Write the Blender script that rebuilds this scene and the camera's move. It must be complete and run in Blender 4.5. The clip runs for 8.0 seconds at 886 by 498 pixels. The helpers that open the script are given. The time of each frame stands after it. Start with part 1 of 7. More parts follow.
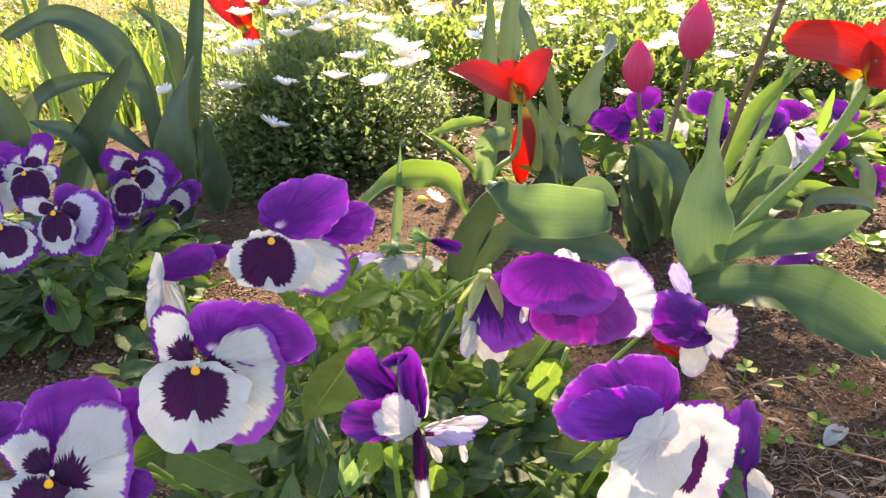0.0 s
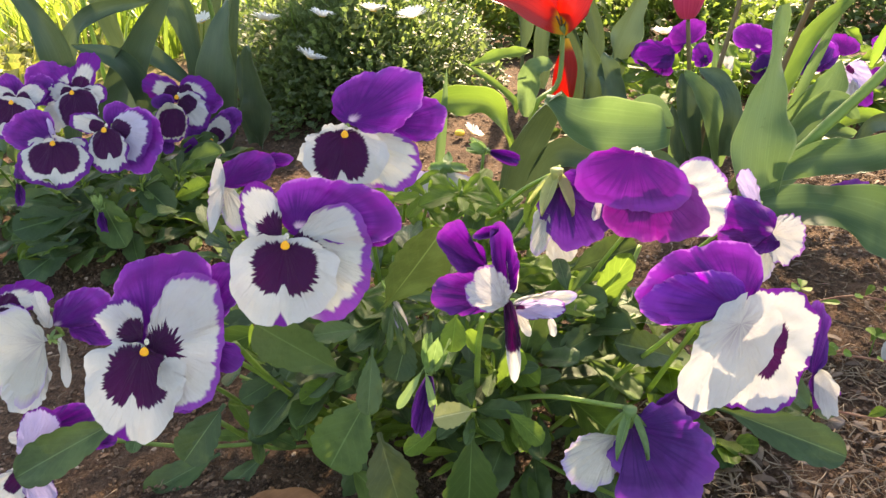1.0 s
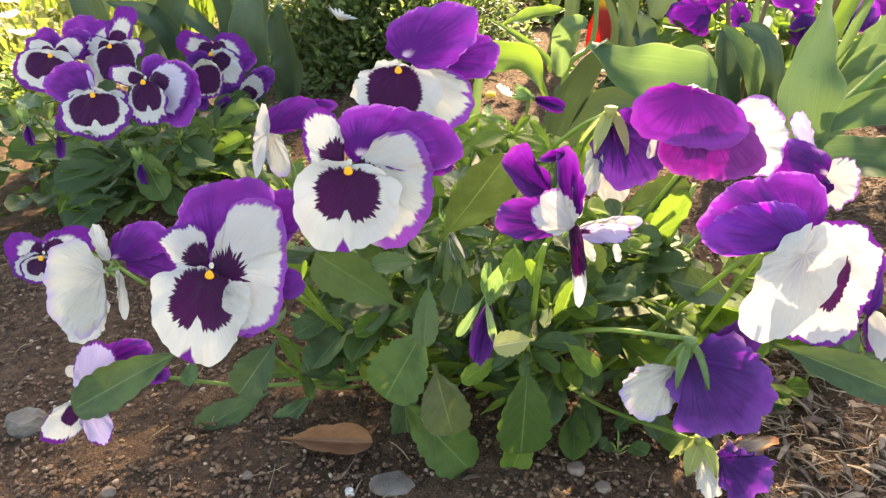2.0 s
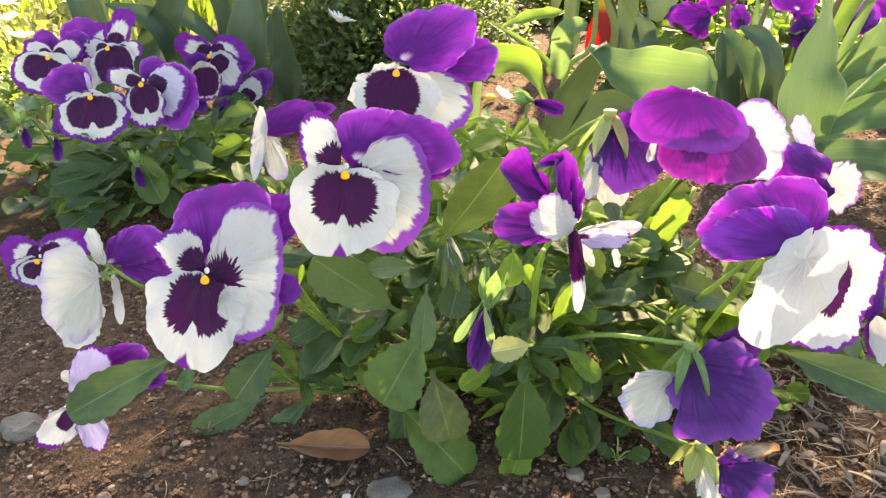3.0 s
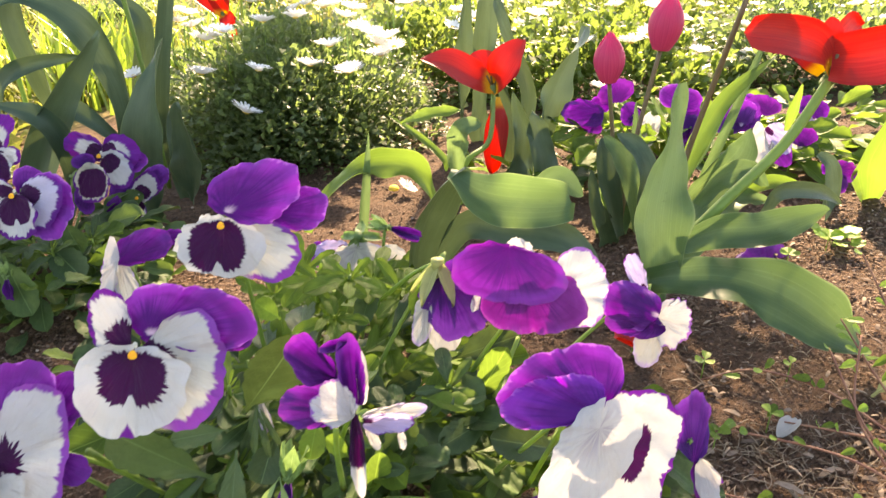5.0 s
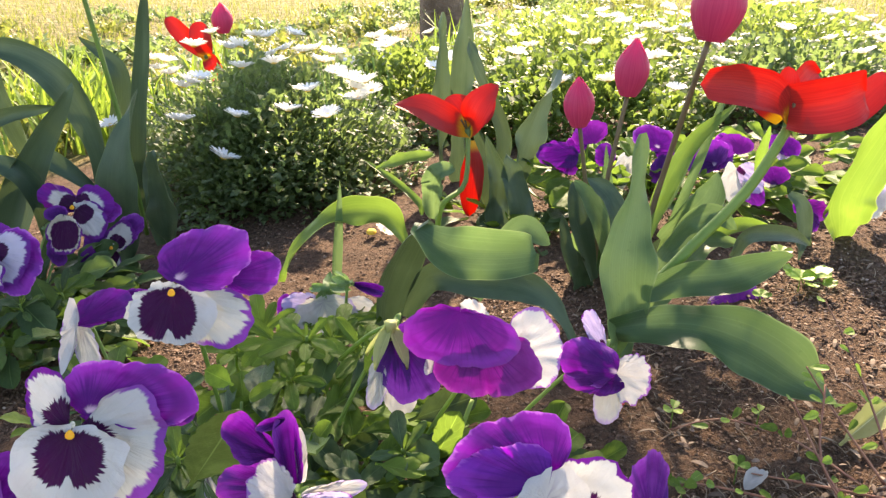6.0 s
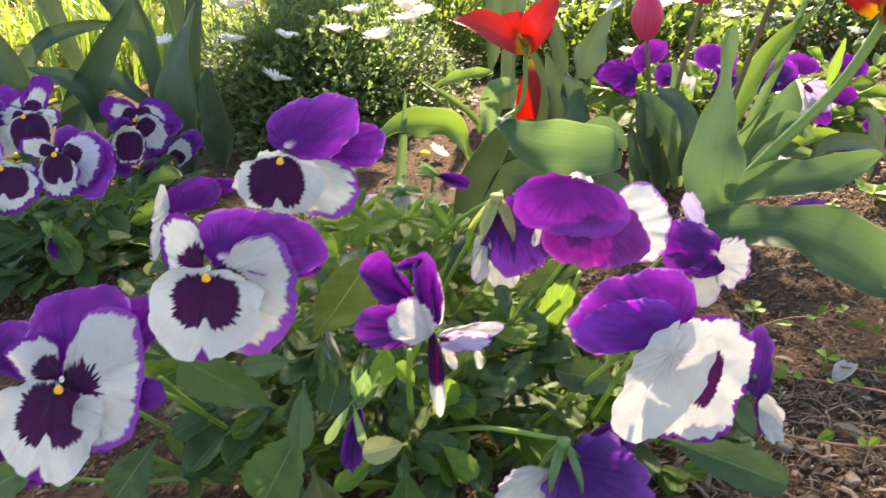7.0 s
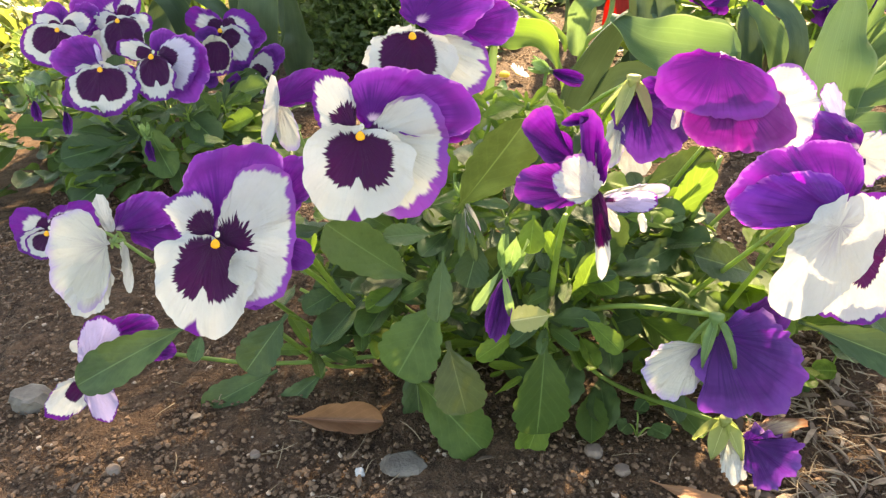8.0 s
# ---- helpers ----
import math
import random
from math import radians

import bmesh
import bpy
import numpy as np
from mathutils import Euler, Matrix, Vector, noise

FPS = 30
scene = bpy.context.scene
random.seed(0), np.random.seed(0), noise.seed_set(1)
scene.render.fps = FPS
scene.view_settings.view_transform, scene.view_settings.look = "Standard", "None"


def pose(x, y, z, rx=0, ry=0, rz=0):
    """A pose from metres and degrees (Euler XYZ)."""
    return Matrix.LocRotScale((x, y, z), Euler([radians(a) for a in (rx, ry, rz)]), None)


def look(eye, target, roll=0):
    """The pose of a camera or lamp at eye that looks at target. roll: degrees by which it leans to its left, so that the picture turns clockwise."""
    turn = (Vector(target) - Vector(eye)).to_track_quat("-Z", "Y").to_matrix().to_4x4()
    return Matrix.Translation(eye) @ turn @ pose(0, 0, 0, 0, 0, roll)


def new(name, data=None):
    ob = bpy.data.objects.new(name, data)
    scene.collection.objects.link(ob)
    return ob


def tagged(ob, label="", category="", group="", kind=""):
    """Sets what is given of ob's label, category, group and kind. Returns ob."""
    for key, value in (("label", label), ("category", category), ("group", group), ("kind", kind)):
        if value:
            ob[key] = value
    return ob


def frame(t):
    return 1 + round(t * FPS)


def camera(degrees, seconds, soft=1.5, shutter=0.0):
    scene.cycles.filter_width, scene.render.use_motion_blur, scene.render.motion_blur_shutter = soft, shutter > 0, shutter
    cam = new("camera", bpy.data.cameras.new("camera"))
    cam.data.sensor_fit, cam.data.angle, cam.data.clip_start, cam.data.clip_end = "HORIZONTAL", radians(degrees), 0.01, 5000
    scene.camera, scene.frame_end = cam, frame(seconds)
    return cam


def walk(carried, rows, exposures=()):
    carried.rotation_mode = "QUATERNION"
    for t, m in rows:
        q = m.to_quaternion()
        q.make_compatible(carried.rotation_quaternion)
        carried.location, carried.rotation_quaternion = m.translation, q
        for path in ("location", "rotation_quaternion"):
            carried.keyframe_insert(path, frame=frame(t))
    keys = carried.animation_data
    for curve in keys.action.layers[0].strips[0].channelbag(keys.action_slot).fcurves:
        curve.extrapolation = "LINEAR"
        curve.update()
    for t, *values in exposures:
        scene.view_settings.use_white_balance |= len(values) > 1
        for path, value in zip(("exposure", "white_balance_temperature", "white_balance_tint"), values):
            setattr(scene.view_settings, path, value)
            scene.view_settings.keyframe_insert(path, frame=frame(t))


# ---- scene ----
cam = camera(63.4, 8.0, soft=1.35, shutter=0.15)
PATH = [
    (0, (0.0653, 0.0284, 0.4335), (0.1234, 1.8615, -0.3642), -0.04),
    (0.5, (0.0479, 0.0219, 0.4162), (0.0939, 1.8445, -0.4061), -0.31),
    (1, (0.0254, 0.0108, 0.3946), (0.0447, 1.7967, -0.5057), 0.27),
    (1.5, (0.0060, 0.0015, 0.3732), (-0.0054, 1.7613, -0.5770), 0.43),
    (1.7, (0.0000, -0.0020, 0.3700), (-0.0220, 1.7550, -0.5850), 0.10),
    (2.8, (0.0010, 0.0000, 0.3700), (-0.0210, 1.7610, -0.5790), 0.10),
    (3, (0.0012, 0.0019, 0.3698), (-0.0204, 1.7619, -0.5798), 0.13),
    (3.5, (0.0000, 0.0000, 0.3707), (-0.0216, 1.7590, -0.5808), 0.03),
    (4, (0.0028, -0.0002, 0.3730), (-0.0198, 1.7587, -0.5786), -0.07),
    (4.5, (0.0263, 0.0057, 0.3897), (0.0245, 1.7720, -0.5485), 0.12),
    (5, (0.0868, 0.0295, 0.4300), (0.1898, 1.8512, -0.3891), 1.30),
    (5.2, (0.1030, 0.0370, 0.4400), (0.2080, 1.8760, -0.3370), 0.90),
    (6.3, (0.1160, 0.0360, 0.4510), (0.2350, 1.8890, -0.2910), 0.50),
    (6.5, (0.1113, 0.0334, 0.4438), (0.2298, 1.8840, -0.3053), 0.52),
    (7, (0.0561, 0.0202, 0.3978), (0.1193, 1.8256, -0.4605), 0.33),
    (7.5, (0.0041, 0.0057, 0.3630), (-0.0375, 1.7609, -0.5948), -0.07),
    (8, (-0.0030, 0.0083, 0.3534), (-0.0520, 1.7498, -0.6287), 0.06),
]
EXPOSURES = [(0, 2.34, 7620, 23), (0.5, 2.32, 7720, 20), (1, 2.34, 8220, 18), (1.5, 2.56, 8620, 15), (3.5, 2.8, 8870, 16), (4.5, 2.7, 8820, 17), (5, 2.5, 8470, 21), (6.5, 2.06, 7120, 18), (7, 2.24, 7620, 16), (7.5, 2.47, 8620, 13), (8, 2.74, 9120, 13)]
walk(cam, [(t, look(eye, target, roll)) for t, eye, target, roll in PATH], EXPOSURES)

# ---- light ----
SUN_AZ, SUN_EL = 14.0, 36.0  # degrees to the right of +y, and above the ground
world = bpy.data.worlds.new("sky")
scene.world = world
world.use_nodes = True
wn = world.node_tree
sky = wn.nodes.new("ShaderNodeTexSky")
sky.sky_type, sky.sun_disc = "NISHITA", False
sky.sun_elevation, sky.sun_rotation = radians(SUN_EL), radians(SUN_AZ)
wn.links.new(sky.outputs[0], wn.nodes["Background"].inputs[0])
wn.nodes["Background"].inputs[1].default_value = 0.12
sun_data = bpy.data.lights.new("sun", "SUN")
sun_data.energy, sun_data.angle, sun_data.color = 5.0, radians(1.4), (1.0, 0.87, 0.66)
sun = new("sun", sun_data)
to_sun = Vector((math.sin(radians(SUN_AZ)) * math.cos(radians(SUN_EL)), math.cos(radians(SUN_AZ)) * math.cos(radians(SUN_EL)), math.sin(radians(SUN_EL))))
sun.matrix_world = look(to_sun * 20, (0, 0, 0))


# ---- materials ----
class Nodes:
    """A small helper to wire a material's nodes."""

    def __init__(self, name):
        self.mat = bpy.data.materials.new(name)
        self.mat.use_nodes = True
        self.tree = self.mat.node_tree
        self.bsdf = self.tree.nodes["Principled BSDF"]
        self.out = self.tree.nodes["Material Output"]

    def put(self, socket, value):
        if isinstance(value, bpy.types.NodeSocket):
            self.tree.links.new(value, socket)
        else:
            socket.default_value = value

    def node(self, kind, *values, operation=""):
        n = self.tree.nodes.new("ShaderNode" + kind)
        if operation:
            n.operation = operation
        for i, value in enumerate(values):
            if value is not None:
                self.put(n.inputs[i], value)
        return n

    def math(self, op, a, b=0.0, c=0.0):
        return self.node("Math", a, b, c, operation=op).outputs[0]

    def mix(self, fac, a, b):
        n = self.tree.nodes.new("ShaderNodeMix")
        n.data_type = "RGBA"
        self.put(n.inputs["Factor"], fac)
        self.put(n.inputs[6], a if isinstance(a, bpy.types.NodeSocket) else (*a, 1))
        self.put(n.inputs[7], b if isinstance(b, bpy.types.NodeSocket) else (*b, 1))
        return n.outputs[2]

    def step(self, value, lo, hi):
        n = self.tree.nodes.new("ShaderNodeMapRange")
        n.interpolation_type = "SMOOTHSTEP"
        self.put(n.inputs[0], value)
        n.inputs[1].default_value, n.inputs[2].default_value = lo, hi
        return n.outputs[0]

    def noise(self, vector, scale, detail=3.0, rough=0.55):
        n = self.tree.nodes.new("ShaderNodeTexNoise")
        self.put(n.inputs["Vector"], vector)
        n.inputs["Scale"].default_value, n.inputs["Detail"].default_value, n.inputs["Roughness"].default_value = scale, detail, rough
        return n.outputs[0]

    def vec(self, x, y, z=0.0):
        return self.node("CombineXYZ", x, y, z).outputs[0]

    def uv(self):
        s = self.node("SeparateXYZ", self.node("UVMap").outputs[0])
        return s.outputs[0], s.outputs[1]

    def flat(self):
        n = self.tree.nodes.new("ShaderNodeUVMap")
        n.uv_map = "Flat"
        s = self.node("SeparateXYZ", n.outputs[0])
        return s.outputs[0], s.outputs[1]

    def coords(self):
        return self.node("TexCoord").outputs["Object"]

    def random(self):
        return self.node("ObjectInfo").outputs["Random"]

    def bump(self, height, strength, distance):
        n = self.tree.nodes.new("ShaderNodeBump")
        n.inputs["Strength"].default_value, n.inputs["Distance"].default_value = strength, distance
        self.put(n.inputs["Height"], height)
        self.put(self.bsdf.inputs["Normal"], n.outputs[0])
        return n.outputs[0]

    def thin(self, colour, through_light, amount, rough, spec=0.4):
        """A thin leaf or petal: part of the light goes through it."""
        self.put(self.bsdf.inputs["Base Color"], colour)
        self.put(self.bsdf.inputs["Roughness"], rough)
        self.put(self.bsdf.inputs["Specular IOR Level"], spec)
        t = self.tree.nodes.new("ShaderNodeBsdfTranslucent")
        self.put(t.inputs[0], through_light)
        m = self.tree.nodes.new("ShaderNodeMixShader")
        m.inputs[0].default_value = amount
        self.tree.links.new(self.bsdf.outputs[0], m.inputs[1])
        self.tree.links.new(t.outputs[0], m.inputs[2])
        self.tree.links.new(m.outputs[0], self.out.inputs[0])
        return self.mat


def gained(n, colour, gain, gamma=1.0):
    """The light that comes through: the colour, more saturated and brighter."""
    return n.node("HueSaturation", 0.5, gamma, gain, 1.0, colour).outputs[0]


PURPLE, VIOLET, DARK, WHITE = (0.145, 0.019, 0.230), (0.100, 0.013, 0.180), (0.052, 0.002, 0.050), (0.62, 0.61, 0.575)


def petal_material(name, ground, margin=None, one_side=False, margin_at=(0.84, 0.95), blotch=None, blotch_amp=0.3, cleft=False, amount=0.36, tip=False, pale_foot=False, streak=0.0, sheen=0.08):
    """A pansy petal. ground: its main colour; margin: the colour of its rim; blotch: how far the dark mark reaches out."""
    n = Nodes(name)
    u, v = n.uv()
    rnd = n.math("MULTIPLY", n.random(), 37.0)
    rays = n.noise(n.vec(n.math("MULTIPLY", u, 26.0), n.math("MULTIPLY", v, 1.5), rnd), 1.0, 2.0)
    fine = n.noise(n.vec(n.math("MULTIPLY", u, 70.0), n.math("MULTIPLY", v, 3.0), rnd), 1.0, 3.0)
    cloud = n.noise(n.vec(n.math("MULTIPLY", u, 3.0), n.math("MULTIPLY", v, 3.0), rnd), 1.0, 3.0)
    lighter = tuple(min(1.0, c * 1.35 + 0.012) for c in ground)
    darker = tuple(c * 0.72 for c in ground)
    col = n.mix(n.step(cloud, 0.3, 0.7), darker if sum(ground) < 1.5 else tuple(c * 0.93 for c in ground), lighter if sum(ground) < 1.5 else ground)
    col = n.mix(n.math("MULTIPLY", n.step(fine, 0.5, 0.75), 0.30 if sum(ground) < 1.5 else 0.05), col, darker)
    if sum(ground) < 1.0:
        out = n.step(n.math("ADD", v, n.math("MULTIPLY", n.math("SUBTRACT", rays, 0.5), 0.35)), 0.25, 0.95)
        col = n.mix(n.math("MULTIPLY", n.math("SUBTRACT", 1.0, out), 0.85), col, (ground[0] * 0.36, ground[1] * 0.30, ground[2] * 0.50))
        veins = n.noise(n.vec(n.math("MULTIPLY", u, 95.0), n.math("MULTIPLY", v, 0.9), rnd), 1.0, 1.0)
        col = n.mix(n.math("MULTIPLY", n.step(veins, 0.50, 0.62), n.math("MULTIPLY", n.step(v, 1.0, 0.45), 0.75)), col, (ground[0] * 0.40, ground[1] * 0.30, ground[2] * 0.55))
        # lighter towards the rim: the sheen on purple edges is painted in
        col = n.mix(n.math("MULTIPLY", n.step(n.math("ADD", v, n.math("MULTIPLY", cloud, 0.3)), 0.85, 1.2), 0.45), col, tuple(min(1.0, c * 1.6 + 0.02) for c in ground))
    if streak:
        s = n.math("MULTIPLY", n.step(n.math("ADD", v, n.math("MULTIPLY", rays, 0.55)), 0.85, 0.45), n.step(rays, 0.42, 0.62))
        col = n.mix(n.math("MULTIPLY", s, streak), col, VIOLET)
    if pale_foot:
        col = n.mix(n.math("MULTIPLY", n.step(n.math("ADD", v, n.math("MULTIPLY", rays, 0.12)), 0.22, 0.08), 0.8), col, (0.55, 0.45, 0.58))
    if margin:
        edge = n.math("ADD", n.math("ADD", v, n.math("MULTIPLY", n.math("SUBTRACT", rays, 0.5), 0.20)), n.math("ADD", n.math("MULTIPLY", n.math("SUBTRACT", fine, 0.5), 0.16), n.math("MULTIPLY", n.math("SUBTRACT", cloud, 0.5), 0.14)))
        rim = n.step(edge, *margin_at)
        if one_side:
            rim = n.math("MULTIPLY", rim, n.step(n.math("ABSOLUTE", n.math("SUBTRACT", u, 0.43)), 0.34, 0.24))
        col = n.mix(rim, col, margin)
    if blotch:
        cx, cy, rx, ry = blotch
        fx, fy = n.flat()
        dx, dy = n.math("DIVIDE", n.math("SUBTRACT", fx, cx), rx), n.math("DIVIDE", n.math("SUBTRACT", fy, cy), ry)
        far = n.math("POWER", n.math("ADD", n.math("POWER", n.math("ABSOLUTE", dx), 2.8), n.math("POWER", n.math("ABSOLUTE", dy), 2.8)), 1 / 2.8)
        turn = n.math("ARCTAN2", dx, dy)
        ray = n.noise(n.vec(n.math("MULTIPLY", turn, 12.0), n.math("MULTIPLY", far, 0.5), rnd), 1.0, 2.0)
        far = n.math("ADD", far, n.math("MULTIPLY", n.math("SUBTRACT", ray, 0.5), blotch_amp))
        if cleft:
            far = n.math("ADD", far, n.math("MULTIPLY", n.math("MULTIPLY", n.step(n.math("ABSOLUTE", dx), 0.22, 0.0), n.step(dy, 0.0, 0.9)), 0.55))
        col = n.mix(n.step(n.math("ADD", far, n.math("MULTIPLY", n.math("SUBTRACT", fine, 0.5), 0.10)), 1.06, 0.97), col, DARK)
    if tip:
        mid = n.math("ABSOLUTE", n.math("SUBTRACT", u, 0.5))
        t = n.math("SUBTRACT", n.math("ADD", v, n.math("MULTIPLY", n.math("SUBTRACT", rays, 0.5), 0.2)), n.math("MULTIPLY", mid, 5.5))
        col = n.mix(n.step(t, 0.80, 0.87), col, PURPLE)
    n.bump(n.math("ADD", n.math("ADD", rays, n.math("MULTIPLY", fine, 0.6)), n.math("MULTIPLY", cloud, 1.5)), 0.8, 0.0026 if sum(ground) > 1.5 else 0.0015)
    n.put(n.bsdf.inputs["Sheen Weight"], sheen if sum(ground) > 1.0 else 0.07)
    n.put(n.bsdf.inputs["Sheen Tint"], (1, 1, 1, 1) if sum(ground) > 1.0 else (0.75, 0.45, 1.0, 1))
    pale = sum(ground) > 1.5
    return n.thin(col, gained(n, col, 1.0 if pale else 1.25, 1.1), 0.34 if pale else amount, 0.62, 0.25)


PETALS = {
    "purple": petal_material("purple_petal", PURPLE, (0.36, 0.12, 0.46), margin_at=(0.955, 1.01), pale_foot=True),
    "magenta": petal_material("magenta_petal", (0.168, 0.014, 0.222), (0.23, 0.04, 0.28), margin_at=(0.94, 1.0), amount=0.22),
    "deep": petal_material("deep_purple_petal", (0.110, 0.012, 0.178), (0.22, 0.04, 0.27), margin_at=(0.94, 1.0)),
    "wine": petal_material("wine_petal", (0.178, 0.013, 0.185), (0.28, 0.05, 0.27), margin_at=(0.93, 1.0), streak=0.12, amount=0.24),
    "violet": petal_material("violet_petal", VIOLET),
    "blue": petal_material("blue_violet_petal", (0.09, 0.020, 0.185), (0.15, 0.05, 0.27), margin_at=(0.92, 1.0), streak=0.6),
    "face": petal_material("lower_petal_white", WHITE, None, blotch=(0.49, 0.31, 0.29, 0.31), blotch_amp=0.55, cleft=True, tip=True),
    "turned": petal_material("turned_lower_petal", WHITE, PURPLE, margin_at=(0.93, 0.955), blotch=(0.5, 0.36, 0.21, 0.19), blotch_amp=0.5),
    "side": petal_material("side_petal_white", WHITE, PURPLE, margin_at=(0.885, 0.93), blotch=(0.5, 0.20, 0.30, 0.26), blotch_amp=1.1),
    "wing": petal_material("side_petal_cream", (0.62, 0.60, 0.53), (0.26, 0.06, 0.36), one_side=True, margin_at=(0.85, 0.91), blotch=(0.5, 0.10, 0.10, 0.24), blotch_amp=1.2),
    "edged": petal_material("edged_white_petal", (0.61, 0.59, 0.56), (0.34, 0.14, 0.44), margin_at=(0.93, 0.97)),
    "cream": petal_material("cream_petal_back", (0.56, 0.55, 0.49), (0.46, 0.36, 0.58), margin_at=(0.82, 1.02), streak=0.25),
    "white": petal_material("white_petal_back", (0.62, 0.61, 0.57)),
    "lilac": petal_material("lilac_petal", (0.50, 0.42, 0.66), PURPLE, margin_at=(0.95, 0.98), blotch=(0.5, 0.05, 0.10, 0.16), blotch_amp=0.9),
    "ring": petal_material("ringed_lower_petal", WHITE, PURPLE, margin_at=(0.88, 0.91), blotch=(0.5, 0.34, 0.33, 0.33), blotch_amp=0.16, cleft=True),
    "ringside": petal_material("ringed_side_petal", WHITE, PURPLE, margin_at=(0.84, 0.89), blotch=(0.5, 0.22, 0.28, 0.22), blotch_amp=0.4),
    "ringtop": petal_material("ringed_upper_petal", WHITE, (0.17, 0.016, 0.26), margin_at=(0.60, 0.72), blotch=(0.5, 0.15, 0.3, 0.22), blotch_amp=0.5),
    "facebig": petal_material("broad_blotched_petal", WHITE, None, blotch=(0.56, 0.43, 0.31, 0.45), blotch_amp=0.40, cleft=True),
    "strip": petal_material("rolled_strip_petal", WHITE, None, blotch=(0.5, 0.20, 0.60, 0.42), blotch_amp=0.3),
    "wingtall": petal_material("tall_side_petal", (0.62, 0.61, 0.565), (0.26, 0.06, 0.36), margin_at=(0.88, 0.94), blotch=(0.58, 0.10, 0.20, 0.28), blotch_amp=1.2),
    "wingp": petal_material("lavender_side_petal", (0.60, 0.56, 0.66), PURPLE, one_side=True, margin_at=(0.86, 0.93), blotch=(0.42, 0.20, 0.16, 0.26), blotch_amp=0.6),
    # purple made lighter to carry the sun that comes through this petal
    "bright": petal_material("backlit_purple_petal", (0.200, 0.018, 0.33), (0.40, 0.11, 0.50), margin_at=(0.93, 1.0), pale_foot=True, streak=0.35),
    "creamy": petal_material("white_petal_underside", (0.60, 0.59, 0.56), streak=0.28),
    "ringdark": petal_material("dark_ringed_petal", WHITE, None, blotch=(0.5, 0.46, 0.42, 0.52), blotch_amp=0.16),
    "ringpale": petal_material("cream_ringed_petal", (0.60, 0.57, 0.44), PURPLE, margin_at=(0.90, 0.95), blotch=(0.5, 0.48, 0.37, 0.38), blotch_amp=0.2),
    "faded": petal_material("faded_petal", (0.40, 0.32, 0.22), (0.20, 0.10, 0.06), margin_at=(0.7, 1.0)),
}


def leaf_material(name, deep, light, amount=0.3, rough=0.5, veins=0.0, lines=0.0, rim=None, spec=0.45, lift=2.2):
    """A green leaf: two shades, veins across (veins) or along (lines), a paler rim."""
    n = Nodes(name)
    u, v = n.uv()
    rnd = n.random()
    cloud = n.noise(n.vec(n.math("MULTIPLY", u, 2.2), n.math("MULTIPLY", v, 4.0), n.math("MULTIPLY", rnd, 31.0)), 1.0, 4.0)
    spots = n.noise(n.coords(), 300.0, 3.0)
    col = n.mix(n.step(n.math("ADD", cloud, n.math("MULTIPLY", n.math("SUBTRACT", rnd, 0.5), 0.5)), 0.25, 0.75), deep, light)
    mid = n.math("ABSOLUTE", n.math("SUBTRACT", u, 0.5))
    height = spots
    pale = tuple(min(1, c * 1.7 + 0.02) for c in light)
    if not lines:
        col = n.mix(n.math("MULTIPLY", n.step(mid, 0.022, 0.005), 0.6), col, pale)
    if veins:
        w = n.math("SINE", n.math("MULTIPLY", n.math("ADD", v, n.math("MULTIPLY", mid, -0.7)), 44.0))
        col = n.mix(n.math("MULTIPLY", n.step(w, 0.8, 1.0), veins), col, pale)
        height = n.math("ADD", height, n.math("MULTIPLY", w, -0.10))
    if lines:
        w = n.noise(n.vec(n.math("MULTIPLY", u, 46.0), n.math("MULTIPLY", v, 0.7), rnd), 1.0, 2.0)
        col = n.mix(n.math("MULTIPLY", n.step(w, 0.5, 0.72), lines), col, pale)
        height = n.math("ADD", n.math("MULTIPLY", height, 0.3), w)
    if rim:
        col = n.mix(n.step(mid, 0.475, 0.497), col, rim)
    col = n.mix(n.math("MULTIPLY", n.step(spots, 0.62, 0.75), 0.35), col, tuple(c * 0.6 for c in deep))
    n.bump(height, 0.3, 0.0015)
    return n.thin(col, n.mix(0.3, gained(n, col, lift, 1.05), (0.31, 0.40, 0.07)), amount, rough, spec)


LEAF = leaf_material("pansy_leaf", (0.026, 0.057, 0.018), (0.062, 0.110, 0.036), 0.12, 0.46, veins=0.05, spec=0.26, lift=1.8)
LEAF_MID = leaf_material("mid_green_pansy_leaf", (0.038, 0.082, 0.020), (0.078, 0.142, 0.036), 0.34, 0.46, veins=0.08, spec=0.24)
# young leaves; the paler green also puts sunlight on the foliage into its colour
LEAF_PALE = leaf_material("sunlit_young_pansy_leaf", (0.062, 0.118, 0.018), (0.115, 0.195, 0.028), 0.42, 0.46, veins=0.12, spec=0.18)
LEAF_OLIVE = leaf_material("olive_pansy_leaf", (0.048, 0.068, 0.018), (0.078, 0.102, 0.028), 0.24, 0.5, veins=0.12)
LEAF_PALEST = leaf_material("bleached_leaf", (0.34, 0.34, 0.12), (0.50, 0.47, 0.24), 0.35, 0.6, lift=1.2)
LEAF_DEAD = leaf_material("dry_leaf", (0.17, 0.075, 0.034), (0.25, 0.12, 0.060), 0.10, 0.7, veins=0.12, lift=1.0)
TULIP_LEAF = leaf_material("tulip_leaf", (0.050, 0.104, 0.044), (0.090, 0.155, 0.066), 0.31, 0.42, lines=0.16, rim=(0.14, 0.20, 0.10), spec=0.26)
# yellower, brighter copy of the tulip leaf, with backlight put into its colour
TULIP_LIT = leaf_material("sunlit_tulip_leaf", (0.075, 0.145, 0.020), (0.120, 0.20, 0.030), 0.36, 0.42, lines=0.16, rim=(0.2, 0.28, 0.07))
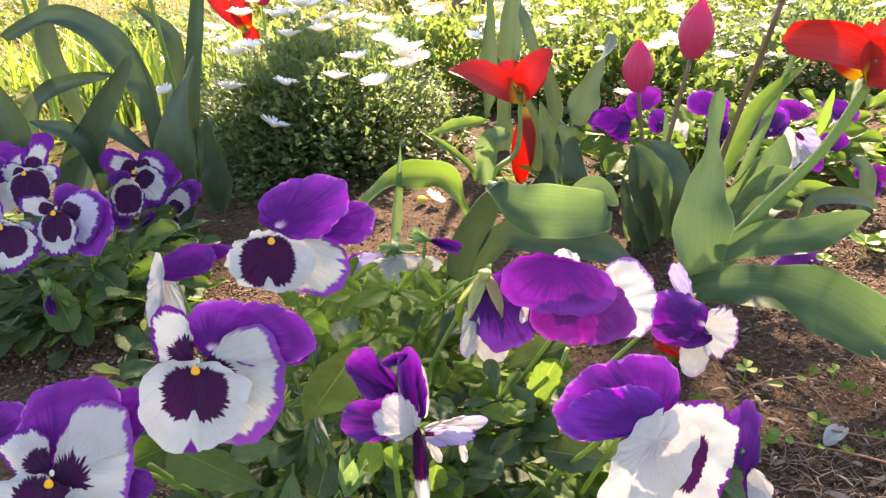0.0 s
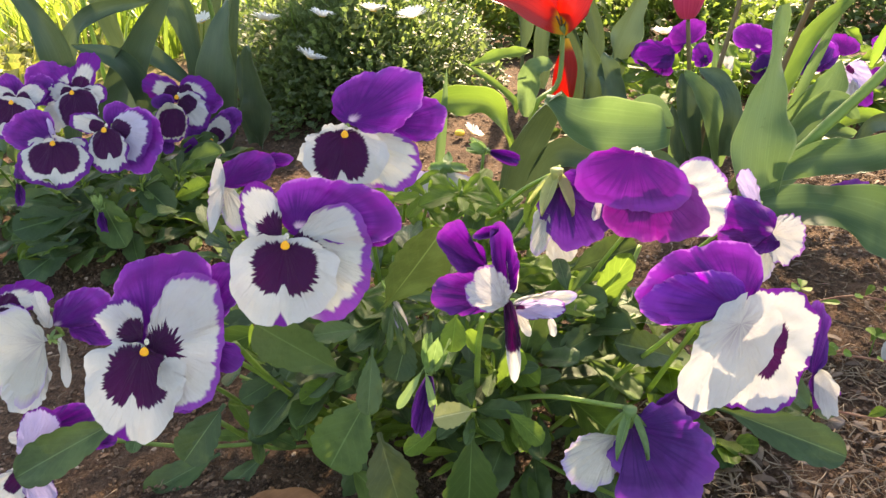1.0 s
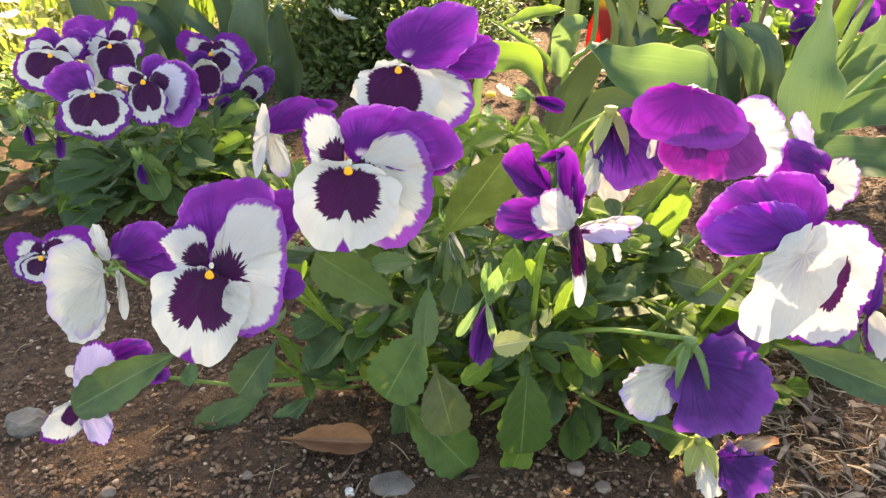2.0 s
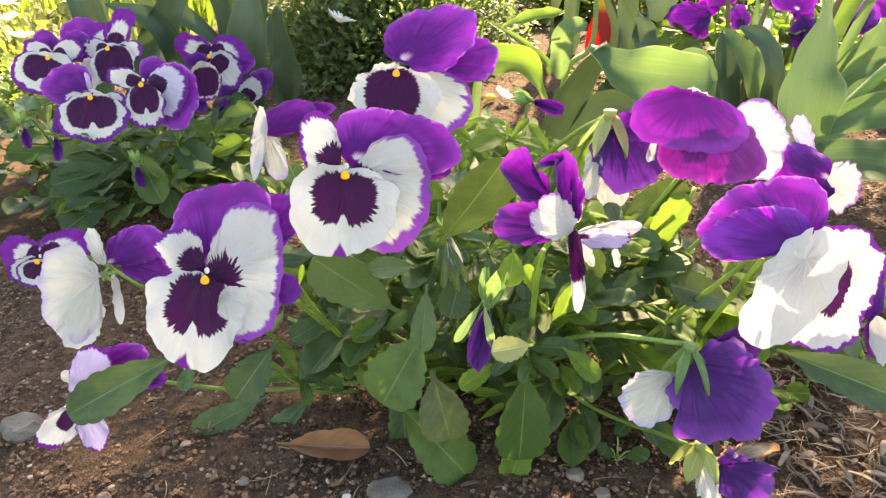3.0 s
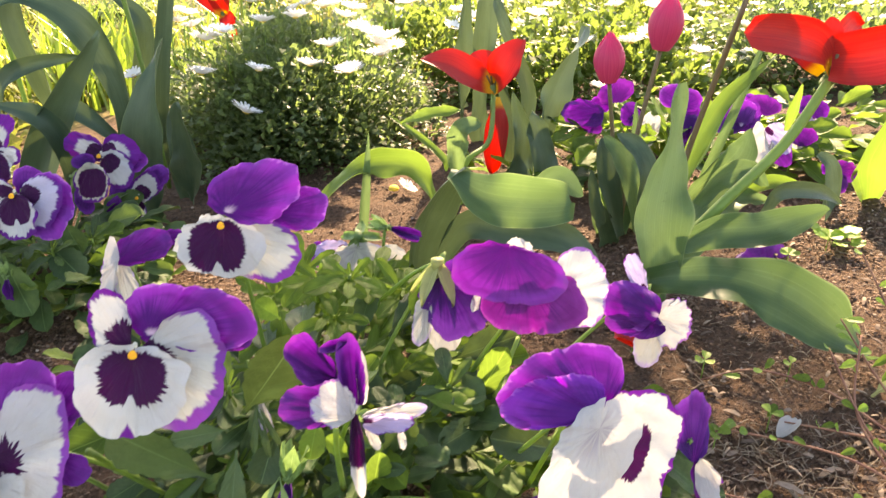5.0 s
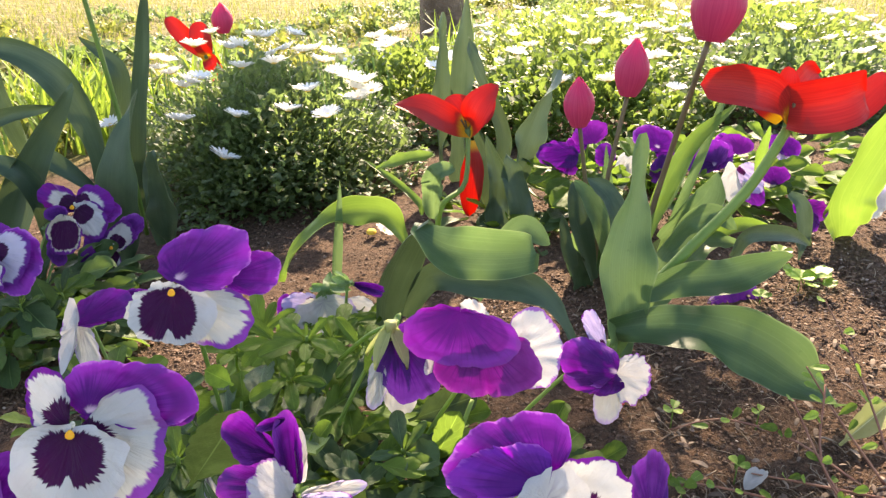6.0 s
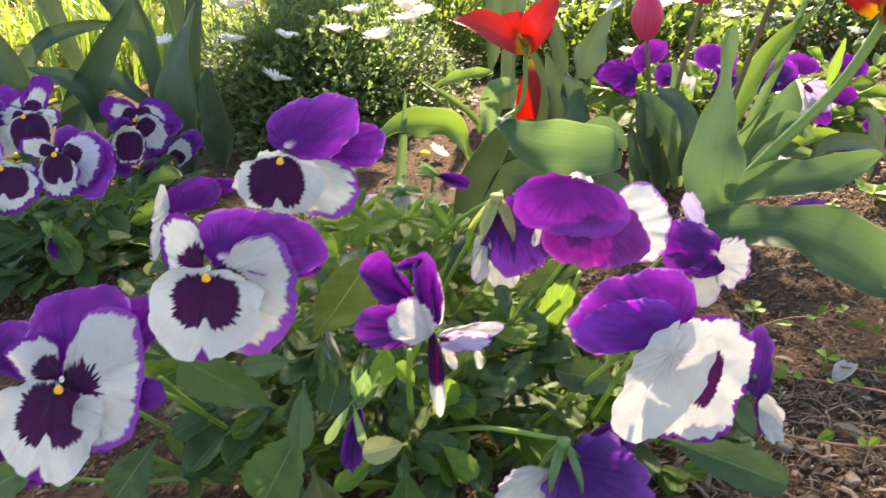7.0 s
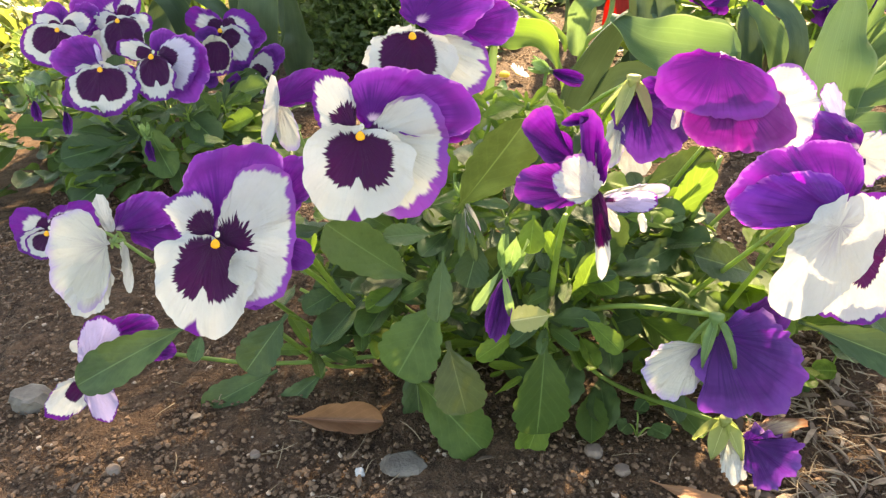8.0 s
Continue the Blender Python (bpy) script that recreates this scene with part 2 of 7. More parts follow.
# darker bluish copy of the tulip leaf; its tone stands in for shade
TULIP_SHADED = leaf_material("shaded_tulip_leaf", (0.036, 0.070, 0.040), (0.066, 0.108, 0.060), 0.09, 0.42, lines=0.14, rim=(0.10, 0.15, 0.065), spec=0.3)
STEM = leaf_material("green_stem", (0.13, 0.22, 0.045), (0.19, 0.29, 0.07), 0.3, 0.5)
STEM_RED = leaf_material("brownish_stem", (0.10, 0.09, 0.045), (0.15, 0.11, 0.06), 0.15, 0.5)
SEPAL = leaf_material("sepal", (0.10, 0.19, 0.06), (0.18, 0.28, 0.10), 0.35, 0.55)
SEPAL_OLD = leaf_material("old_sepal", (0.24, 0.28, 0.09), (0.34, 0.36, 0.14), 0.35, 0.6)
BUSH_LEAF = leaf_material("bush_leaf", (0.070, 0.110, 0.042), (0.125, 0.175, 0.066), 0.46, 0.5)
# brighter than BUSH_LEAF: the backlight on these bushes is put into the green
FIELD_LEAF = leaf_material("backlit_field_leaf", (0.080, 0.125, 0.026), (0.165, 0.215, 0.052), 0.42, 0.5)
GRASS = leaf_material("grass_blade", (0.12, 0.15, 0.03), (0.30, 0.26, 0.075), 0.42, 0.5, lift=1.5)
CLUMP_GRASS = leaf_material("bright_grass_blade", (0.14, 0.22, 0.03), (0.24, 0.31, 0.05), 0.42, 0.45, lift=1.7)
WEED = leaf_material("weed_leaf", (0.13, 0.24, 0.03), (0.22, 0.34, 0.05), 0.4, 0.5)


def plain(name, a, b, scale=60.0, rough=0.7, bump=0.3, depth=0.001, amount=0.0):
    n = Nodes(name)
    c = n.noise(n.coords(), scale, 4.0)
    col = n.mix(n.step(c, 0.3, 0.7), a, b)
    n.bump(n.noise(n.coords(), scale * 5, 4.0), bump, depth)
    if amount:
        return n.thin(col, gained(n, col, 1.3), amount, rough)
    n.put(n.bsdf.inputs["Base Color"], col)
    n.put(n.bsdf.inputs["Roughness"], rough)
    return n.mat


def tulip_material(name, a, b, foot, amount=0.42):
    n = Nodes(name)
    u, v = n.uv()
    rnd = n.math("MULTIPLY", n.random(), 17.0)
    lines = n.noise(n.vec(n.math("MULTIPLY", u, 40.0), n.math("MULTIPLY", v, 1.2), rnd), 1.0, 3.0)
    col = n.mix(n.step(lines, 0.3, 0.7), a, b)
    if foot:
        col = n.mix(n.step(n.math("ADD", v, n.math("MULTIPLY", lines, 0.12)), 0.24, 0.12), col, foot)
    n.bump(lines, 0.3, 0.001)
    return n.thin(col, gained(n, col, 1.25, 1.1), amount, 0.45, 0.22)


EYE_YELLOW = plain("yellow_eye", (0.88, 0.33, 0.005), (0.92, 0.45, 0.01), 400, 0.6)
EYE_GREEN = plain("pale_throat", (0.40, 0.38, 0.26), (0.70, 0.68, 0.55), 900, 0.7)
RED = tulip_material("red_tulip_petal", (0.31, 0.024, 0.023), (0.41, 0.038, 0.031), (0.62, 0.33, 0.03), 0.28)
RED_PLAIN = tulip_material("plain_red_petal", (0.31, 0.024, 0.023), (0.41, 0.038, 0.031), None, 0.28)
PINK = tulip_material("pink_tulip_petal", (0.58, 0.050, 0.14), (0.66, 0.075, 0.18), None, 0.35)
DAISY_WHITE = plain("daisy_white", (0.78, 0.78, 0.74), (0.84, 0.84, 0.82), 80, 0.6, 0.1, 0.0005, 0.3)
DAISY_YELLOW = plain("daisy_yellow", (0.75, 0.45, 0.03), (0.85, 0.6, 0.08), 300, 0.8)
STONE = plain("grey_stone", (0.085, 0.072, 0.060), (0.165, 0.145, 0.122), 55, 0.8, 0.6, 0.002)
BARK = plain("bark", (0.10, 0.065, 0.04), (0.20, 0.14, 0.10), 14, 0.9, 0.9, 0.02)
STRAW = plain("straw", (0.17, 0.12, 0.075), (0.34, 0.26, 0.175), 30, 0.8)
def chip_material():
    n = Nodes("bark_chip")
    r = n.node("NewGeometry").outputs["Random Per Island"]
    col = n.mix(n.step(r, 0.05, 0.95), (0.075, 0.048, 0.032), (0.25, 0.185, 0.13))
    col = n.mix(n.math("MULTIPLY", n.step(n.noise(n.coords(), 220.0), 0.4, 0.7), 0.5), col, (0.14, 0.09, 0.06))
    n.put(n.bsdf.inputs["Base Color"], col)
    n.put(n.bsdf.inputs["Roughness"], 0.85)
    n.bump(n.noise(n.coords(), 700.0), 0.4, 0.001)
    return n.mat


CHIP = chip_material()
TWIG = plain("reddish_twig", (0.20, 0.08, 0.05), (0.30, 0.15, 0.09), 50, 0.7)
TREE_LEAF = leaf_material("tree_leaf", (0.05, 0.10, 0.02), (0.10, 0.17, 0.04), 0.35, 0.5)


def soil_material():
    n = Nodes("soil")
    p = n.node("NewGeometry").outputs["Position"]
    s = n.node("SeparateXYZ", p)
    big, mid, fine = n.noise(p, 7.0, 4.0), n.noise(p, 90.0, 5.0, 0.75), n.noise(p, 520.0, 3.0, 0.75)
    # crumb speckle, its contrast raised to paint in shading between the lumps
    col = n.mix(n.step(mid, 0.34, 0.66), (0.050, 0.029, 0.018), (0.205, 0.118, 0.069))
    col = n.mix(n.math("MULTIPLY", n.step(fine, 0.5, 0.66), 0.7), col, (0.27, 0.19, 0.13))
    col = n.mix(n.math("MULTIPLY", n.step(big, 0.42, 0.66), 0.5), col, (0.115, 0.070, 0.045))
    # the bed ends and a grassy meadow begins behind it
    turf = n.mix(n.step(n.noise(p, 9.0, 6.0, 0.75), 0.38, 0.62), (0.10, 0.105, 0.030), (0.32, 0.26, 0.10))
    line = n.math("ADD", s.outputs[1], n.math("MULTIPLY", n.math("SUBTRACT", n.noise(p, 4.0, 3.0), 0.5), 0.5))
    line = n.math("ADD", line, n.math("MULTIPLY", s.outputs[0], -0.15))
    line = n.math("ADD", line, n.math("MULTIPLY", n.math("MAXIMUM", n.math("SUBTRACT", -0.55, s.outputs[0]), 0.0), 1.7))
    around = n.math("MAXIMUM", n.step(n.math("ABSOLUTE", s.outputs[0]), 3.2, 3.6), n.step(s.outputs[1], -1.2, -1.6))
    col = n.mix(n.math("MAXIMUM", n.step(line, 2.2, 2.5), around), col, turf)
    n.put(n.bsdf.inputs["Base Color"], col)
    n.put(n.bsdf.inputs["Roughness"], 0.92)
    n.put(n.bsdf.inputs["Specular IOR Level"], 0.2)
    n.bump(n.math("ADD", n.math("MULTIPLY", mid, 1.2), fine), 1.0, 0.011)
    return n.mat


def clod_material():
    n = Nodes("soil_clod")
    r = n.node("NewGeometry").outputs["Random Per Island"]
    col = n.mix(n.step(r, 0.1, 0.95), (0.078, 0.045, 0.027), (0.205, 0.122, 0.072))
    col = n.mix(n.step(n.noise(n.coords(), 250.0), 0.35, 0.7), col, (0.125, 0.074, 0.043))
    col = n.mix(n.step(r, 0.965, 0.985), col, (0.38, 0.29, 0.22))
    n.put(n.bsdf.inputs["Base Color"], col)
    n.put(n.bsdf.inputs["Roughness"], 0.9)
    n.bump(n.noise(n.coords(), 600.0), 0.5, 0.001)
    return n.mat


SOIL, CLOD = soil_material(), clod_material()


# ---- shapes ----
def lay(x, y):
    """The ground's height without its small lumps."""
    rise = 0.078 * max(-1.2, min(1.2, x)) + 0.003
    return rise + 0.012 * noise.noise((x * 2.1, y * 2.1, 0.3)) * min(1.0, max(0.0, (abs(y - 0.4) - 0.1) * 3))


def mesh_of(name, verts, faces, material, uvs=None, smooth=True, flat=None):
    me = bpy.data.meshes.new(name)
    me.from_pydata([tuple(v) for v in verts], [], faces)
    if uvs is not None:
        layer = me.uv_layers.new(name="UVMap")
        idx = np.empty(len(me.loops), dtype=np.int32)
        me.loops.foreach_get("vertex_index", idx)
        layer.data.foreach_set("uv", np.asarray(uvs, dtype=np.float32)[idx].ravel())
        if flat is not None:
            me.uv_layers.new(name="Flat").data.foreach_set("uv", np.asarray(flat, dtype=np.float32)[idx].ravel())
    me.materials.append(material)
    if smooth:
        me.polygons.foreach_set("use_smooth", np.ones(len(me.polygons), dtype=bool))
    me.update()
    return me


def part_of(name, me, parent, label="", m=None):
    ob = new(name, me)
    ob.parent = parent
    if m is not None:
        ob.matrix_basis = m
    return tagged(ob, label)


def thing(name, place, label, category, group="", kind=""):
    ob = new(name)
    ob.empty_display_size = 0.02
    ob.location = place
    return tagged(ob, label, category, group, kind)


def grid_faces(nu, nv):
    return [(j * nu + i, j * nu + i + 1, (j + 1) * nu + i + 1, (j + 1) * nu + i) for j in range(nv - 1) for i in range(nu - 1)]


def spline(points, count):
    """A smooth line through the points."""
    p = [Vector(q) for q in points]
    p = [p[0] * 2 - p[1]] + p + [p[-1] * 2 - p[-2]]
    out = []
    spans = len(p) - 3
    for i in range(count):
        f = i / (count - 1) * spans
        k = min(int(f), spans - 1)
        t = f - k
        a, b, c, d = p[k:k + 4]
        out.append(0.5 * ((2 * b) + (c - a) * t + (2 * a - 5 * b + 4 * c - d) * t * t + (3 * b - a - 3 * c + d) * t ** 3))
    return out


def tube_data(points, r0, r1, sides=7, rings=14, base=0):
    line = spline(points, rings)
    verts, uvs, faces = [], [], []
    side = Vector((1, 0.13, 0.07)).normalized()
    for j, q in enumerate(line):
        d = (line[min(j + 1, rings - 1)] - line[max(j - 1, 0)]).normalized()
        side = (side - d * side.dot(d)).normalized()
        up = d.cross(side)
        r = r0 + (r1 - r0) * j / (rings - 1)
        for i in range(sides):
            a = math.tau * i / sides
            verts.append(q + side * (math.cos(a) * r) + up * (math.sin(a) * r))
            uvs.append((0.1 + 0.3 * i / sides, j / (rings - 1)))
    for j in range(rings - 1):
        for i in range(sides):
            k = (i + 1) % sides
            faces.append((base + j * sides + i, base + j * sides + k, base + (j + 1) * sides + k, base + (j + 1) * sides + i))
    faces.append(tuple(base + (rings - 1) * sides + i for i in range(sides)))
    faces.append(tuple(base + i for i in reversed(range(sides))))
    return verts, faces, uvs


def tube(name, points, r0, r1, material, parent, label="", sides=7, rings=14):
    origin = Vector(parent.location)
    v, f, uv = tube_data([Vector(p) - origin for p in points], r0, r1, sides, rings)
    return part_of(name, mesh_of(name, v, f, material, uv), parent, label)


def basis(along, front):
    """Axes of a leaf or petal: across, along, front."""
    y = Vector(along).normalized()
    z = Vector(front)
    z = z - y * z.dot(y)
    if z.length < 1e-4:
        z = Vector((0.3, 0.2, 1)) - y * Vector((0.3, 0.2, 1)).dot(y)
    z.normalize()
    return y.cross(z), y, z


def fan(length, width, fullness=0.68, bend=0.0, cup=0.0, ruffle=0.036, wave=0.06, notch=0.0, ragged=0.0, seed=0, nu=49, nv=12):
    """A petal: an egg-shaped blade from its foot, with a waved and ruffled rim. Along +y, its front to +z."""
    verts, uvs = [], []
    us = np.linspace(-1, 1, nu)
    for j in range(nv):
        v = j / (nv - 1)
        for u in us:
            phi = u * math.pi * 0.965
            n1 = noise.noise((u * 3.2 + seed * 7.1, seed * 1.7, 0.2))
            n2 = noise.noise((u * 12.0 + seed * 3.3, seed * 5.1, 0.7))
            n3 = noise.noise((u * 30.0 + seed * 2.3, seed * 4.1, 0.4))
            rim = 1 + (ruffle * 2.2 * n1 + (ruffle * 1.6 + ragged) * n2 + ruffle * 0.9 * n3) * v * v
            rim *= 1 - notch * math.exp(-(u / 0.10) ** 2) * v ** 4
            x = v * rim * width / 2 * math.copysign(abs(math.sin(phi)) ** 0.92, phi)
            y = v * rim * length * ((1 + math.cos(phi)) / 2) ** fullness
            z = bend * length * (y / length) ** 2 + cup * length * (2 * x / width) ** 2
            z += wave * length * v ** 2 * (math.sin(u * 6.0 + seed * 2.1) * 0.5 + 1.1 * noise.noise((u * 4.0, seed * 9.7, v)))
            z += 0.030 * length * v ** 4 * math.sin(u * 23 + seed) * (0.6 + n1)
            z += (0.003 + ragged * 0.14) * length * v * math.sin(u * 42 + seed + 3 * n1)
            verts.append((x, y, z))
            uvs.append((u * 0.5 + 0.5, v))
    return verts, grid_faces(nu, nv), uvs


def sepals_data(r, spread=0.9, count=5, width=0.17):
    """A calyx: narrow sepals that point back along -z and outwards, and a short spur."""
    verts, faces, uvs = [], [], []
    for k in range(count):
        a = math.tau * k / count + 0.3
        out = Vector((math.cos(a) * spread, math.sin(a) * spread, -0.55)).normalized()
        x, y, z = basis(out, (0, 0, 1))
        b = len(verts)
        for j in range(6):
            v = j / 5
            w = r * width * math.sin(math.pi * (0.15 + 0.85 * v)) ** 0.8 + 0.0001
            for i in (-1, 0, 1):
                p = y * (v * r) + x * (w * i) + z * (0.10 * r * abs(i) - 0.25 * r * v * v)
                verts.append(p + Vector((0, 0, -0.12 * r)))
                uvs.append((0.5 + 0.5 * i, v))
        faces += [tuple(b + q for q in f) for f in grid_faces(3, 6)]
    v2, f2, u2 = tube_data([(0, 0, 0.02 * r), (0, 0, -0.25 * r), (0, 0.04 * r, -0.5 * r)], 0.16 * r, 0.08 * r, 7, 5, len(verts))
    return verts + v2, faces + f2, uvs + u2


def dome(rx, ry, rz, nu=10, nv=6):
    verts, faces = [(0, 0, rz)], []
    for j in range(1, nv + 1):
        a = math.pi * 0.62 * j / nv
        for i in range(nu):
            b = math.tau * i / nu
            verts.append((rx * math.sin(a) * math.cos(b), ry * math.sin(a) * math.sin(b), rz * math.cos(a)))
    faces += [(0, 1 + i, 1 + (i + 1) % nu) for i in range(nu)]
    for j in range(nv - 1):
        for i in range(nu):
            k = (i + 1) % nu
            faces.append((1 + j * nu + i, 1 + (j + 1) * nu + i, 1 + (j + 1) * nu + k, 1 + j * nu + k))
    return verts, faces


PETAL_NAMES = {"purple": "upper_petal", "deep": "upper_petal", "wine": "upper_petal", "magenta": "upper_petal", "violet": "upper_petal", "blue": "upper_petal", "ringtop": "upper_petal", "bright": "upper_petal",
               "face": "lower_petal", "ring": "lower_petal", "facebig": "lower_petal", "strip": "lower_petal", "ringdark": "lower_petal", "ringpale": "lower_petal", "turned": "lower_petal", "faded": "withered_petal"}
SEED = [0]


def name_of(style):
    return PETAL_NAMES.get(style, "side_petal")


def flower(parent, place, facing, unit, petals, label="", eye=1.0, sepal=26, old=False, lift=0.0):
    """A pansy flower at place. facing: the way its face looks, as degrees to the right of the viewer, up, and its roll.
    petals: look, tip (right, up, forward), width, bend, cup, ragged; in units."""
    yaw, pitch, roll = (radians(a) for a in facing)
    z = Vector((math.sin(yaw) * math.cos(pitch), -math.cos(yaw) * math.cos(pitch), math.sin(pitch)))
    x = Vector((0, 0, 1)).cross(z).normalized()
    y = z.cross(x)
    turn = Matrix((x, y, z)).transposed().to_4x4() @ Matrix.Rotation(roll, 4, "Z")
    m = Matrix.Translation(Vector(place) - Vector(parent.location)) @ turn
    v, f, uv = sepals_data(sepal * unit)
    fl = part_of("flower", mesh_of("calyx", v, f, SEPAL_OLD if old else SEPAL, uv), parent, label, m)
    for style, tip, width, *more in petals:
        bend, cup, ragged, foot = (list(more) + [0, 0, 0, (0, 0, 0)][len(more):])
        SEED[0] += 1
        tip = Vector(tip) * unit
        px, py, pz = basis(tip, (0, 0, 1))
        me = fan(tip.length, width * unit, bend=bend, cup=cup, ragged=ragged, seed=SEED[0], notch=0.06 if style in ("face", "ring") else 0.0,
                 wave=(0.085 if name_of(style) == "upper_petal" else 0.06) + ragged * 0.3)
        name = name_of(style)
        layer = {"upper_petal": -5, "side_petal": -1, "lower_petal": 3}.get(name, 0) * unit
        flat = [(q[0] / (width * unit) + 0.5, q[1] / tip.length) for q in me[0]]
        part_of(name, mesh_of(name, *me[:2], PETALS[style], me[2], flat=flat), fl, "",
                Matrix.Translation(Vector((0, 0, layer)) + Vector(foot) * unit) @ Matrix((px, py, pz)).transposed().to_4x4())
    if eye:
        k = unit * eye
        v, f = dome(7.0 * k, 8.5 * k, 3 * k)
        part_of("eye", mesh_of("eye", [(a * (1.15 - b / (26 * k)), b, c) for a, b, c in v], f, EYE_YELLOW), fl, "orange-yellow eye", Matrix.Translation((0, -5 * k, 4 * k + lift * unit)))
        v, f = dome(4.6 * k, 6.0 * k, 0.8 * k) if lift else dome(3.4 * k, 3.2 * k, 0.8 * k)
        part_of("throat", mesh_of("throat", v, f, EYE_GREEN), fl, "pale hairy throat", Matrix.Translation((1.5 * k, (11 if lift else 6) * k, 5 * k + (lift - 8) * unit * (lift > 0))))
    return fl, z


def P(style, centre, half, turn, foot, z, fwd=0.0, bend=0.0, cup=0.0, egg=0.0, n=2.15, ragged=0.0, pull=()):
    """One petal of a bloom, in the flower's own units: an oval round centre (half its length and width, its long axis turned by turn degrees),
    held at its foot and lifted by z; egg narrows it towards its tip, n squares it off, pull draws its rim out (or in) at some angles."""
    return style, centre, half, turn, foot, z, fwd, bend, cup, egg, n, ragged, pull


def oval(unit, seed, centre, half, turn, foot, fwd, bend, cup, egg, n, ragged, pull, nu=73, nv=14):
    """The mesh of a petal: rays from its foot to an oval, waved rim."""
    c, ft = Vector(centre), Vector(foot)
    ax = c - ft
    ax = ax.normalized() if ax.length > 1 else Vector((math.cos(radians(turn)), math.sin(radians(turn))))
    side, t0, a0 = Vector((ax.y, -ax.x)), radians(turn), math.atan2(ax.y, ax.x)
    rim = []
    for i in range(nu):
        u = i / (nu - 1) * 2 - 1
        a = a0 - u * math.pi
        r = (abs(math.cos(a - t0) / half[0]) ** n + abs(math.sin(a - t0) / half[1]) ** n) ** (-1 / n)
        for at, amount, width in pull:
            off = math.remainder(a - radians(at), math.tau) / radians(width)
            r *= 1 + amount * math.exp(-off * off)
        r *= 1 + 0.17 * noise.noise((u * 3.0 + seed * 7.1, seed * 1.7, 0.2)) + (0.085 + ragged * 1.6) * noise.noise((u * 13.0 + seed * 3.3, seed * 5.1, 0.7)) + (0.035 + ragged * 0.9) * noise.noise((u * 34.0 + seed * 2.3, seed * 4.1, 0.4))
        q = Vector((math.cos(a), math.sin(a))) * r
        p, w = q.dot(ax), q.dot(side)
        rim.append((u, c + ax * p + side * (w * (1 - egg * p / max(half)))))
    long = max((q - ft).dot(ax) for _, q in rim)
    wide = max(abs((q - ft).dot(side)) for _, q in rim)
    inside = ft + (c - ft) * 0.06
    verts, uvs, flat = [], [], []
    for j in range(nv):
        v = (j / (nv - 1)) ** 0.85
        for u, q in rim:
            p = inside + (q - inside) * v
            s, w = (p - ft).dot(ax) / long, (p - ft).dot(side) / wide
            n1 = noise.noise((u * 3.2 + seed * 7.1, seed * 1.7, 0.9))
            z = fwd * s + bend * long * s * abs(s) + cup * long * w * w
            z += 0.075 * long * v * v * (math.sin(u * 5.5 + seed * 2.1) * 0.4 + 1.1 * noise.noise((u * 3.6, seed * 9.7, v)))
            z += (0.055 + ragged * 0.3) * long * v ** 5 * math.sin(u * 21 + seed + 2 * n1) * (0.5 + n1)
            z += (0.022 + ragged * 0.2) * long * v ** 4 * noise.noise((u * 24.0, seed * 3.1, v * 2))
            z += 0.026 * long * noise.noise((s * 4.0, w * 5.0, seed * 2.7))
            verts.append((p.x * unit, p.y * unit, z * unit))
            end = min(1.0, (1 - abs(u)) / 0.28)
            uvs.append((u * 0.5 + 0.5, v * (0.62 + 0.38 * end * end * (3 - 2 * end))))
            flat.append((0.5 + w * 0.5, s))
    return verts, grid_faces(nu, nv), uvs, flat


def bloom(parent, place, facing, unit, petals, eye=1.0, sepal=26, label="", nod=False):
    """A pansy flower at place, its petals given by P(). facing: the way it looks, as degrees to the right of the viewer, up, and its roll.
    nod: its calyx lies over the petals, as on a flower seen from behind."""
    fl, face = flower(parent, place, facing, unit, [], label, eye, sepal, lift=7.0)
    if not nod:
        back = min(p[5] for p in petals) * 1.8 * unit
        for q in fl.data.vertices:
            q.co.z += back
    for style, centre, half, turn, foot, z, *more in petals:
        SEED[0] += 1
        v, f, uv, flat = oval(unit, SEED[0], centre, half, turn, foot, *more)
        name = name_of(style)
        part_of(name, mesh_of(name, v, f, PETALS[style], uv, flat=flat), fl, "", Matrix.Translation((0, 0, 1.8 * z * unit)))
    return fl, face


def leaf_data(length, width, teeth=5, bend=-0.15, fold=0.12, seed=0, point=1.0, nu=9, nv=46, wave=0.03):
    """An oblong leaf with blunt teeth, along +y, its upper side to +z."""
    verts, uvs = [], []
    for j in range(nv):
        v = 1 - (1 - j / (nv - 1)) ** 1.5
        stalk = 0.13
        s = max(0.0, (v - stalk) / (1 - stalk))
        w = width / 2 * 1.42 * (s ** 0.55 * (1 - s ** 3.4) ** 0.5 if 0 < s < 1 else 0.0)
        w *= 0.89 + 0.14 * abs(math.sin(math.pi * (teeth + 1) * s + 0.4 * math.sin(seed * 3.1))) ** 0.6 * (s > 0.2)
        w = max(w, width * (0.055 if v < 0.5 else 0.006))
        for i in range(nu):
            u = i / (nu - 1) * 2 - 1
            zz = bend * length * v * v + fold * width * abs(u) * (w / width * 2)
            zz += wave * length * noise.noise((u * 1.7 + seed, v * 3.0, seed * 2.3)) * abs(u)
            verts.append((u * w, v * length, zz))
            uvs.append((u * 0.5 + 0.5, v))
    return verts, grid_faces(nu, nv), uvs


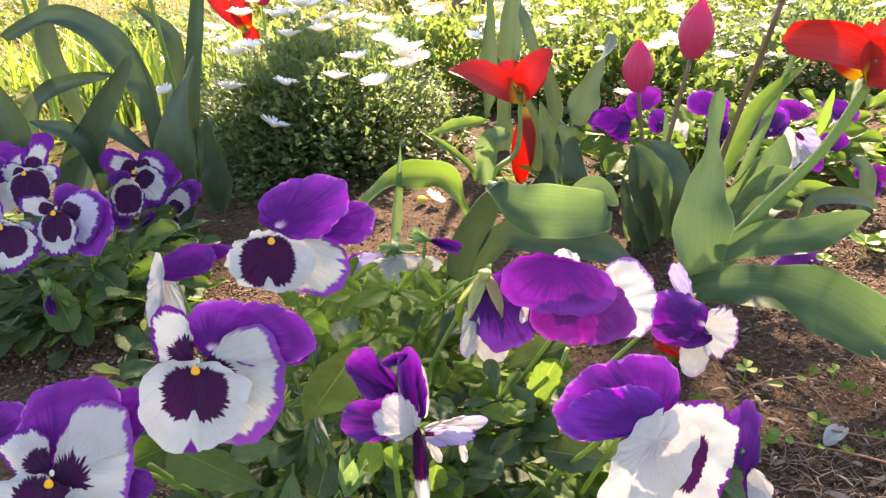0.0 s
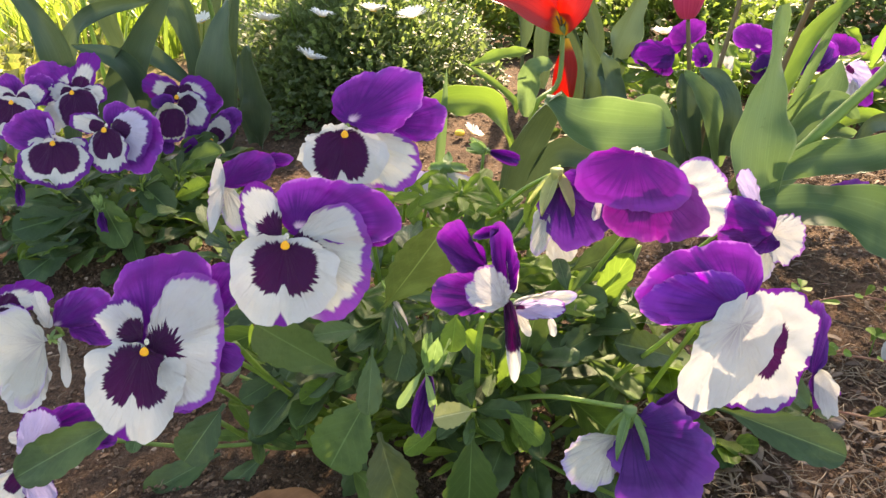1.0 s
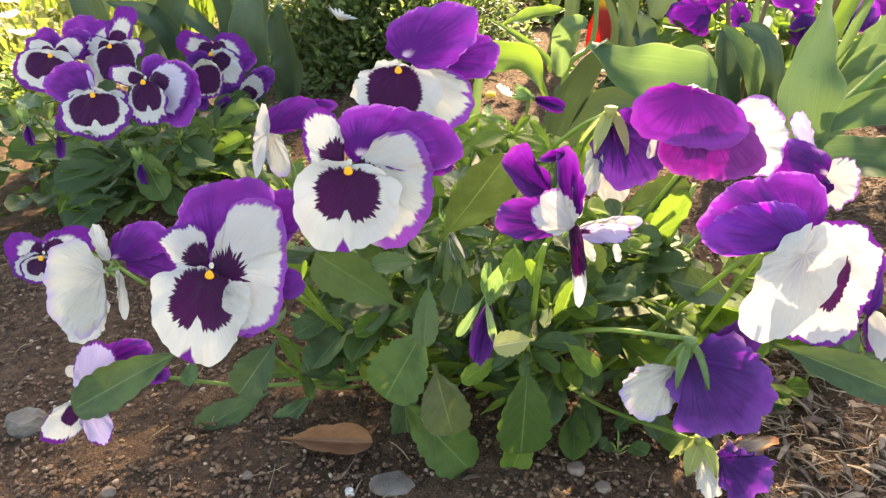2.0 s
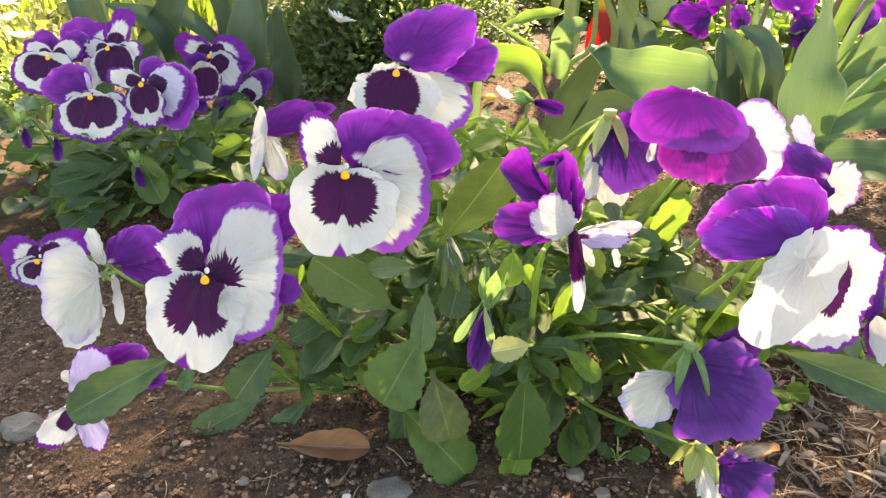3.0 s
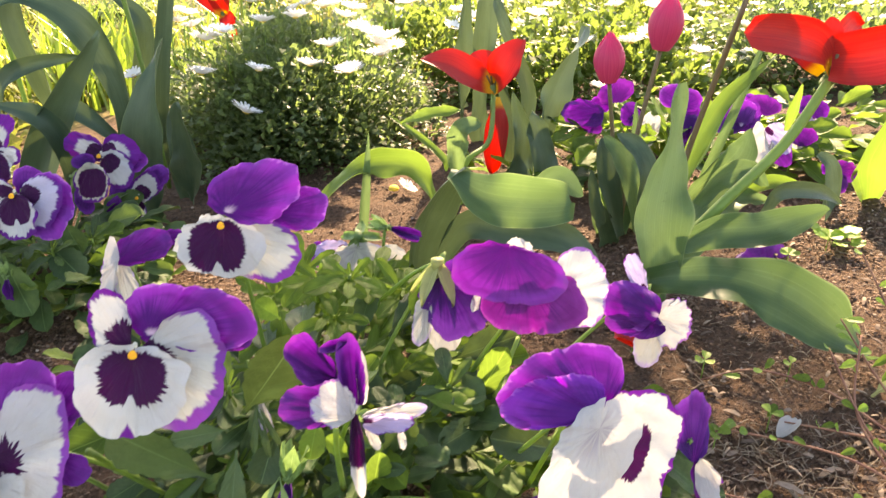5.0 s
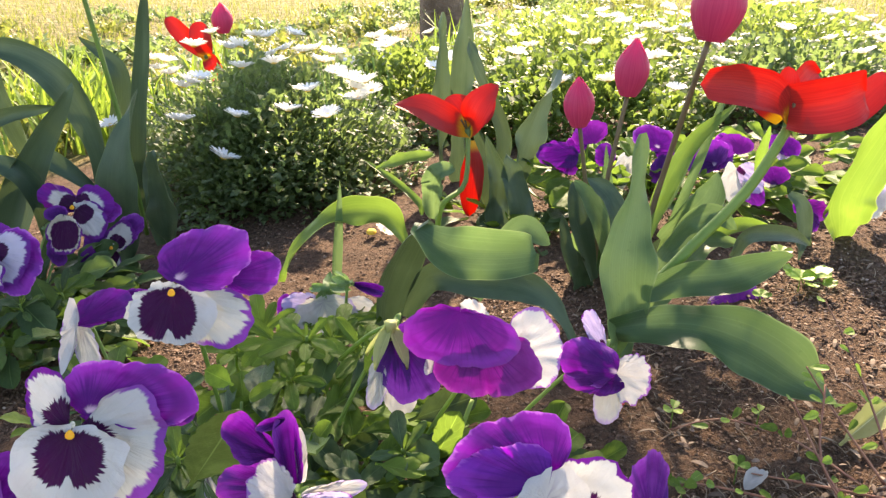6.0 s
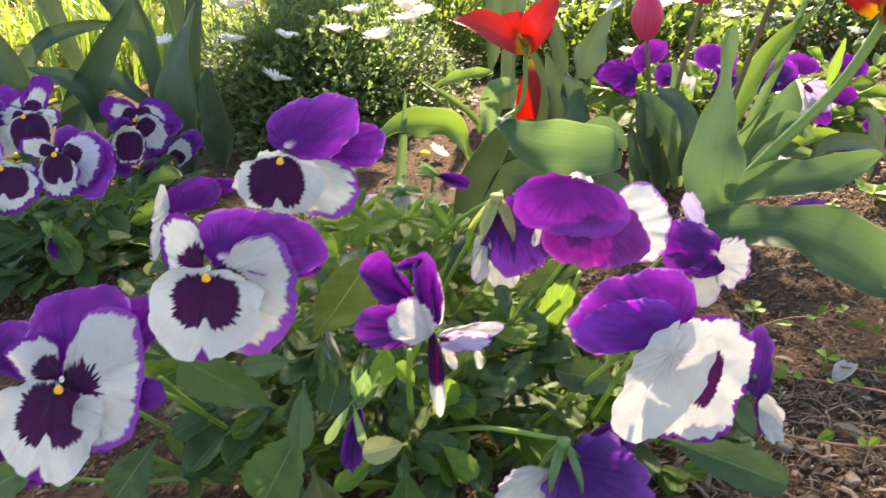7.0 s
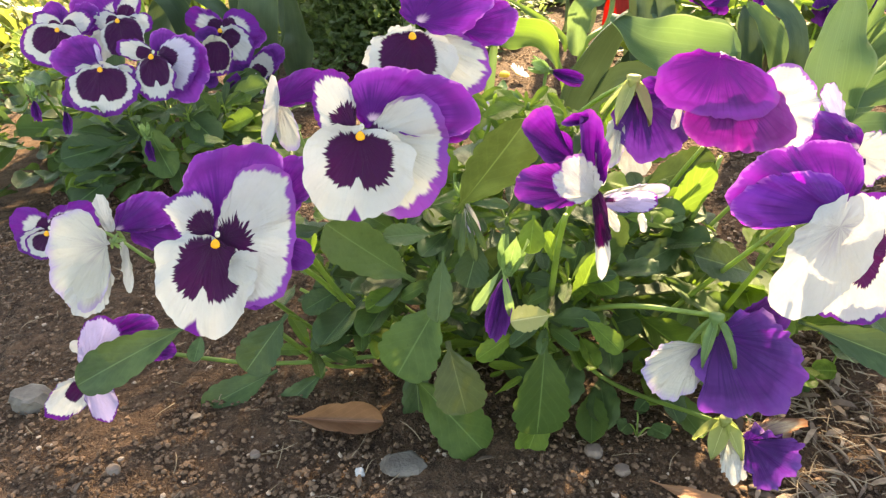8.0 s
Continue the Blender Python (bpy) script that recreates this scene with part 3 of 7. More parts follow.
def leaf(parent, base, tip, width, material=None, front=(0, -0.35, 1), bend=-0.12, teeth=5, label="", fold=0.14):
    base, tip = Vector(base), Vector(tip)
    SEED[0] += 1
    x, y, z = basis(tip - base, front)
    length = (tip - base).length
    v, f, uv = leaf_data(length, width, teeth, bend, fold, SEED[0])
    m = Matrix.Translation(base - Vector(parent.location)) @ Matrix((x, y, z)).transposed().to_4x4() @ Matrix.Rotation(-math.atan(bend), 4, "X")
    return part_of("leaf", mesh_of("leaf", v, f, material or LEAF, uv), parent, label, m)


def ribbon(name, points, width, front0, front1, material, parent, label="", fold=0.38, wave=0.05, waves=2.5, peak=0.42, tipness=0.8, foot=0.35, nu=11, nv=40):
    """A long blade along the points, folded along its middle and waved at its rims."""
    SEED[0] += 1
    seed = SEED[0]
    origin = Vector(parent.location)
    line = spline([Vector(p) - origin for p in points], nv)
    verts, uvs = [], []
    for j, q in enumerate(line):
        v = j / (nv - 1)
        d = line[min(j + 1, nv - 1)] - line[max(j - 1, 0)]
        x, y, z = basis(d, Vector(front0).lerp(Vector(front1), v))
        if v < peak:
            w = foot + (1 - foot) * math.sin(math.pi / 2 * v / peak)
        else:
            w = max(0.0, 1 - ((v - peak) / (1 - peak)) ** 2.2) ** tipness
        w = max(w, 0.012) * width / 2
        for i in range(nu):
            u = i / (nu - 1) * 2 - 1
            off = fold * w * (abs(u) ** 1.5) + 1.5 * wave * width * abs(u) * u * math.sin(v * waves * math.tau + seed) + 0.6 * wave * width * abs(u) * noise.noise((v * 4, seed * 1.3, u))
            off += 0.55 * wave * width * abs(u) ** 3 * math.sin(v * waves * 2.6 * math.tau + seed * 1.7 + 2.0 * (u > 0)) + 0.10 * w * u ** 6
            verts.append(q + x * (u * w) + z * off)
            uvs.append((u * 0.5 + 0.5, v))
    faces = grid_faces(nu, nv)
    return part_of(name, mesh_of(name, verts, faces, material, uvs), parent, label)


# ---- ground ----
def spaced(lo, a, b, hi, step, grow):
    """Positions that lie close between a and b and wider apart beyond."""
    mid = list(np.arange(a, b, step))
    up, s, q = [], step, b
    while q < hi:
        up.append(q)
        s *= grow
        q += s
    down, s, q = [], step, a
    while True:
        s *= grow
        q -= s
        if q < lo:
            break
        down.append(q)
    return np.array([lo] + down[::-1] + mid + up + [hi])


def build_ground():
    xs, ys = spaced(-400, -0.5, 0.8, 400, 0.0055, 1.13), spaced(-400, 0.22, 1.1, 600, 0.0055, 1.13)
    verts = []
    for y in ys:
        for x in xs:
            z = lay(x, y)
            if -2 < x < 3 and -1 < y < 4:
                z += 0.004 * noise.noise((x * 19, y * 19, 1.0)) + 0.004 * abs(noise.noise((x * 50, y * 50, 2.0))) + 0.0045 * abs(noise.noise((x * 105, y * 105, 3.0))) - 0.0025
            verts.append((x, y, z))
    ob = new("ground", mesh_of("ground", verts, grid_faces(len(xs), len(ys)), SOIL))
    tagged(ob, "brown crumbly garden soil turning to sunlit grass behind the bed", "ground", kind="structure")


build_ground()


# ---- the pansies in front ----
HEART = Vector((0.0, 0.47, 0.004))
clump = thing("pansy_plant", HEART, "large-flowered purple and white pansy plant rooted in bare soil", "pansy plant", "pansy plants")


def stalk(parent, root, fl, hook=0.012, r=0.0016, sag=0.0):
    """A flower stalk from the root to the back of a flower."""
    place, face = fl[0].matrix_basis.translation + Vector(parent.location), fl[1]
    back = place - face * 0.016
    top = place - face * (0.016 + hook * 0.6) + Vector((0, 0, hook * 0.7))
    root = Vector(root)
    mid = root.lerp(top, 0.5) + Vector((0, 0, 0.012 - sag))
    tube("stem", [root, mid, top, back], r * 1.15, r * 0.85, STEM, parent)


# a wide-open flower that faces the viewer
A = bloom(clump, (-0.055, 0.357, 0.224), (1, 28, 0), 0.000303, [
    P("deep", (146, 36), (46, 42), -10, (80, 33), -34),
    P("purple", (79, 54), (106, 56), -6, (9, 27), -16, n=2.5, bend=0.05, pull=((-14, 0.10, 12), (150, 0.04, 20))),
    P("side", (-47, 50), (58, 37), 100, (-8, 1), -5, n=2.3),
    P("wing", (74, -37), (104, 77), 78, (11, 1), -9, n=2.2, fwd=-10),
    P("face", (-6, -68), (78, 90), -94, (0, 0), 3, n=2.4, egg=0.06, bend=-0.04, pull=((150, 0.06, 20), (-45, -0.05, 15), (25, 0.05, 15)))], eye=1.0, sepal=26)
# its neighbour, lower, with tall overlapping petals
B = bloom(clump, (-0.128, 0.328, 0.176), (1, 28, 0), 0.000301, [
    P("violet", (112, -20), (44, 30), -25, (70, 8), -26),
    P("violet", (50, -87), (34, 26), -60, (30, -57), -14),
    P("purple", (116, 96), (58, 40), 55, (70, 48), -20, bend=0.05),
    P("purple", (18, 86), (82, 90), 95, (-4, 14), -14, n=2.4),
    P("side", (-50, 46), (44, 40), 125, (-10, 10), -5),
    P("wingtall", (61, 11), (128, 68), 84, (4, 6), -7, n=2.4, egg=-0.05),
    P("face", (-23, -75), (84, 80), -96, (-3, 2), 3, n=2.3, egg=0.18, bend=-0.04, pull=((146, 0.10, 20), (-75, 0.07, 18), (-110, -0.03, 12))),
    P("white", (48, -47), (24, 32), -10, (28, -32), 5, n=2.3)], eye=1.0, sepal=26)
# the tall one behind
C = bloom(clump, (-0.036, 0.480, 0.246), (1, 28, 0), 0.000380, [
    P("purple", (132, 31), (54, 39), 12, (76, 21), -18),
    P("wing", (64, -41), (70, 57), -22, (10, -5), -8),
    P("white", (-38, -25), (46, 34), 225, (-4, 1), -4, ragged=0.1),
    P("facebig", (2, -43), (50, 74), -92, (0, 3), 2, n=2.3),
    P("purple", (64, 55), (80, 55), 12, (8, 17), 8, n=2.3, fwd=14, cup=-0.06, pull=((24, 0.09, 16), (-35, -0.07, 20), (182, 0.05, 18)))], eye=0.82, sepal=26)
# a small one seen from its side
D = bloom(clump, (-0.160, 0.600, 0.156), (1, 28, 0), 0.000498, [
    P("deep", (83, 55), (34, 13), 4, (55, 49), -10),
    P("cream", (10, -31), (44, 20), -72, (1, 1), -3),
    P("edged", (-14, -15), (64, 13), 83, (-3, 5), 4, cup=0.2, ragged=0.03),
    P("deep", (39, 38), (52, 30), 22, (-1, 7), 2, bend=-0.1)], eye=0, sepal=20)
# a folded one whose upper petals hang over its face
E_ = bloom(clump, (0.182, 0.450, 0.209), (1, 28, 0), 0.000371, [
    P("violet", (-152, 38), (30, 36), 90, (-130, 35), -26),
    P("white", (-44, 68), (36, 28), 120, (-28, 45), -16, ragged=0.05),
    P("edged", (62, 7), (72, 52), 82, (26, 0), -12, n=2.3),
    P("white", (-130, -12), (22, 7), 70, (-125, -30), -10),
    P("wine", (-28, -14), (98, 60), -6, (-50, 40), 4, n=2.3, cup=-0.10, bend=-0.05, pull=((-8, 0.04, 12), (-140, 0.06, 20), (-60, -0.04, 15))),
    P("magenta", (-73, 33), (96, 51), -7, (-75, 79), 16, n=2.4, cup=-0.16, bend=-0.14, pull=((4, 0.08, 14), (195, 0.04, 20), (-60, -0.05, 20)))], eye=0, sepal=26)
# a nodding one seen from behind
EE = bloom(clump, (0.112, 0.480, 0.214), (1, 28, 0), 0.000390, [
    P("white", (2, -121), (34, 30), -80, (-2, -94), -12),
    P("cream", (-37, -101), (42, 18), -98, (-26, -64), 2),
    P("blue", (25, -67), (58, 57), -65, (-2, -14), 8, n=3.0, cup=-0.14, ragged=0.02)], eye=0, sepal=30, nod=True)
v, f, uv = sepals_data(0.030, 0.62, 5, 0.17)
part_of("calyx", mesh_of("calyx", v, f, SEPAL_OLD, uv), EE[0], "pale green sepals folded back", Matrix.Translation((-0.004, 0.004, 0.010)) @ Matrix.Rotation(radians(-62), 4, "X"))
# a large one that looks to its left
F_ = bloom(clump, (0.193, 0.352, 0.182), (1, 28, 0), 0.000313, [
    P("violet", (66, -158), (38, 26), 0, (56, -135), -14),
    P("turned", (60, -63), (118, 96), 75, (32, -52), -6, n=2.3, fwd=-16),
    P("purple", (-62, 54), (114, 64), 20, (14, 8), 0, n=2.3),
    P("bright", (-80, 31), (100, 43), 8, (10, 0), 10, n=2.2, cup=-0.12),
    P("creamy", (-13, -62), (118, 63), 52, (-2, -12), 16, n=2.3, cup=-0.08, bend=-0.05)], eye=0, sepal=26)
# a twisted, half-rolled one
G = bloom(clump, (0.062, 0.325, 0.205), (1, 28, 0), 0.000287, [
    P("deep", (-80, 99), (48, 34), 128, (-30, 61), -10, cup=0.30, bend=0.2, pull=((48, -0.45, 24), (95, 0.12, 16), (150, 0.06, 20))),
    P("deep", (-8, 75), (66, 23), 99, (-4, 13), -5, cup=0.3, bend=0.1, n=2.3),
    P("deep", (-40, 125), (26, 10), 18, (-14, 129), 6, cup=0.4, bend=0.3),
    P("deep", (-74, 19), (60, 40), 178, (-14, 9), -8, cup=0.1),
    P("white", (10, 66), (50, 10), 94, (2, 16), -2),
    P("cream", (70, 6), (58, 15), 8, (12, -1), 2),
    P("lilac", (56, -9), (46, 18), 2, (10, -5), 8, cup=0.15),
    P("white", (28, -35), (26, 9), -65, (16, -14), 0),
    P("white", (79, -43), (16, 7), -80, (74, -29), 0),
    P("edged", (-34, 24), (40, 36), 140, (-4, -1), 14, cup=0.18, ragged=0.05, pull=((200, 0.16, 22), (90, 0.10, 25), (-70, -0.12, 20))),
    P("strip", (4, -65), (78, 13), -86, (-2, 9), 8, cup=0.2)], eye=0, sepal=26)
# one turned away, seen from behind
H = bloom(clump, (0.135, 0.325, 0.128), (1, 28, 0), 0.000315, [
    P("violet", (93, 13), (54, 32), 22, (35, -9), -18),
    P("cream", (-69, -72), (54, 46), 215, (-23, -24), -6, ragged=0.02, n=2.3),
    P("blue", (58, -63), (96, 84), -40, (-7, -5), 2, n=2.7, cup=-0.06, ragged=0.05, bend=-0.05, pull=((222, 0.22, 16), (-50, 0.06, 12), (-75, -0.07, 14), (10, -0.04, 14)))], eye=0, sepal=12, nod=True)
part_of("calyx", mesh_of("calyx", *[sepals_data(0.026, 0.55, 5, 0.11)[i] for i in (0, 1)], SEPAL, sepals_data(0.026, 0.55, 5, 0.11)[2]), H[0], "", Matrix.Translation((-0.002, 0.008, 0.004)) @ Matrix.Rotation(radians(-72), 4, "X"))
# a withered one close to the ground
I_ = bloom(clump, (0.146, 0.315, 0.068), (1, 28, 0), 0.000330, [
    P("white", (19, -54), (40, 27), -80, (9, -16), 0, ragged=0.08),
    P("faded", (89, -6), (54, 18), 12, (43, -16), -6, ragged=0.14),
    P("blue", (81, -54), (54, 46), -32, (39, -20), 2, ragged=0.12, n=2.6, bend=-0.1)], eye=0, sepal=14, nod=True)
v, f, uv = sepals_data(0.022, 0.7, 5, 0.24)
part_of("calyx", mesh_of("calyx", v, f, SEPAL_OLD, uv), I_[0], "yellow-green spent calyx", Matrix.Translation((0, 0.006, 0.004)) @ Matrix.Rotation(radians(-65), 4, "X"))
# a cream one with its back to the viewer
J = bloom(clump, (-0.223, 0.400, 0.134), (1, 28, 0), 0.000368, [
    P("deep", (63, 14), (50, 28), -8, (15, 22), -16),
    P("purple", (45, 52), (60, 34), 12, (-5, 18), -9, cup=-0.1),
    P("white", (-19, 50), (34, 13), 112, (-7, 16), -4, ragged=0.06),
    P("white", (17, -44), (42, 9), -84, (13, -6), -8),
    P("white", (-43, -80), (50, 38), -95, (-11, -14), 1, ragged=0.03),
    P("cream", (-57, -32), (90, 55), 100, (-3, -4), 6, n=2.3, bend=-0.08)], eye=0, sepal=20, nod=True)
# a pale lilac one near the ground
K = bloom(clump, (-0.261, 0.400, 0.040), (1, 28, 0), 0.000403, [
    P("purple", (65, 50), (46, 27), 8, (17, 30), -14),
    P("violet", (113, 10), (28, 18), 10, (91, 10), -16),
    P("turned", (-37, -70), (48, 30), 225, (-1, -26), -2, ragged=0.02),
    P("white", (-19, 20), (16, 12), 160, (-5, 14), 0),
    P("lilac", (17, 26), (54, 36), 78, (1, -20), 3),
    P("lilac", (22, -58), (50, 28), -72, (1, -20), 6)], eye=0, sepal=14)
# one hidden behind the large white one
L_ = flower(clump, (0.282, 0.415, 0.112), (14, 24, 0), 0.000365, [
    ("white", (22, -92, 2), 54, 0, 0, 0.03, (14, -34, 2)), ("blue", (6, 132, -4), 88, 0.08, 0, 0, (4, -42, 0)), ("violet", (34, -80, -8), 64, 0, 0, 0.05, (10, -40, -4))], eye=0, sepal=24)
# one with ragged white petals beside the low tulip leaf
M_ = bloom(clump, (0.271, 0.500, 0.175), (-4, 22, 0), 0.000427, [
    P("lilac", (-23, 48), (36, 17), 112, (-2, 16), -8),
    P("cream", (0, -80), (36, 25), -100, (9, -48), -2),
    P("edged", (42, -38), (38, 46), -10, (12, -30), -3, ragged=0.06),
    P("deep", (-30, -40), (52, 24), -4, (14, -40), 6),
    P("purple", (-36, -6), (52, 40), 165, (14, -24), 11, cup=-0.12)], eye=0, sepal=26)
# a white one seen from behind, near the ground
N_ = bloom(clump, (0.037, 0.730, 0.126), (-4, 22, 0), 0.000598, [
    P("purple", (-73, -29), (20, 22), 0, (-59, -23), -8),
    P("lilac", (-45, -29), (28, 38), 90, (-29, -16), -4),
    P("cream", (1, -43), (56, 36), 0, (-5, -16), 2, n=2.4, bend=-0.15, ragged=0.03),
    P("white", (55, -29), (22, 30), 90, (35, -16), -3)], eye=0, sepal=46, nod=True)
v, f, uv = sepals_data(0.034, 0.75, 5, 0.16)
part_of("calyx", mesh_of("calyx", v, f, SEPAL, uv), N_[0], "", Matrix.Translation((0, 0.004, 0.006)) @ Matrix.Rotation(radians(-20), 4, "X"))
# a low one lying open beside the plant
O_ = bloom(clump, (-0.381, 0.580, 0.043), (1, 28, 0), 0.000528, [
    P("ringtop", (-38, 7), (40, 34), 160, (-4, -1), -6),
    P("ringtop", (42, 25), (50, 28), 12, (2, 3), -6),
    P("ringside", (-30, -15), (30, 20), 200, (-2, -3), -1),
    P("ringside", (30, -9), (30, 20), -20, (2, -3), -1),
    P("ring", (0, -23), (24, 40), -90, (0, -3), 3)], eye=0.6, sepal=26)

for fl, root, sag in ((A, (-0.03, 0.45, 0.05), 0), (B, (-0.06, 0.44, 0.03), 0), (C, (-0.01, 0.50, 0.05), 0), (D, (-0.10, 0.56, 0.01), 0), (E_, (0.09, 0.47, 0.04), 0),
                      (EE, (0.04, 0.48, 0.06), 0), (F_, (0.11, 0.43, 0.03), 0.01), (G, (0.03, 0.42, 0.05), 0), (J, (-0.10, 0.45, 0.02), 0),
                      (K, (-0.05, 0.45, 0.01), 0.025), (L_, (0.14, 0.44, 0.02), 0), (M_, (0.14, 0.50, 0.03), 0), (N_, (0.03, 0.70, 0.01), 0), (O_, (-0.30, 0.60, 0.0), 0)):
    stalk(clump, root, fl, sag=sag)
tube("stem", [(0.03, 0.40, 0.07), (0.085, 0.36, 0.118), (0.132, 0.33, 0.134)], 0.0017, 0.0014, STEM, clump)
tube("stem", [(0.05, 0.43, 0.06), (0.10, 0.40, 0.03), (0.145, 0.33, 0.06)], 0.0017, 0.0014, STEM, clump)
tube("stem", [(0.0, 0.45, 0.01), (-0.01, 0.44, 0.06), (0.0, 0.43, 0.12)], 0.0026, 0.002, STEM, clump)
tube("stem", [(0.01, 0.46, 0.01), (0.06, 0.45, 0.05), (0.10, 0.44, 0.11)], 0.0026, 0.002, STEM, clump)
tube("stem", [(-0.01, 0.46, 0.008), (-0.06, 0.45, 0.02), (-0.11, 0.44, 0.012)], 0.0024, 0.0018, STEM, clump)

for pts in (
        [(0.169, 0.400, 0.091), (0.173, 0.380, 0.131), (0.178, 0.360, 0.172)],
        [(0.050, 0.360, 0.126), (0.049, 0.345, 0.163), (0.050, 0.335, 0.190)],
        [(-0.092, 0.360, 0.157), (-0.082, 0.390, 0.109), (-0.064, 0.420, 0.058)],
        [(0.128, 0.460, 0.128), (0.139, 0.455, 0.155), (0.153, 0.450, 0.183)],
        [(0.068, 0.520, 0.167), (0.091, 0.500, 0.198), (0.113, 0.485, 0.217)],
        [(0.147, 0.430, 0.140), (0.154, 0.430, 0.165), (0.162, 0.440, 0.181)],
        [(0.002, 0.440, 0.002), (0.026, 0.420, 0.071), (0.038, 0.400, 0.121)],
        [(-0.124, 0.400, 0.065), (-0.102, 0.430, 0.015), (-0.071, 0.450, -0.001)],
        [(-0.022, 0.410, 0.096), (-0.010, 0.400, 0.142), (0.001, 0.400, 0.171)]):
    tube("stem", pts, 0.0019, 0.0015, STEM, clump, rings=10)


def bud(parent, place, facing, unit, style, long=90):
    fl, face = flower(parent, place, facing, unit, [(style, (6, -long, 0), long * 0.34, 0, 0.2), (style, (-2, -long * 0.95, 4), long * 0.3, 0, -0.25)], eye=0, sepal=10)
    v, f, uv = sepals_data(long * 0.55 * unit, 0.35, 5, 0.26)
    part_of("calyx", mesh_of("calyx", v, f, SEPAL, uv), fl, "", Matrix.Translation((0, 3 * unit, 0)) @ Matrix.Rotation(radians(-90), 4, "X") @ Matrix.Rotation(math.pi, 4, "X"))
    return fl, face


b1 = bud(clump, (0.022, 0.340, 0.150), (0, 25, -12), 0.000325, "violet", 110)
stalk(clump, (0.04, 0.41, 0.08), b1, 0.004)
for tip, w in (((0.004, 0.327, 0.136), 0.0055), ((0.025, 0.327, 0.132), 0.0048)):
    leaf(clump, (0.019, 0.334, 0.159), tip, w, SEPAL, (0, -0.9, 0.5), -0.1, 1, "pale green sepal")
bud(clump, (0.072, 0.620, 0.185), (0, 20, 70), 0.000501, "violet", 60)
tube("stem", [(0.05, 0.60, 0.02), (0.06, 0.61, 0.1), (0.068, 0.62, 0.185)], 0.0018, 0.0014, STEM, clump)

# the leaves that stand out
for base, tip, width, mat in (
        ((-0.184, 0.404, 0.070), (-0.266, 0.386, 0.028), 0.032, LEAF),
        # low leaves in front are LEAF_MID: its lighter green stands in for sky light
        ((0.047, 0.347, 0.104), (0.045, 0.334, 0.042), 0.035, LEAF_MID),
        ((-0.014, 0.362, 0.120), (-0.040, 0.346, 0.075), 0.038, LEAF_MID),
        ((-0.010, 0.356, 0.094), (0.002, 0.342, 0.050), 0.032, LEAF_OLIVE),
        ((-0.034, 0.367, 0.060), (0.014, 0.357, 0.004), 0.036, LEAF_MID),
        ((0.198, 0.364, 0.107), (0.278, 0.346, 0.082), 0.027, LEAF),
        ((0.194, 0.412, 0.108), (0.140, 0.394, 0.134), 0.024, LEAF),
        ((0.115, 0.422, 0.081), (0.158, 0.404, 0.057), 0.033, LEAF),
        ((0.048, 0.332, 0.131), (0.024, 0.322, 0.133), 0.015, LEAF_PALEST),
        ((0.056, 0.372, 0.038), (0.041, 0.354, -0.002), 0.021, LEAF_PALE),
        ((-0.117, 0.397, 0.083), (-0.144, 0.379, 0.049), 0.028, LEAF),
        ((-0.102, 0.432, 0.009), (-0.142, 0.414, -0.021), 0.017, LEAF),
        ((-0.034, 0.412, 0.048), (-0.030, 0.394, -0.010), 0.023, LEAF),
        ((-0.140, 0.432, 0.007), (-0.195, 0.414, -0.017), 0.025, LEAF),
        ((0.037, 0.362, 0.176), (0.034, 0.344, 0.162), 0.015, LEAF_PALE),
        ((0.135, 0.442, 0.126), (0.152, 0.424, 0.183), 0.019, LEAF_PALE),
        ((0.107, 0.512, 0.157), (0.093, 0.494, 0.197), 0.037, LEAF_PALE),
        ((0.078, 0.392, 0.109), (0.085, 0.374, 0.171), 0.021, LEAF),
        ((0.030, 0.347, 0.108), (0.007, 0.329, 0.102), 0.012, LEAF_PALE),
        ((0.066, 0.340, 0.124), (0.087, 0.330, 0.108), 0.013, LEAF_PALE),
        ((-0.019, 0.382, 0.153), (-0.047, 0.364, 0.160), 0.014, LEAF),
        ((-0.013, 0.372, 0.146), (-0.016, 0.354, 0.109), 0.016, LEAF),
        ((0.008, 0.382, 0.149), (0.001, 0.364, 0.127), 0.021, LEAF),
        ((0.028, 0.402, 0.102), (0.009, 0.384, 0.139), 0.025, LEAF),
        ((0.146, 0.422, 0.131), (0.109, 0.404, 0.119), 0.021, LEAF),
        ((-0.064, 0.432, 0.081), (-0.096, 0.414, 0.054), 0.024, LEAF),
        ((-0.081, 0.412, 0.095), (-0.105, 0.394, 0.088), 0.017, LEAF),
        ((0.001, 0.462, 0.183), (-0.011, 0.444, 0.206), 0.015, LEAF_PALE),
        ((0.065, 0.372, 0.110), (0.072, 0.354, 0.158), 0.016, LEAF_PALE),
        ((0.053, 0.372, 0.139), (0.042, 0.354, 0.169), 0.011, LEAF_PALE),
        ((-0.179, 0.402, 0.062), (-0.180, 0.384, 0.052), 0.012, LEAF),
        ((-0.041, 0.442, 0.055), (-0.063, 0.424, 0.087), 0.032, LEAF),
        ((0.102, 0.432, 0.053), (0.124, 0.414, 0.076), 0.024, LEAF),
        ((0.196, 0.432, 0.126), (0.214, 0.414, 0.149), 0.026, LEAF)):
    leaf(clump, base, tip, width, mat, (random.uniform(-0.25, 0.25), -0.85, 0.75), -0.1)
# two that stand upright, facing the viewer
leaf(clump, (-0.007, 0.372, 0.172), (0.030, 0.362, 0.231), 0.034, LEAF, (0.35, -1, 0.1), -0.06)
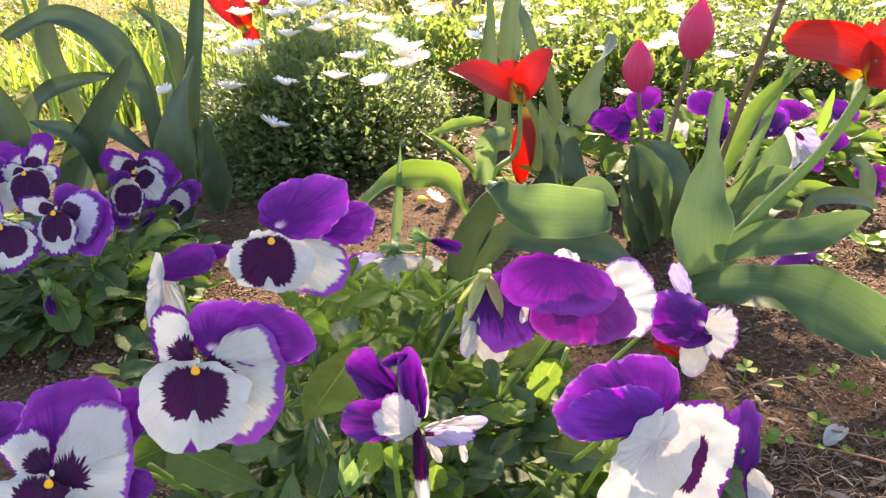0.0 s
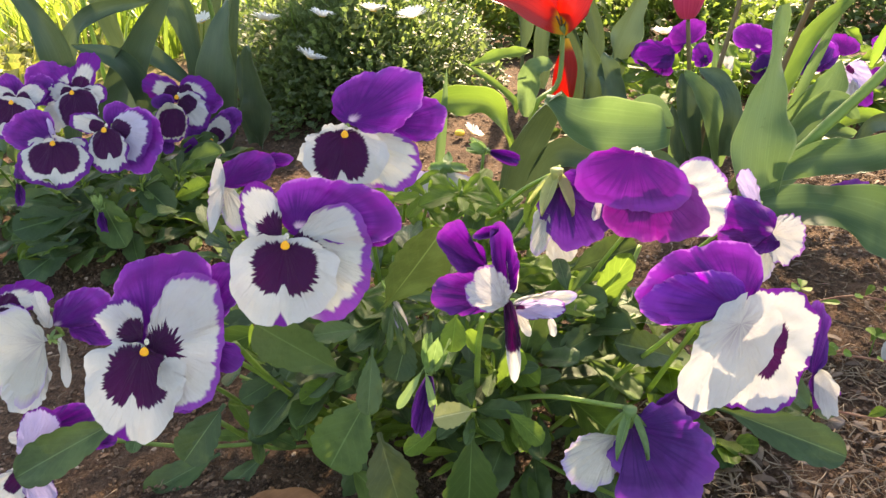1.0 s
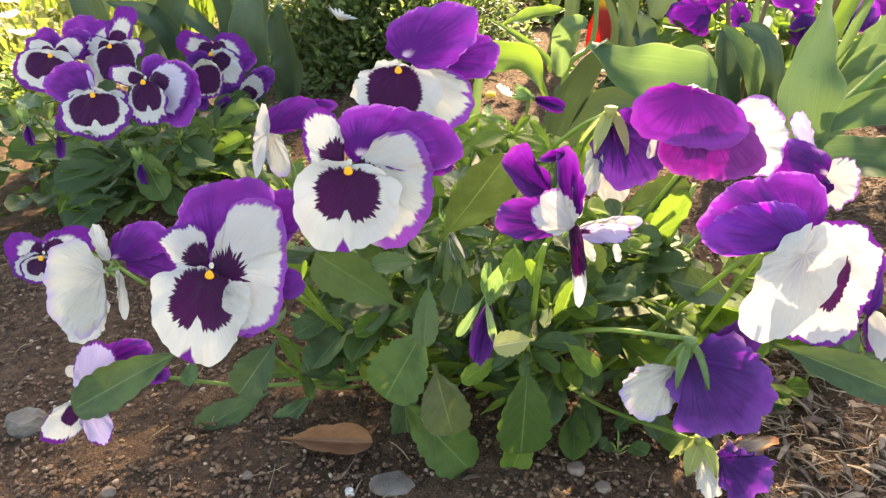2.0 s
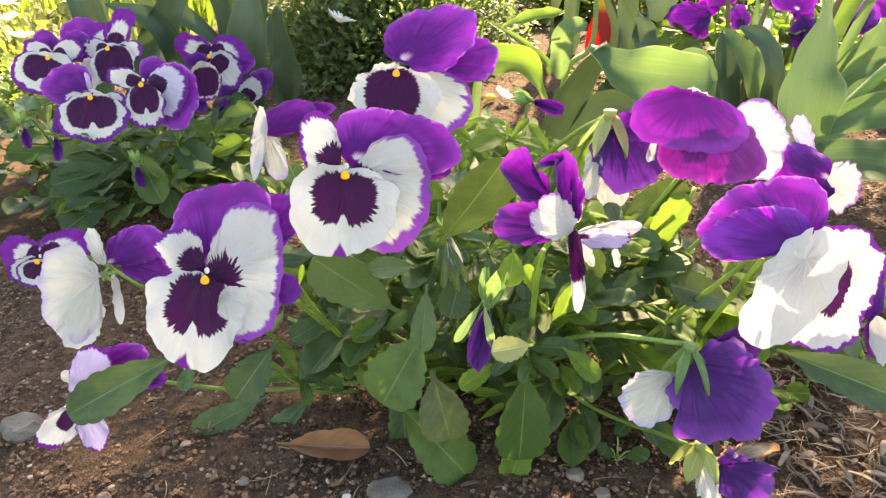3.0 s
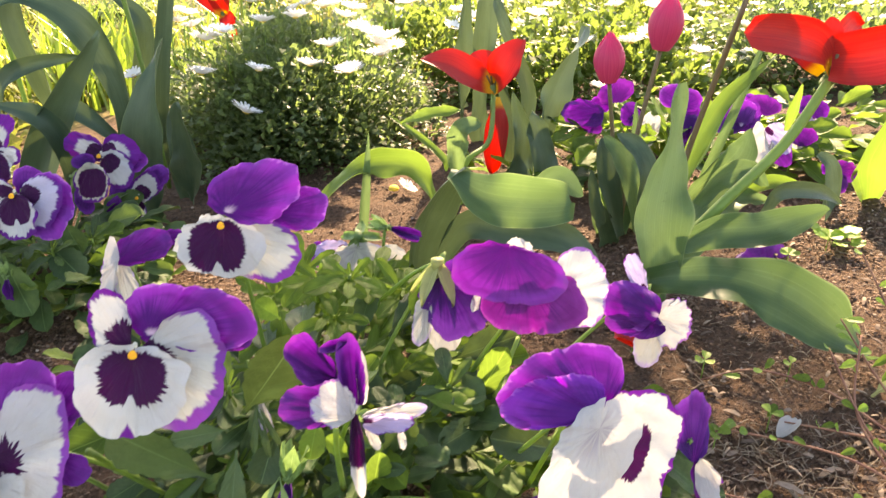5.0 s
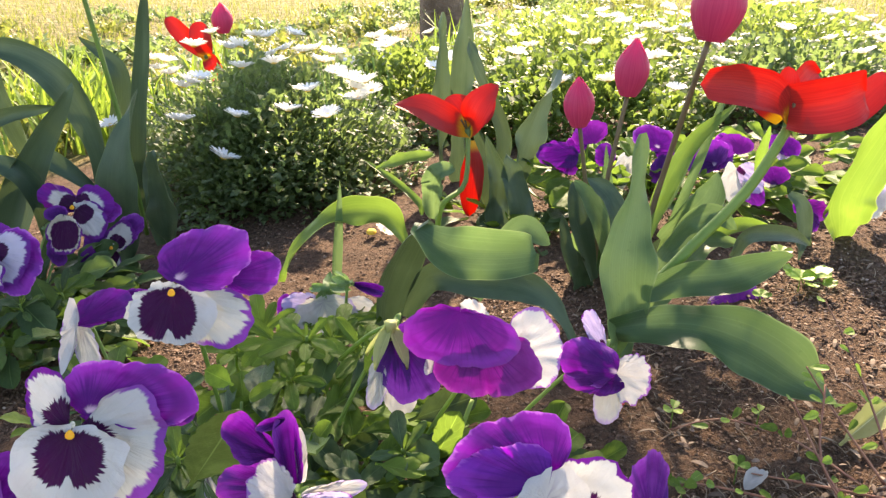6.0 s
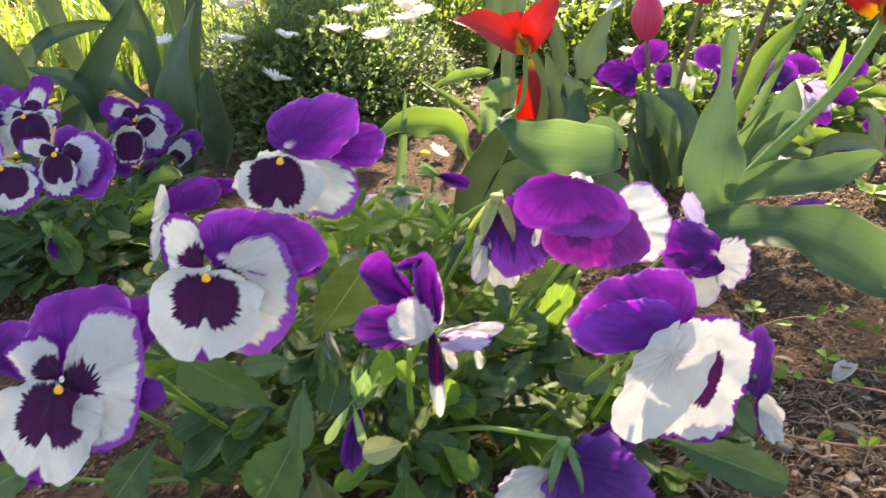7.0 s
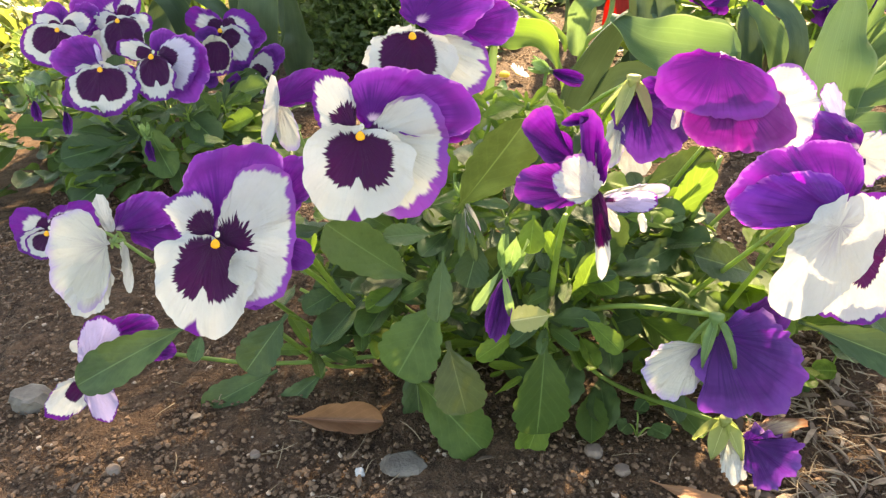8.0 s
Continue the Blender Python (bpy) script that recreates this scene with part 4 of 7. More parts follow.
leaf(clump, (-0.030, 0.372, 0.126), (-0.078, 0.360, 0.170), 0.033, LEAF, (-0.2, -1, 0.3), -0.06)

rng = random.Random(4)
SHARED = []
for k in range(8):
    L0 = 1.0
    v, f, uv = leaf_data(L0, rng.uniform(0.42, 0.56), rng.choice((3, 4, 5)), rng.uniform(-0.35, 0.05), 0.20, k * 3.7, nu=7, nv=30, wave=0.10)
    SHARED.append([mesh_of("leaf", v, f, mat, uv) for mat in (LEAF, LEAF_PALE, LEAF_MID)])


def leafy(parent, centre, reach, count, size, rng, pale=0.2, low=0.1, top=1.0, fresh=0.25):
    """Fills a low dome round centre with leaves that point outwards and up."""
    c = Vector(centre)
    for _ in range(count):
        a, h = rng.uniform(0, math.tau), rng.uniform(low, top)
        rad = math.sqrt(rng.uniform(0.05, 1.0)) * math.sqrt(max(0.05, 1 - (h * 0.85) ** 2))
        q = c + Vector((math.cos(a) * reach[0] * rad, math.sin(a) * reach[1] * rad, h * reach[2]))
        out = Vector((math.cos(a) * 1.0, math.sin(a) * 1.0 - 0.25, rng.uniform(-0.35, 0.7))).normalized()
        size_ = rng.uniform(*size)
        if parent == clump and q.x < -0.03 and q.y < 0.46 and q.z < 0.06:
            continue  # the soil shows here, with a dry leaf on it
        front = Vector((rng.uniform(-0.5, 0.5), rng.uniform(-0.9, 0.2), 1))
        x, y, z = basis(out, front)
        m = Matrix.Translation(q - Vector(parent.location)) @ Matrix((x, y, z)).transposed().to_4x4() @ Matrix.Diagonal((size_, size_, size_, 1))
        # the higher the leaf, the likelier the pale, sunlit-looking green
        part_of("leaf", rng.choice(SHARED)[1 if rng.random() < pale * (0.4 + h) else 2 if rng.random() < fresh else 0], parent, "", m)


for k in range(26):
    a = rng.uniform(0, math.tau)
    e = Vector((0.02 + 0.15 * math.cos(a), 0.455 + 0.06 * math.sin(a), rng.uniform(0.05, 0.14)))
    tube("stem", [HEART + Vector((rng.uniform(-0.04, 0.06), rng.uniform(-0.02, 0.02), 0)), HEART.lerp(e, 0.55) + Vector((0, 0, -0.01)), e], 0.0020, 0.0013, STEM, clump, rings=9, sides=6)
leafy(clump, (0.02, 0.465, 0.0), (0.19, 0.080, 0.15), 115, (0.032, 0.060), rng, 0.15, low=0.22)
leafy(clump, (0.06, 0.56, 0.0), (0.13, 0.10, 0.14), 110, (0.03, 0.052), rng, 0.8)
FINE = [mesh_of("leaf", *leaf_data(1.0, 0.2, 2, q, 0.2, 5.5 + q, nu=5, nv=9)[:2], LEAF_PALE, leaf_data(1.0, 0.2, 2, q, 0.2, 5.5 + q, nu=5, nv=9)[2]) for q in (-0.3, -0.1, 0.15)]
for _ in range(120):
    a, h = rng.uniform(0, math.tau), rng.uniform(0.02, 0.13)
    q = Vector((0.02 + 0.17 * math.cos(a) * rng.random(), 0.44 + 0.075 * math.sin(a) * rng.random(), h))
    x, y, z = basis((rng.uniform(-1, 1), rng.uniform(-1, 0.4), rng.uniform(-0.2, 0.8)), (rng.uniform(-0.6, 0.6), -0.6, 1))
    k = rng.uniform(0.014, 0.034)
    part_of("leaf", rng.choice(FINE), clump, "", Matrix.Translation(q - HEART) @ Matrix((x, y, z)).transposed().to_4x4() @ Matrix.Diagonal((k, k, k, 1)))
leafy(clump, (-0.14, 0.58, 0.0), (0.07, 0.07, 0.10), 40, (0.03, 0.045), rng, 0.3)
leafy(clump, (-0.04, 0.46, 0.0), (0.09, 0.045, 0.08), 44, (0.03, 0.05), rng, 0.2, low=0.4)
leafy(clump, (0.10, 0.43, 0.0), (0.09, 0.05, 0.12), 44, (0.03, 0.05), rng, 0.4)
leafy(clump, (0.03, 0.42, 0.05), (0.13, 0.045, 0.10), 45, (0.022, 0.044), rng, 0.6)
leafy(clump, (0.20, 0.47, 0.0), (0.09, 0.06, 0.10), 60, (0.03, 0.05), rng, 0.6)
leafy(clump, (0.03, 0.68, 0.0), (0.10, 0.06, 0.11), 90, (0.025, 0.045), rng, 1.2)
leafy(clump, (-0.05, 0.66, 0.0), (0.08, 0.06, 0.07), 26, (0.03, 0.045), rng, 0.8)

SPOON = [mesh_of("leaf", *leaf_data(1.0, q, 3, bend, 0.16, 8.3 + q * 9, nu=7, nv=22, wave=0.08)[:2], mat, leaf_data(1.0, q, 3, bend, 0.16, 8.3 + q * 9, nu=7, nv=22, wave=0.08)[2])
         for mat in (LEAF_MID, LEAF_MID, LEAF, LEAF_PALE) for q, bend in ((0.34, -0.3), (0.42, -0.45), (0.28, -0.12))]


def rosette(parent, top, count, size, lean=(0, -0.3, 1), young=False):
    """A young shoot: spoon-shaped leaves round the end of a stem, with cut stipules below."""
    top, axis = Vector(top), Vector(lean).normalized()
    tube("stem", [top - axis * 0.045 + Vector((0, 0.015, 0)), top - axis * 0.02, top], 0.0017, 0.0013, STEM, parent, sides=6, rings=6)
    side = axis.orthogonal().normalized()
    turn0 = rng.uniform(0, math.tau)
    for k in range(count + 8):
        spoon = k < count
        way = Matrix.Rotation(turn0 + k * 2.4, 3, axis) @ side
        rise = rng.uniform(0.1, 0.9) if spoon else rng.uniform(0.3, 1.4)
        x, y, z = basis(way + axis * rise, axis - way * 0.4 + Vector((0, -0.25, 0)))
        long = size * (rng.uniform(0.7, 1.15) if spoon else rng.uniform(0.3, 0.5))
        m = Matrix.Translation(top - axis * rng.uniform(0, 0.012) - Vector(parent.location)) @ Matrix((x, y, z)).transposed().to_4x4() @ Matrix.Diagonal((long, long, long, 1))
        part_of("leaf" if spoon else "stipule", rng.choice((SPOON[9:] if young else SPOON[:9]) if spoon else FINE), parent, "", m)


for top, count, size in (
        ((-0.017, 0.385, 0.124), 6, 0.028), ((-0.039, 0.400, 0.144), 5, 0.030), ((-0.024, 0.410, 0.165), 6, 0.030), ((0.044, 0.390, 0.146), 6, 0.026), ((0.047, 0.356, 0.112), 8, 0.026),
        ((0.061, 0.370, 0.130), 7, 0.026), ((0.001, 0.410, 0.160), 6, 0.030), ((-0.012, 0.385, 0.100), 5, 0.026), ((0.079, 0.385, 0.112), 6, 0.028), ((0.025, 0.405, 0.153), 6, 0.028),
        ((0.083, 0.405, 0.140), 6, 0.028), ((-0.106, 0.420, 0.040), 6, 0.030), ((-0.070, 0.410, 0.085), 6, 0.032), ((0.115, 0.43, 0.150), 6, 0.028), ((0.02, 0.53, 0.180), 7, 0.034), ((0.06, 0.56, 0.165), 7, 0.034),
        ((0.150, 0.41, 0.100), 6, 0.026), ((-0.03, 0.60, 0.130), 6, 0.034), ((0.045, 0.515, 0.190), 7, 0.032), ((0.0, 0.57, 0.165), 7, 0.034), ((0.085, 0.55, 0.160), 7, 0.034), ((0.03, 0.505, 0.165), 6, 0.030)):
    # shoots further back get the pale leaves: sunlight put into their colour
    rosette(clump, top, count, size, (rng.uniform(-0.4, 0.4), -0.45, 1), young=top[1] > 0.5)
# a closed bud under its drooping sepals
b3 = bud(clump, (0.000, 0.385, 0.172), (0, 20, 14), 0.00030, "cream", 70)
for tip, w in (((0.006, 0.372, 0.140), 0.0046), ((-0.003, 0.372, 0.143), 0.0042), ((0.012, 0.376, 0.146), 0.0040)):
    leaf(clump, (-0.001, 0.382, 0.172), tip, w, LEAF, (0, -0.9, 0.5), -0.1, 1, "drooping green sepal")
stalk(clump, (-0.01, 0.43, 0.12), b3, 0.004)

# ---- the pansies behind to the side ----
second = thing("pansy_plant", (-0.40, 0.90, lay(-0.40, 0.90)), "pansy plant with white-ringed purple flowers before dark tulip leaves", "pansy plant", "pansy plants")


for fl in (
    bloom(second, (-0.491, 0.880, 0.158), (1, 28, 0), 0.000694, [
        P("purple", (-20, 28), (30, 26), 130, (-2, 6), -12),
        P("purple", (30, 26), (30, 28), 50, (4, 6), -14),
        P("ringside", (-24, 12), (30, 20), 150, (-2, 0), -3),
        P("ringside", (24, 14), (28, 21), 30, (2, 0), -4),
        P("ring", (-10, -28), (38, 56), -95, (0, -1), 2, n=2.3)], eye=0.52, sepal=18),
    bloom(second, (-0.425, 0.900, 0.165), (1, 28, 0), 0.000704, [
        P("purple", (-65, 23), (40, 42), 120, (-32, -8), -22),
        P("ringtop", (-25, 25), (26, 22), 125, (-5, 3), -8),
        P("ringtop", (13, 39), (38, 24), 68, (2, 3), -6),
        P("ringside", (-29, 3), (28, 18), 178, (-4, -3), -3),
        P("ringside", (29, -1), (24, 19), 8, (5, -3), -4),
        P("white", (-31, -35), (34, 24), 235, (-9, -9), -6),
        P("ringdark", (9, -29), (34, 40), -80, (0, -3), 2)], eye=0.52, sepal=18),
    bloom(second, (-0.409, 0.800, 0.133), (1, 28, 0), 0.000647, [
        P("violet", (-62, -43), (26, 20), 200, (-36, -34), -12),
        P("purple", (-52, 25), (46, 34), 15, (-11, 6), -6, n=2.3),
        P("ringside", (-26, -5), (28, 13), 165, (-4, -1), -3),
        P("ringside", (30, -5), (28, 14), 12, (4, -1), -3),
        P("lilac", (-3, 21), (20, 5), 110, (2, 6), 4),
        P("ring", (2, -37), (43, 62), -90, (0, 1), 3, n=2.3)], eye=0.6, sepal=18),
    bloom(second, (-0.355, 0.815, 0.144), (1, 28, 0), 0.000653, [
        P("purple", (11, 22), (34, 26), 100, (3, 5), -16),
        P("purple", (49, -14), (60, 42), 80, (13, 0), -10, n=2.3),
        P("ringside", (-35, 12), (32, 18), 165, (-5, 2), -3),
        P("wingp", (35, -16), (40, 54), -20, (3, 0), -5),
        P("ring", (7, -40), (40, 38), -82, (0, 0), 3)], eye=0.6, sepal=18),
    bloom(second, (-0.344, 1.030, 0.125), (1, 28, 0), 0.000809, [
        P("ringtop", (-37, 20), (34, 23), 160, (-5, 4), -5),
        P("ringtop", (31, 12), (34, 26), -30, (5, 2), -5),
        P("purple", (51, -8), (20, 22), -30, (23, -4), -10),
        P("ringside", (25, -24), (36, 28), -50, (3, -2), -2),
        P("violet", (-11, 8), (16, 18), 90, (-1, -2), -8)], eye=0.5, sepal=18),
    bloom(second, (-0.368, 0.980, 0.112), (1, 28, 0), 0.000779, [
        P("violet", (20, 26), (20, 13), 10, (36, 18), -2),
        P("violet", (19, -44), (24, 14), -60, (29, -28), -6),
        P("ringpale", (39, -14), (36, 30), -80, (37, 18), 2)], eye=0, sepal=18),
    bloom(second, (-0.313, 1.060, 0.051), (1, 28, 0), 0.000857, [
        P("purple", (24, 35), (26, 22), 60, (6, 13), -6),
        P("ringside", (12, 21), (28, 24), 55, (0, 1), -2),
        P("violet", (-24, 5), (30, 26), 130, (-4, -1), -3),
        P("ring", (-10, -31), (28, 24), -110, (0, -1), 2)], eye=0.4, sepal=14)):
    top = fl[0].matrix_basis.translation + Vector(second.location)
    stalk(second, (top.x * 0.5 - 0.2, 0.92, 0.0), fl)
flower(second, (-0.330, 1.02, 0.035), (-20, 10, 0), 0.0008, [("violet", (-30, 20, 0), 60), ("ring", (20, -40, 4), 60)], eye=0)
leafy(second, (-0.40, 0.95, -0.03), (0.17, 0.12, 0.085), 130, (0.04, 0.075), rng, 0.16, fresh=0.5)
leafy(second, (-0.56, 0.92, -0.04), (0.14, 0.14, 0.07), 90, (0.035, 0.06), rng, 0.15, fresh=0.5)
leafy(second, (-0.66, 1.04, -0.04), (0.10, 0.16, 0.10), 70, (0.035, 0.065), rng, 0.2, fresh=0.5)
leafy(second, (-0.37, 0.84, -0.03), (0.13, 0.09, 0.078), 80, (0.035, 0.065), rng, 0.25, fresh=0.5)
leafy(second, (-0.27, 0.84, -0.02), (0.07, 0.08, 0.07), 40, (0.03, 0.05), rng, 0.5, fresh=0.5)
for base, tip, width, mat in (((-0.375, 0.80, 0.075), (-0.335, 0.76, 0.020), 0.040, LEAF_MID), ((-0.405, 0.80, 0.060), (-0.410, 0.77, 0.100), 0.030, LEAF_MID), ((-0.400, 0.80, 0.045), (-0.460, 0.76, 0.040), 0.042, LEAF),
                               ((-0.345, 0.84, 0.075), (-0.290, 0.80, 0.045), 0.040, LEAF), ((-0.33, 0.86, 0.095), (-0.30, 0.83, 0.065), 0.026, LEAF_MID), ((-0.40, 0.78, 0.02), (-0.45, 0.74, -0.01), 0.045, LEAF)):
    leaf(second, base, tip, width, mat, (rng.uniform(-0.25, 0.25), -0.85, 0.75), -0.1)
for k in range(4):
    rosette(second, (-0.40 + 0.035 * k, 0.82 + 0.03 * (k % 2), 0.075), 7, 0.034)
for place in ((-0.500, 0.80, 0.098), (-0.362, 0.77, 0.062)):
    stalk(second, (place[0] * 0.9 - 0.04, 0.86, 0.0), bud(second, place, (0, 20, 8), 0.00060, "deep", 46))
bud(second, (-0.465, 0.80, 0.085), (0, 20, 0), 0.00065, "violet", 44)

# ---- tulips ----
def tulip_plant(x, y, label):
    return thing("tulip_plant", (x, y, lay(x, y)), label, "tulip", "tulips")


def cup_petal(height, radius, angle, mat, parent, m, flare=0.0, seed=0, over=0.0):
    """One petal of a closed tulip."""
    nu, nv = 9, 13
    verts, uvs = [], []
    for j in range(nv):
        v = j / (nv - 1)
        body = radius * (math.sin(math.pi * (0.12 + 0.70 * v)) ** 0.8) * (1 - 0.86 * v ** 3.5) + flare * radius * v * v + over
        half = radians(70) * max(0.03, math.sin(math.pi * min(0.97, 0.25 + 0.75 * v)) ** 0.6)
        for i in range(nu):
            u = i / (nu - 1) * 2 - 1
            a = angle + u * half
            rr = body * (1 - 0.05 * u * u) + 0.02 * radius * noise.noise((u * 2, v * 3, seed))
            verts.append((rr * math.cos(a), rr * math.sin(a), v * height))
            uvs.append((u * 0.5 + 0.5, v))
    return part_of("petal", mesh_of("petal", verts, grid_faces(nu, nv), mat, uvs), parent, "", m)


def closed_tulip(plant, place, tilt, height, radius, mat):
    m = Matrix.Translation(Vector(place) - Vector(plant.location)) @ Euler((radians(tilt[0]), radians(tilt[1]), 0)).to_matrix().to_4x4()
    v, f = dome(radius * 0.55, radius * 0.55, radius * 0.25)
    head = part_of("flower", mesh_of("receptacle", [(a, b, -c * 0.6 + 0.004) for a, b, c in v], f, mat), plant, "closed pink tulip flower", m)
    for k in range(3):
        cup_petal(height * 0.97, radius * 0.93, math.tau * k / 3 + 1.2, mat, head, None, seed=k)
    for k in range(3):
        cup_petal(height, radius, math.tau * k / 3 + 0.15, mat, head, None, seed=k + 5)
    return head


p1 = tulip_plant(0.40, 1.03, "closed pink tulip on a thin stem between pansies")
closed_tulip(p1, (0.370, 1.03, 0.236), (0, -4), 0.070, 0.0235, PINK)
tube("stem", [(0.402, 1.03, 0.0), (0.39, 1.03, 0.128), (0.371, 1.03, 0.238)], 0.0035, 0.003, STEM_RED, p1)
p2 = tulip_plant(0.405, 0.95, "closed pink tulip on a brownish stem between pansies")
closed_tulip(p2, (0.410, 0.95, 0.293), (0, 4), 0.072, 0.0235, PINK)
tube("stem", [(0.385, 0.95, 0.0), (0.392, 0.95, 0.16), (0.410, 0.95, 0.296)], 0.0035, 0.003, STEM_RED, p2)
p3 = tulip_plant(0.415, 0.86, "tall closed pink tulip on a brownish stem")
closed_tulip(p3, (0.444, 0.80, 0.376), (0, 6), 0.080, 0.030, PINK)
tube("stem", [(0.405, 0.86, 0.02), (0.425, 0.85, 0.184), (0.443, 0.80, 0.380)], 0.004, 0.003, STEM_RED, p3)


def splayed(plant, place, petals, label):
    """An open tulip: petals as (line from the foot to the tip, width, front, foot, bluntness)."""
    o = Vector(place) - Vector(plant.location)
    v, f = dome(0.007, 0.007, 0.012)
    head = part_of("flower", mesh_of("receptacle", v, f, SEPAL), plant, label, Matrix.Translation(o))
    for line, width, front, foot, end in petals:
        SEED[0] += 1
        piece = ribbon("petal", [Vector(plant.location) + o + Vector(q) for q in line], width, front, front, RED if foot < 0.7 else RED_PLAIN, plant, "", fold=0.30, wave=0.05, waves=0.9, peak=0.5, tipness=end, foot=foot, nu=15, nv=22)
        piece.parent, piece.matrix_basis = head, Matrix.Translation(-o)
    for k in range(6):
        a = math.tau * k / 6
        v, f, uv = tube_data([(0, 0, 0), (0.006 * math.cos(a), 0.006 * math.sin(a), 0.014), (0.012 * math.cos(a), 0.012 * math.sin(a), 0.024)], 0.0012, 0.0018, 5, 4)
        part_of("stamen", mesh_of("stamen", v, f, STEM_RED, uv), head)
    return head


red_big = tulip_plant(0.335, 0.66, "wide-open red tulip on a leaning stem with broad leaves")
splayed(red_big, (0.499, 0.713, 0.304), [
    ([(-0.004, 0, 0.006), (-0.026, -0.014, 0.030), (-0.066, -0.023, 0.041), (-0.106, -0.023, 0.044)], 0.037, (0.1, -0.95, 0.35), 0.30, 0.20),
    ([(-0.008, -0.006, 0.020), (0.008, -0.026, 0.025), (0.030, -0.032, 0.031), (0.051, -0.026, 0.038)], 0.051, (-0.1, -1, 0.15), 0.80, 0.18),
    ([(0.006, 0.004, 0.004), (0.042, -0.002, 0.010), (0.068, -0.002, 0.026), (0.094, 0.004, 0.050)], 0.034, (-0.3, -1, 0.3), 0.5, 0.4),
    ([(-0.004, 0.006, 0.008), (-0.008, 0.010, 0.036), (-0.006, 0.012, 0.056)], 0.024, (0.2, -1, 0.1), 0.5, 0.5),
    ([(0.004, 0.010, 0.004), (0.03, 0.03, 0.030), (0.045, 0.045, 0.044)], 0.050, (0, -1, 0.4), 0.4, 0.35),
    ([(-0.004, 0.010, 0.004), (-0.03, 0.03, 0.030), (-0.06, 0.04, 0.042)], 0.040, (0, -1, 0.4), 0.4, 0.35)], "blown wide-open red tulip flower")
tube("stem", [(0.325, 0.655, lay(0.33, 0.66) - 0.01), (0.345, 0.664, 0.125), (0.393, 0.680, 0.179), (0.46, 0.70, 0.243), (0.499, 0.713, 0.306)], 0.0065, 0.0048, STEM, red_big, "thick leaning stem", sides=10, rings=20)
ribbon("leaf", [(0.331, 0.656, 0.085), (0.337, 0.660, 0.118), (0.333, 0.668, 0.179), (0.343, 0.690, 0.229), (0.352, 0.715, 0.297)], 0.046, (-0.1, -1, 0.3), (0.1, -1, 0.2), TULIP_LEAF, red_big, "upright grey-green tulip leaf", wave=0.19, waves=1.7, peak=0.45, foot=0.35)
ribbon("leaf", [(0.352, 0.662, 0.150), (0.392, 0.664, 0.162), (0.434, 0.664, 0.165), (0.468, 0.666, 0.174), (0.502, 0.668, 0.185)], 0.036, (0, -1, 0.5), (0, -1, 0.7), TULIP_LEAF, red_big, "sideways tulip leaf", wave=0.16, waves=1.4, foot=0.55)
ribbon("leaf", [(0.320, 0.657, 0.112), (0.356, 0.650, 0.118), (0.402, 0.640, 0.120), (0.448, 0.625, 0.108), (0.488, 0.608, 0.086), (0.531, 0.590, 0.062)], 0.060, (0, -0.9, 0.8), (0.25, -0.9, 0.7), TULIP_LEAF, red_big, "broad low tulip leaf bending to the soil", wave=0.14, waves=1.5, foot=0.2, peak=0.6)

mid_tulip = tulip_plant(0.12, 0.78, "tulip plant without a flower, its broad leaves curling")
ribbon("leaf", [(0.097, 0.712, 0.01), (0.099, 0.710, 0.108), (0.109, 0.700, 0.157), (0.126, 0.690, 0.197), (0.142, 0.672, 0.226)], 0.040, (0.7, -1, 0.1), (0.5, -1, 0.1), TULIP_SHADED, mid_tulip, "", wave=0.05, waves=1.0, foot=0.35, peak=0.6, tipness=0.4)
ribbon("leaf", [(0.127, 0.668, 0.220), (0.160, 0.664, 0.199), (0.198, 0.664, 0.193), (0.248, 0.678, 0.188)], 0.050, (0.1, -1, 0.5), (0.05, -1, 0.3), TULIP_LEAF, mid_tulip, "curled grey-green tulip leaf", wave=0.15, waves=1.1, foot=0.25, peak=0.5, tipness=0.2)
ribbon("leaf", [(0.12, 0.72, 0.10), (0.146, 0.700, 0.153), (0.191, 0.690, 0.152), (0.235, 0.680, 0.149), (0.265, 0.665, 0.134), (0.287, 0.650, 0.098)], 0.034, (0.2, -1, 0.6), (0.6, -0.8, 0.5), TULIP_SHADED, mid_tulip, "", wave=0.05)
ribbon("leaf", [(0.20, 0.76, 0.10), (0.24, 0.745, 0.185), (0.275, 0.74, 0.172)], 0.03, (0, -1, 0.5), (0, -1, 0.5), TULIP_LEAF, mid_tulip, "", wave=0.03)
ribbon("leaf", [(0.135, 0.96, 0.05), (0.120, 0.950, 0.099), (0.098, 0.950, 0.132), (0.060, 0.950, 0.138), (0.017, 0.930, 0.134), (-0.019, 0.910, 0.104), (-0.042, 0.900, 0.062)], 0.032, (0, -0.6, 1), (-0.3, -0.8, 0.6), TULIP_LIT, mid_tulip, "arching sunlit tulip leaf", wave=0.24, waves=1.6)
ribbon("leaf", [(0.026, 0.93, 0.0), (0.028, 0.93, 0.06), (0.033, 0.93, 0.12), (0.039, 0.93, 0.190)], 0.015, (0.6, -1, 0), (0.6, -1, 0), TULIP_LEAF, mid_tulip, "narrow upright blade", wave=0.0, tipness=0.9)

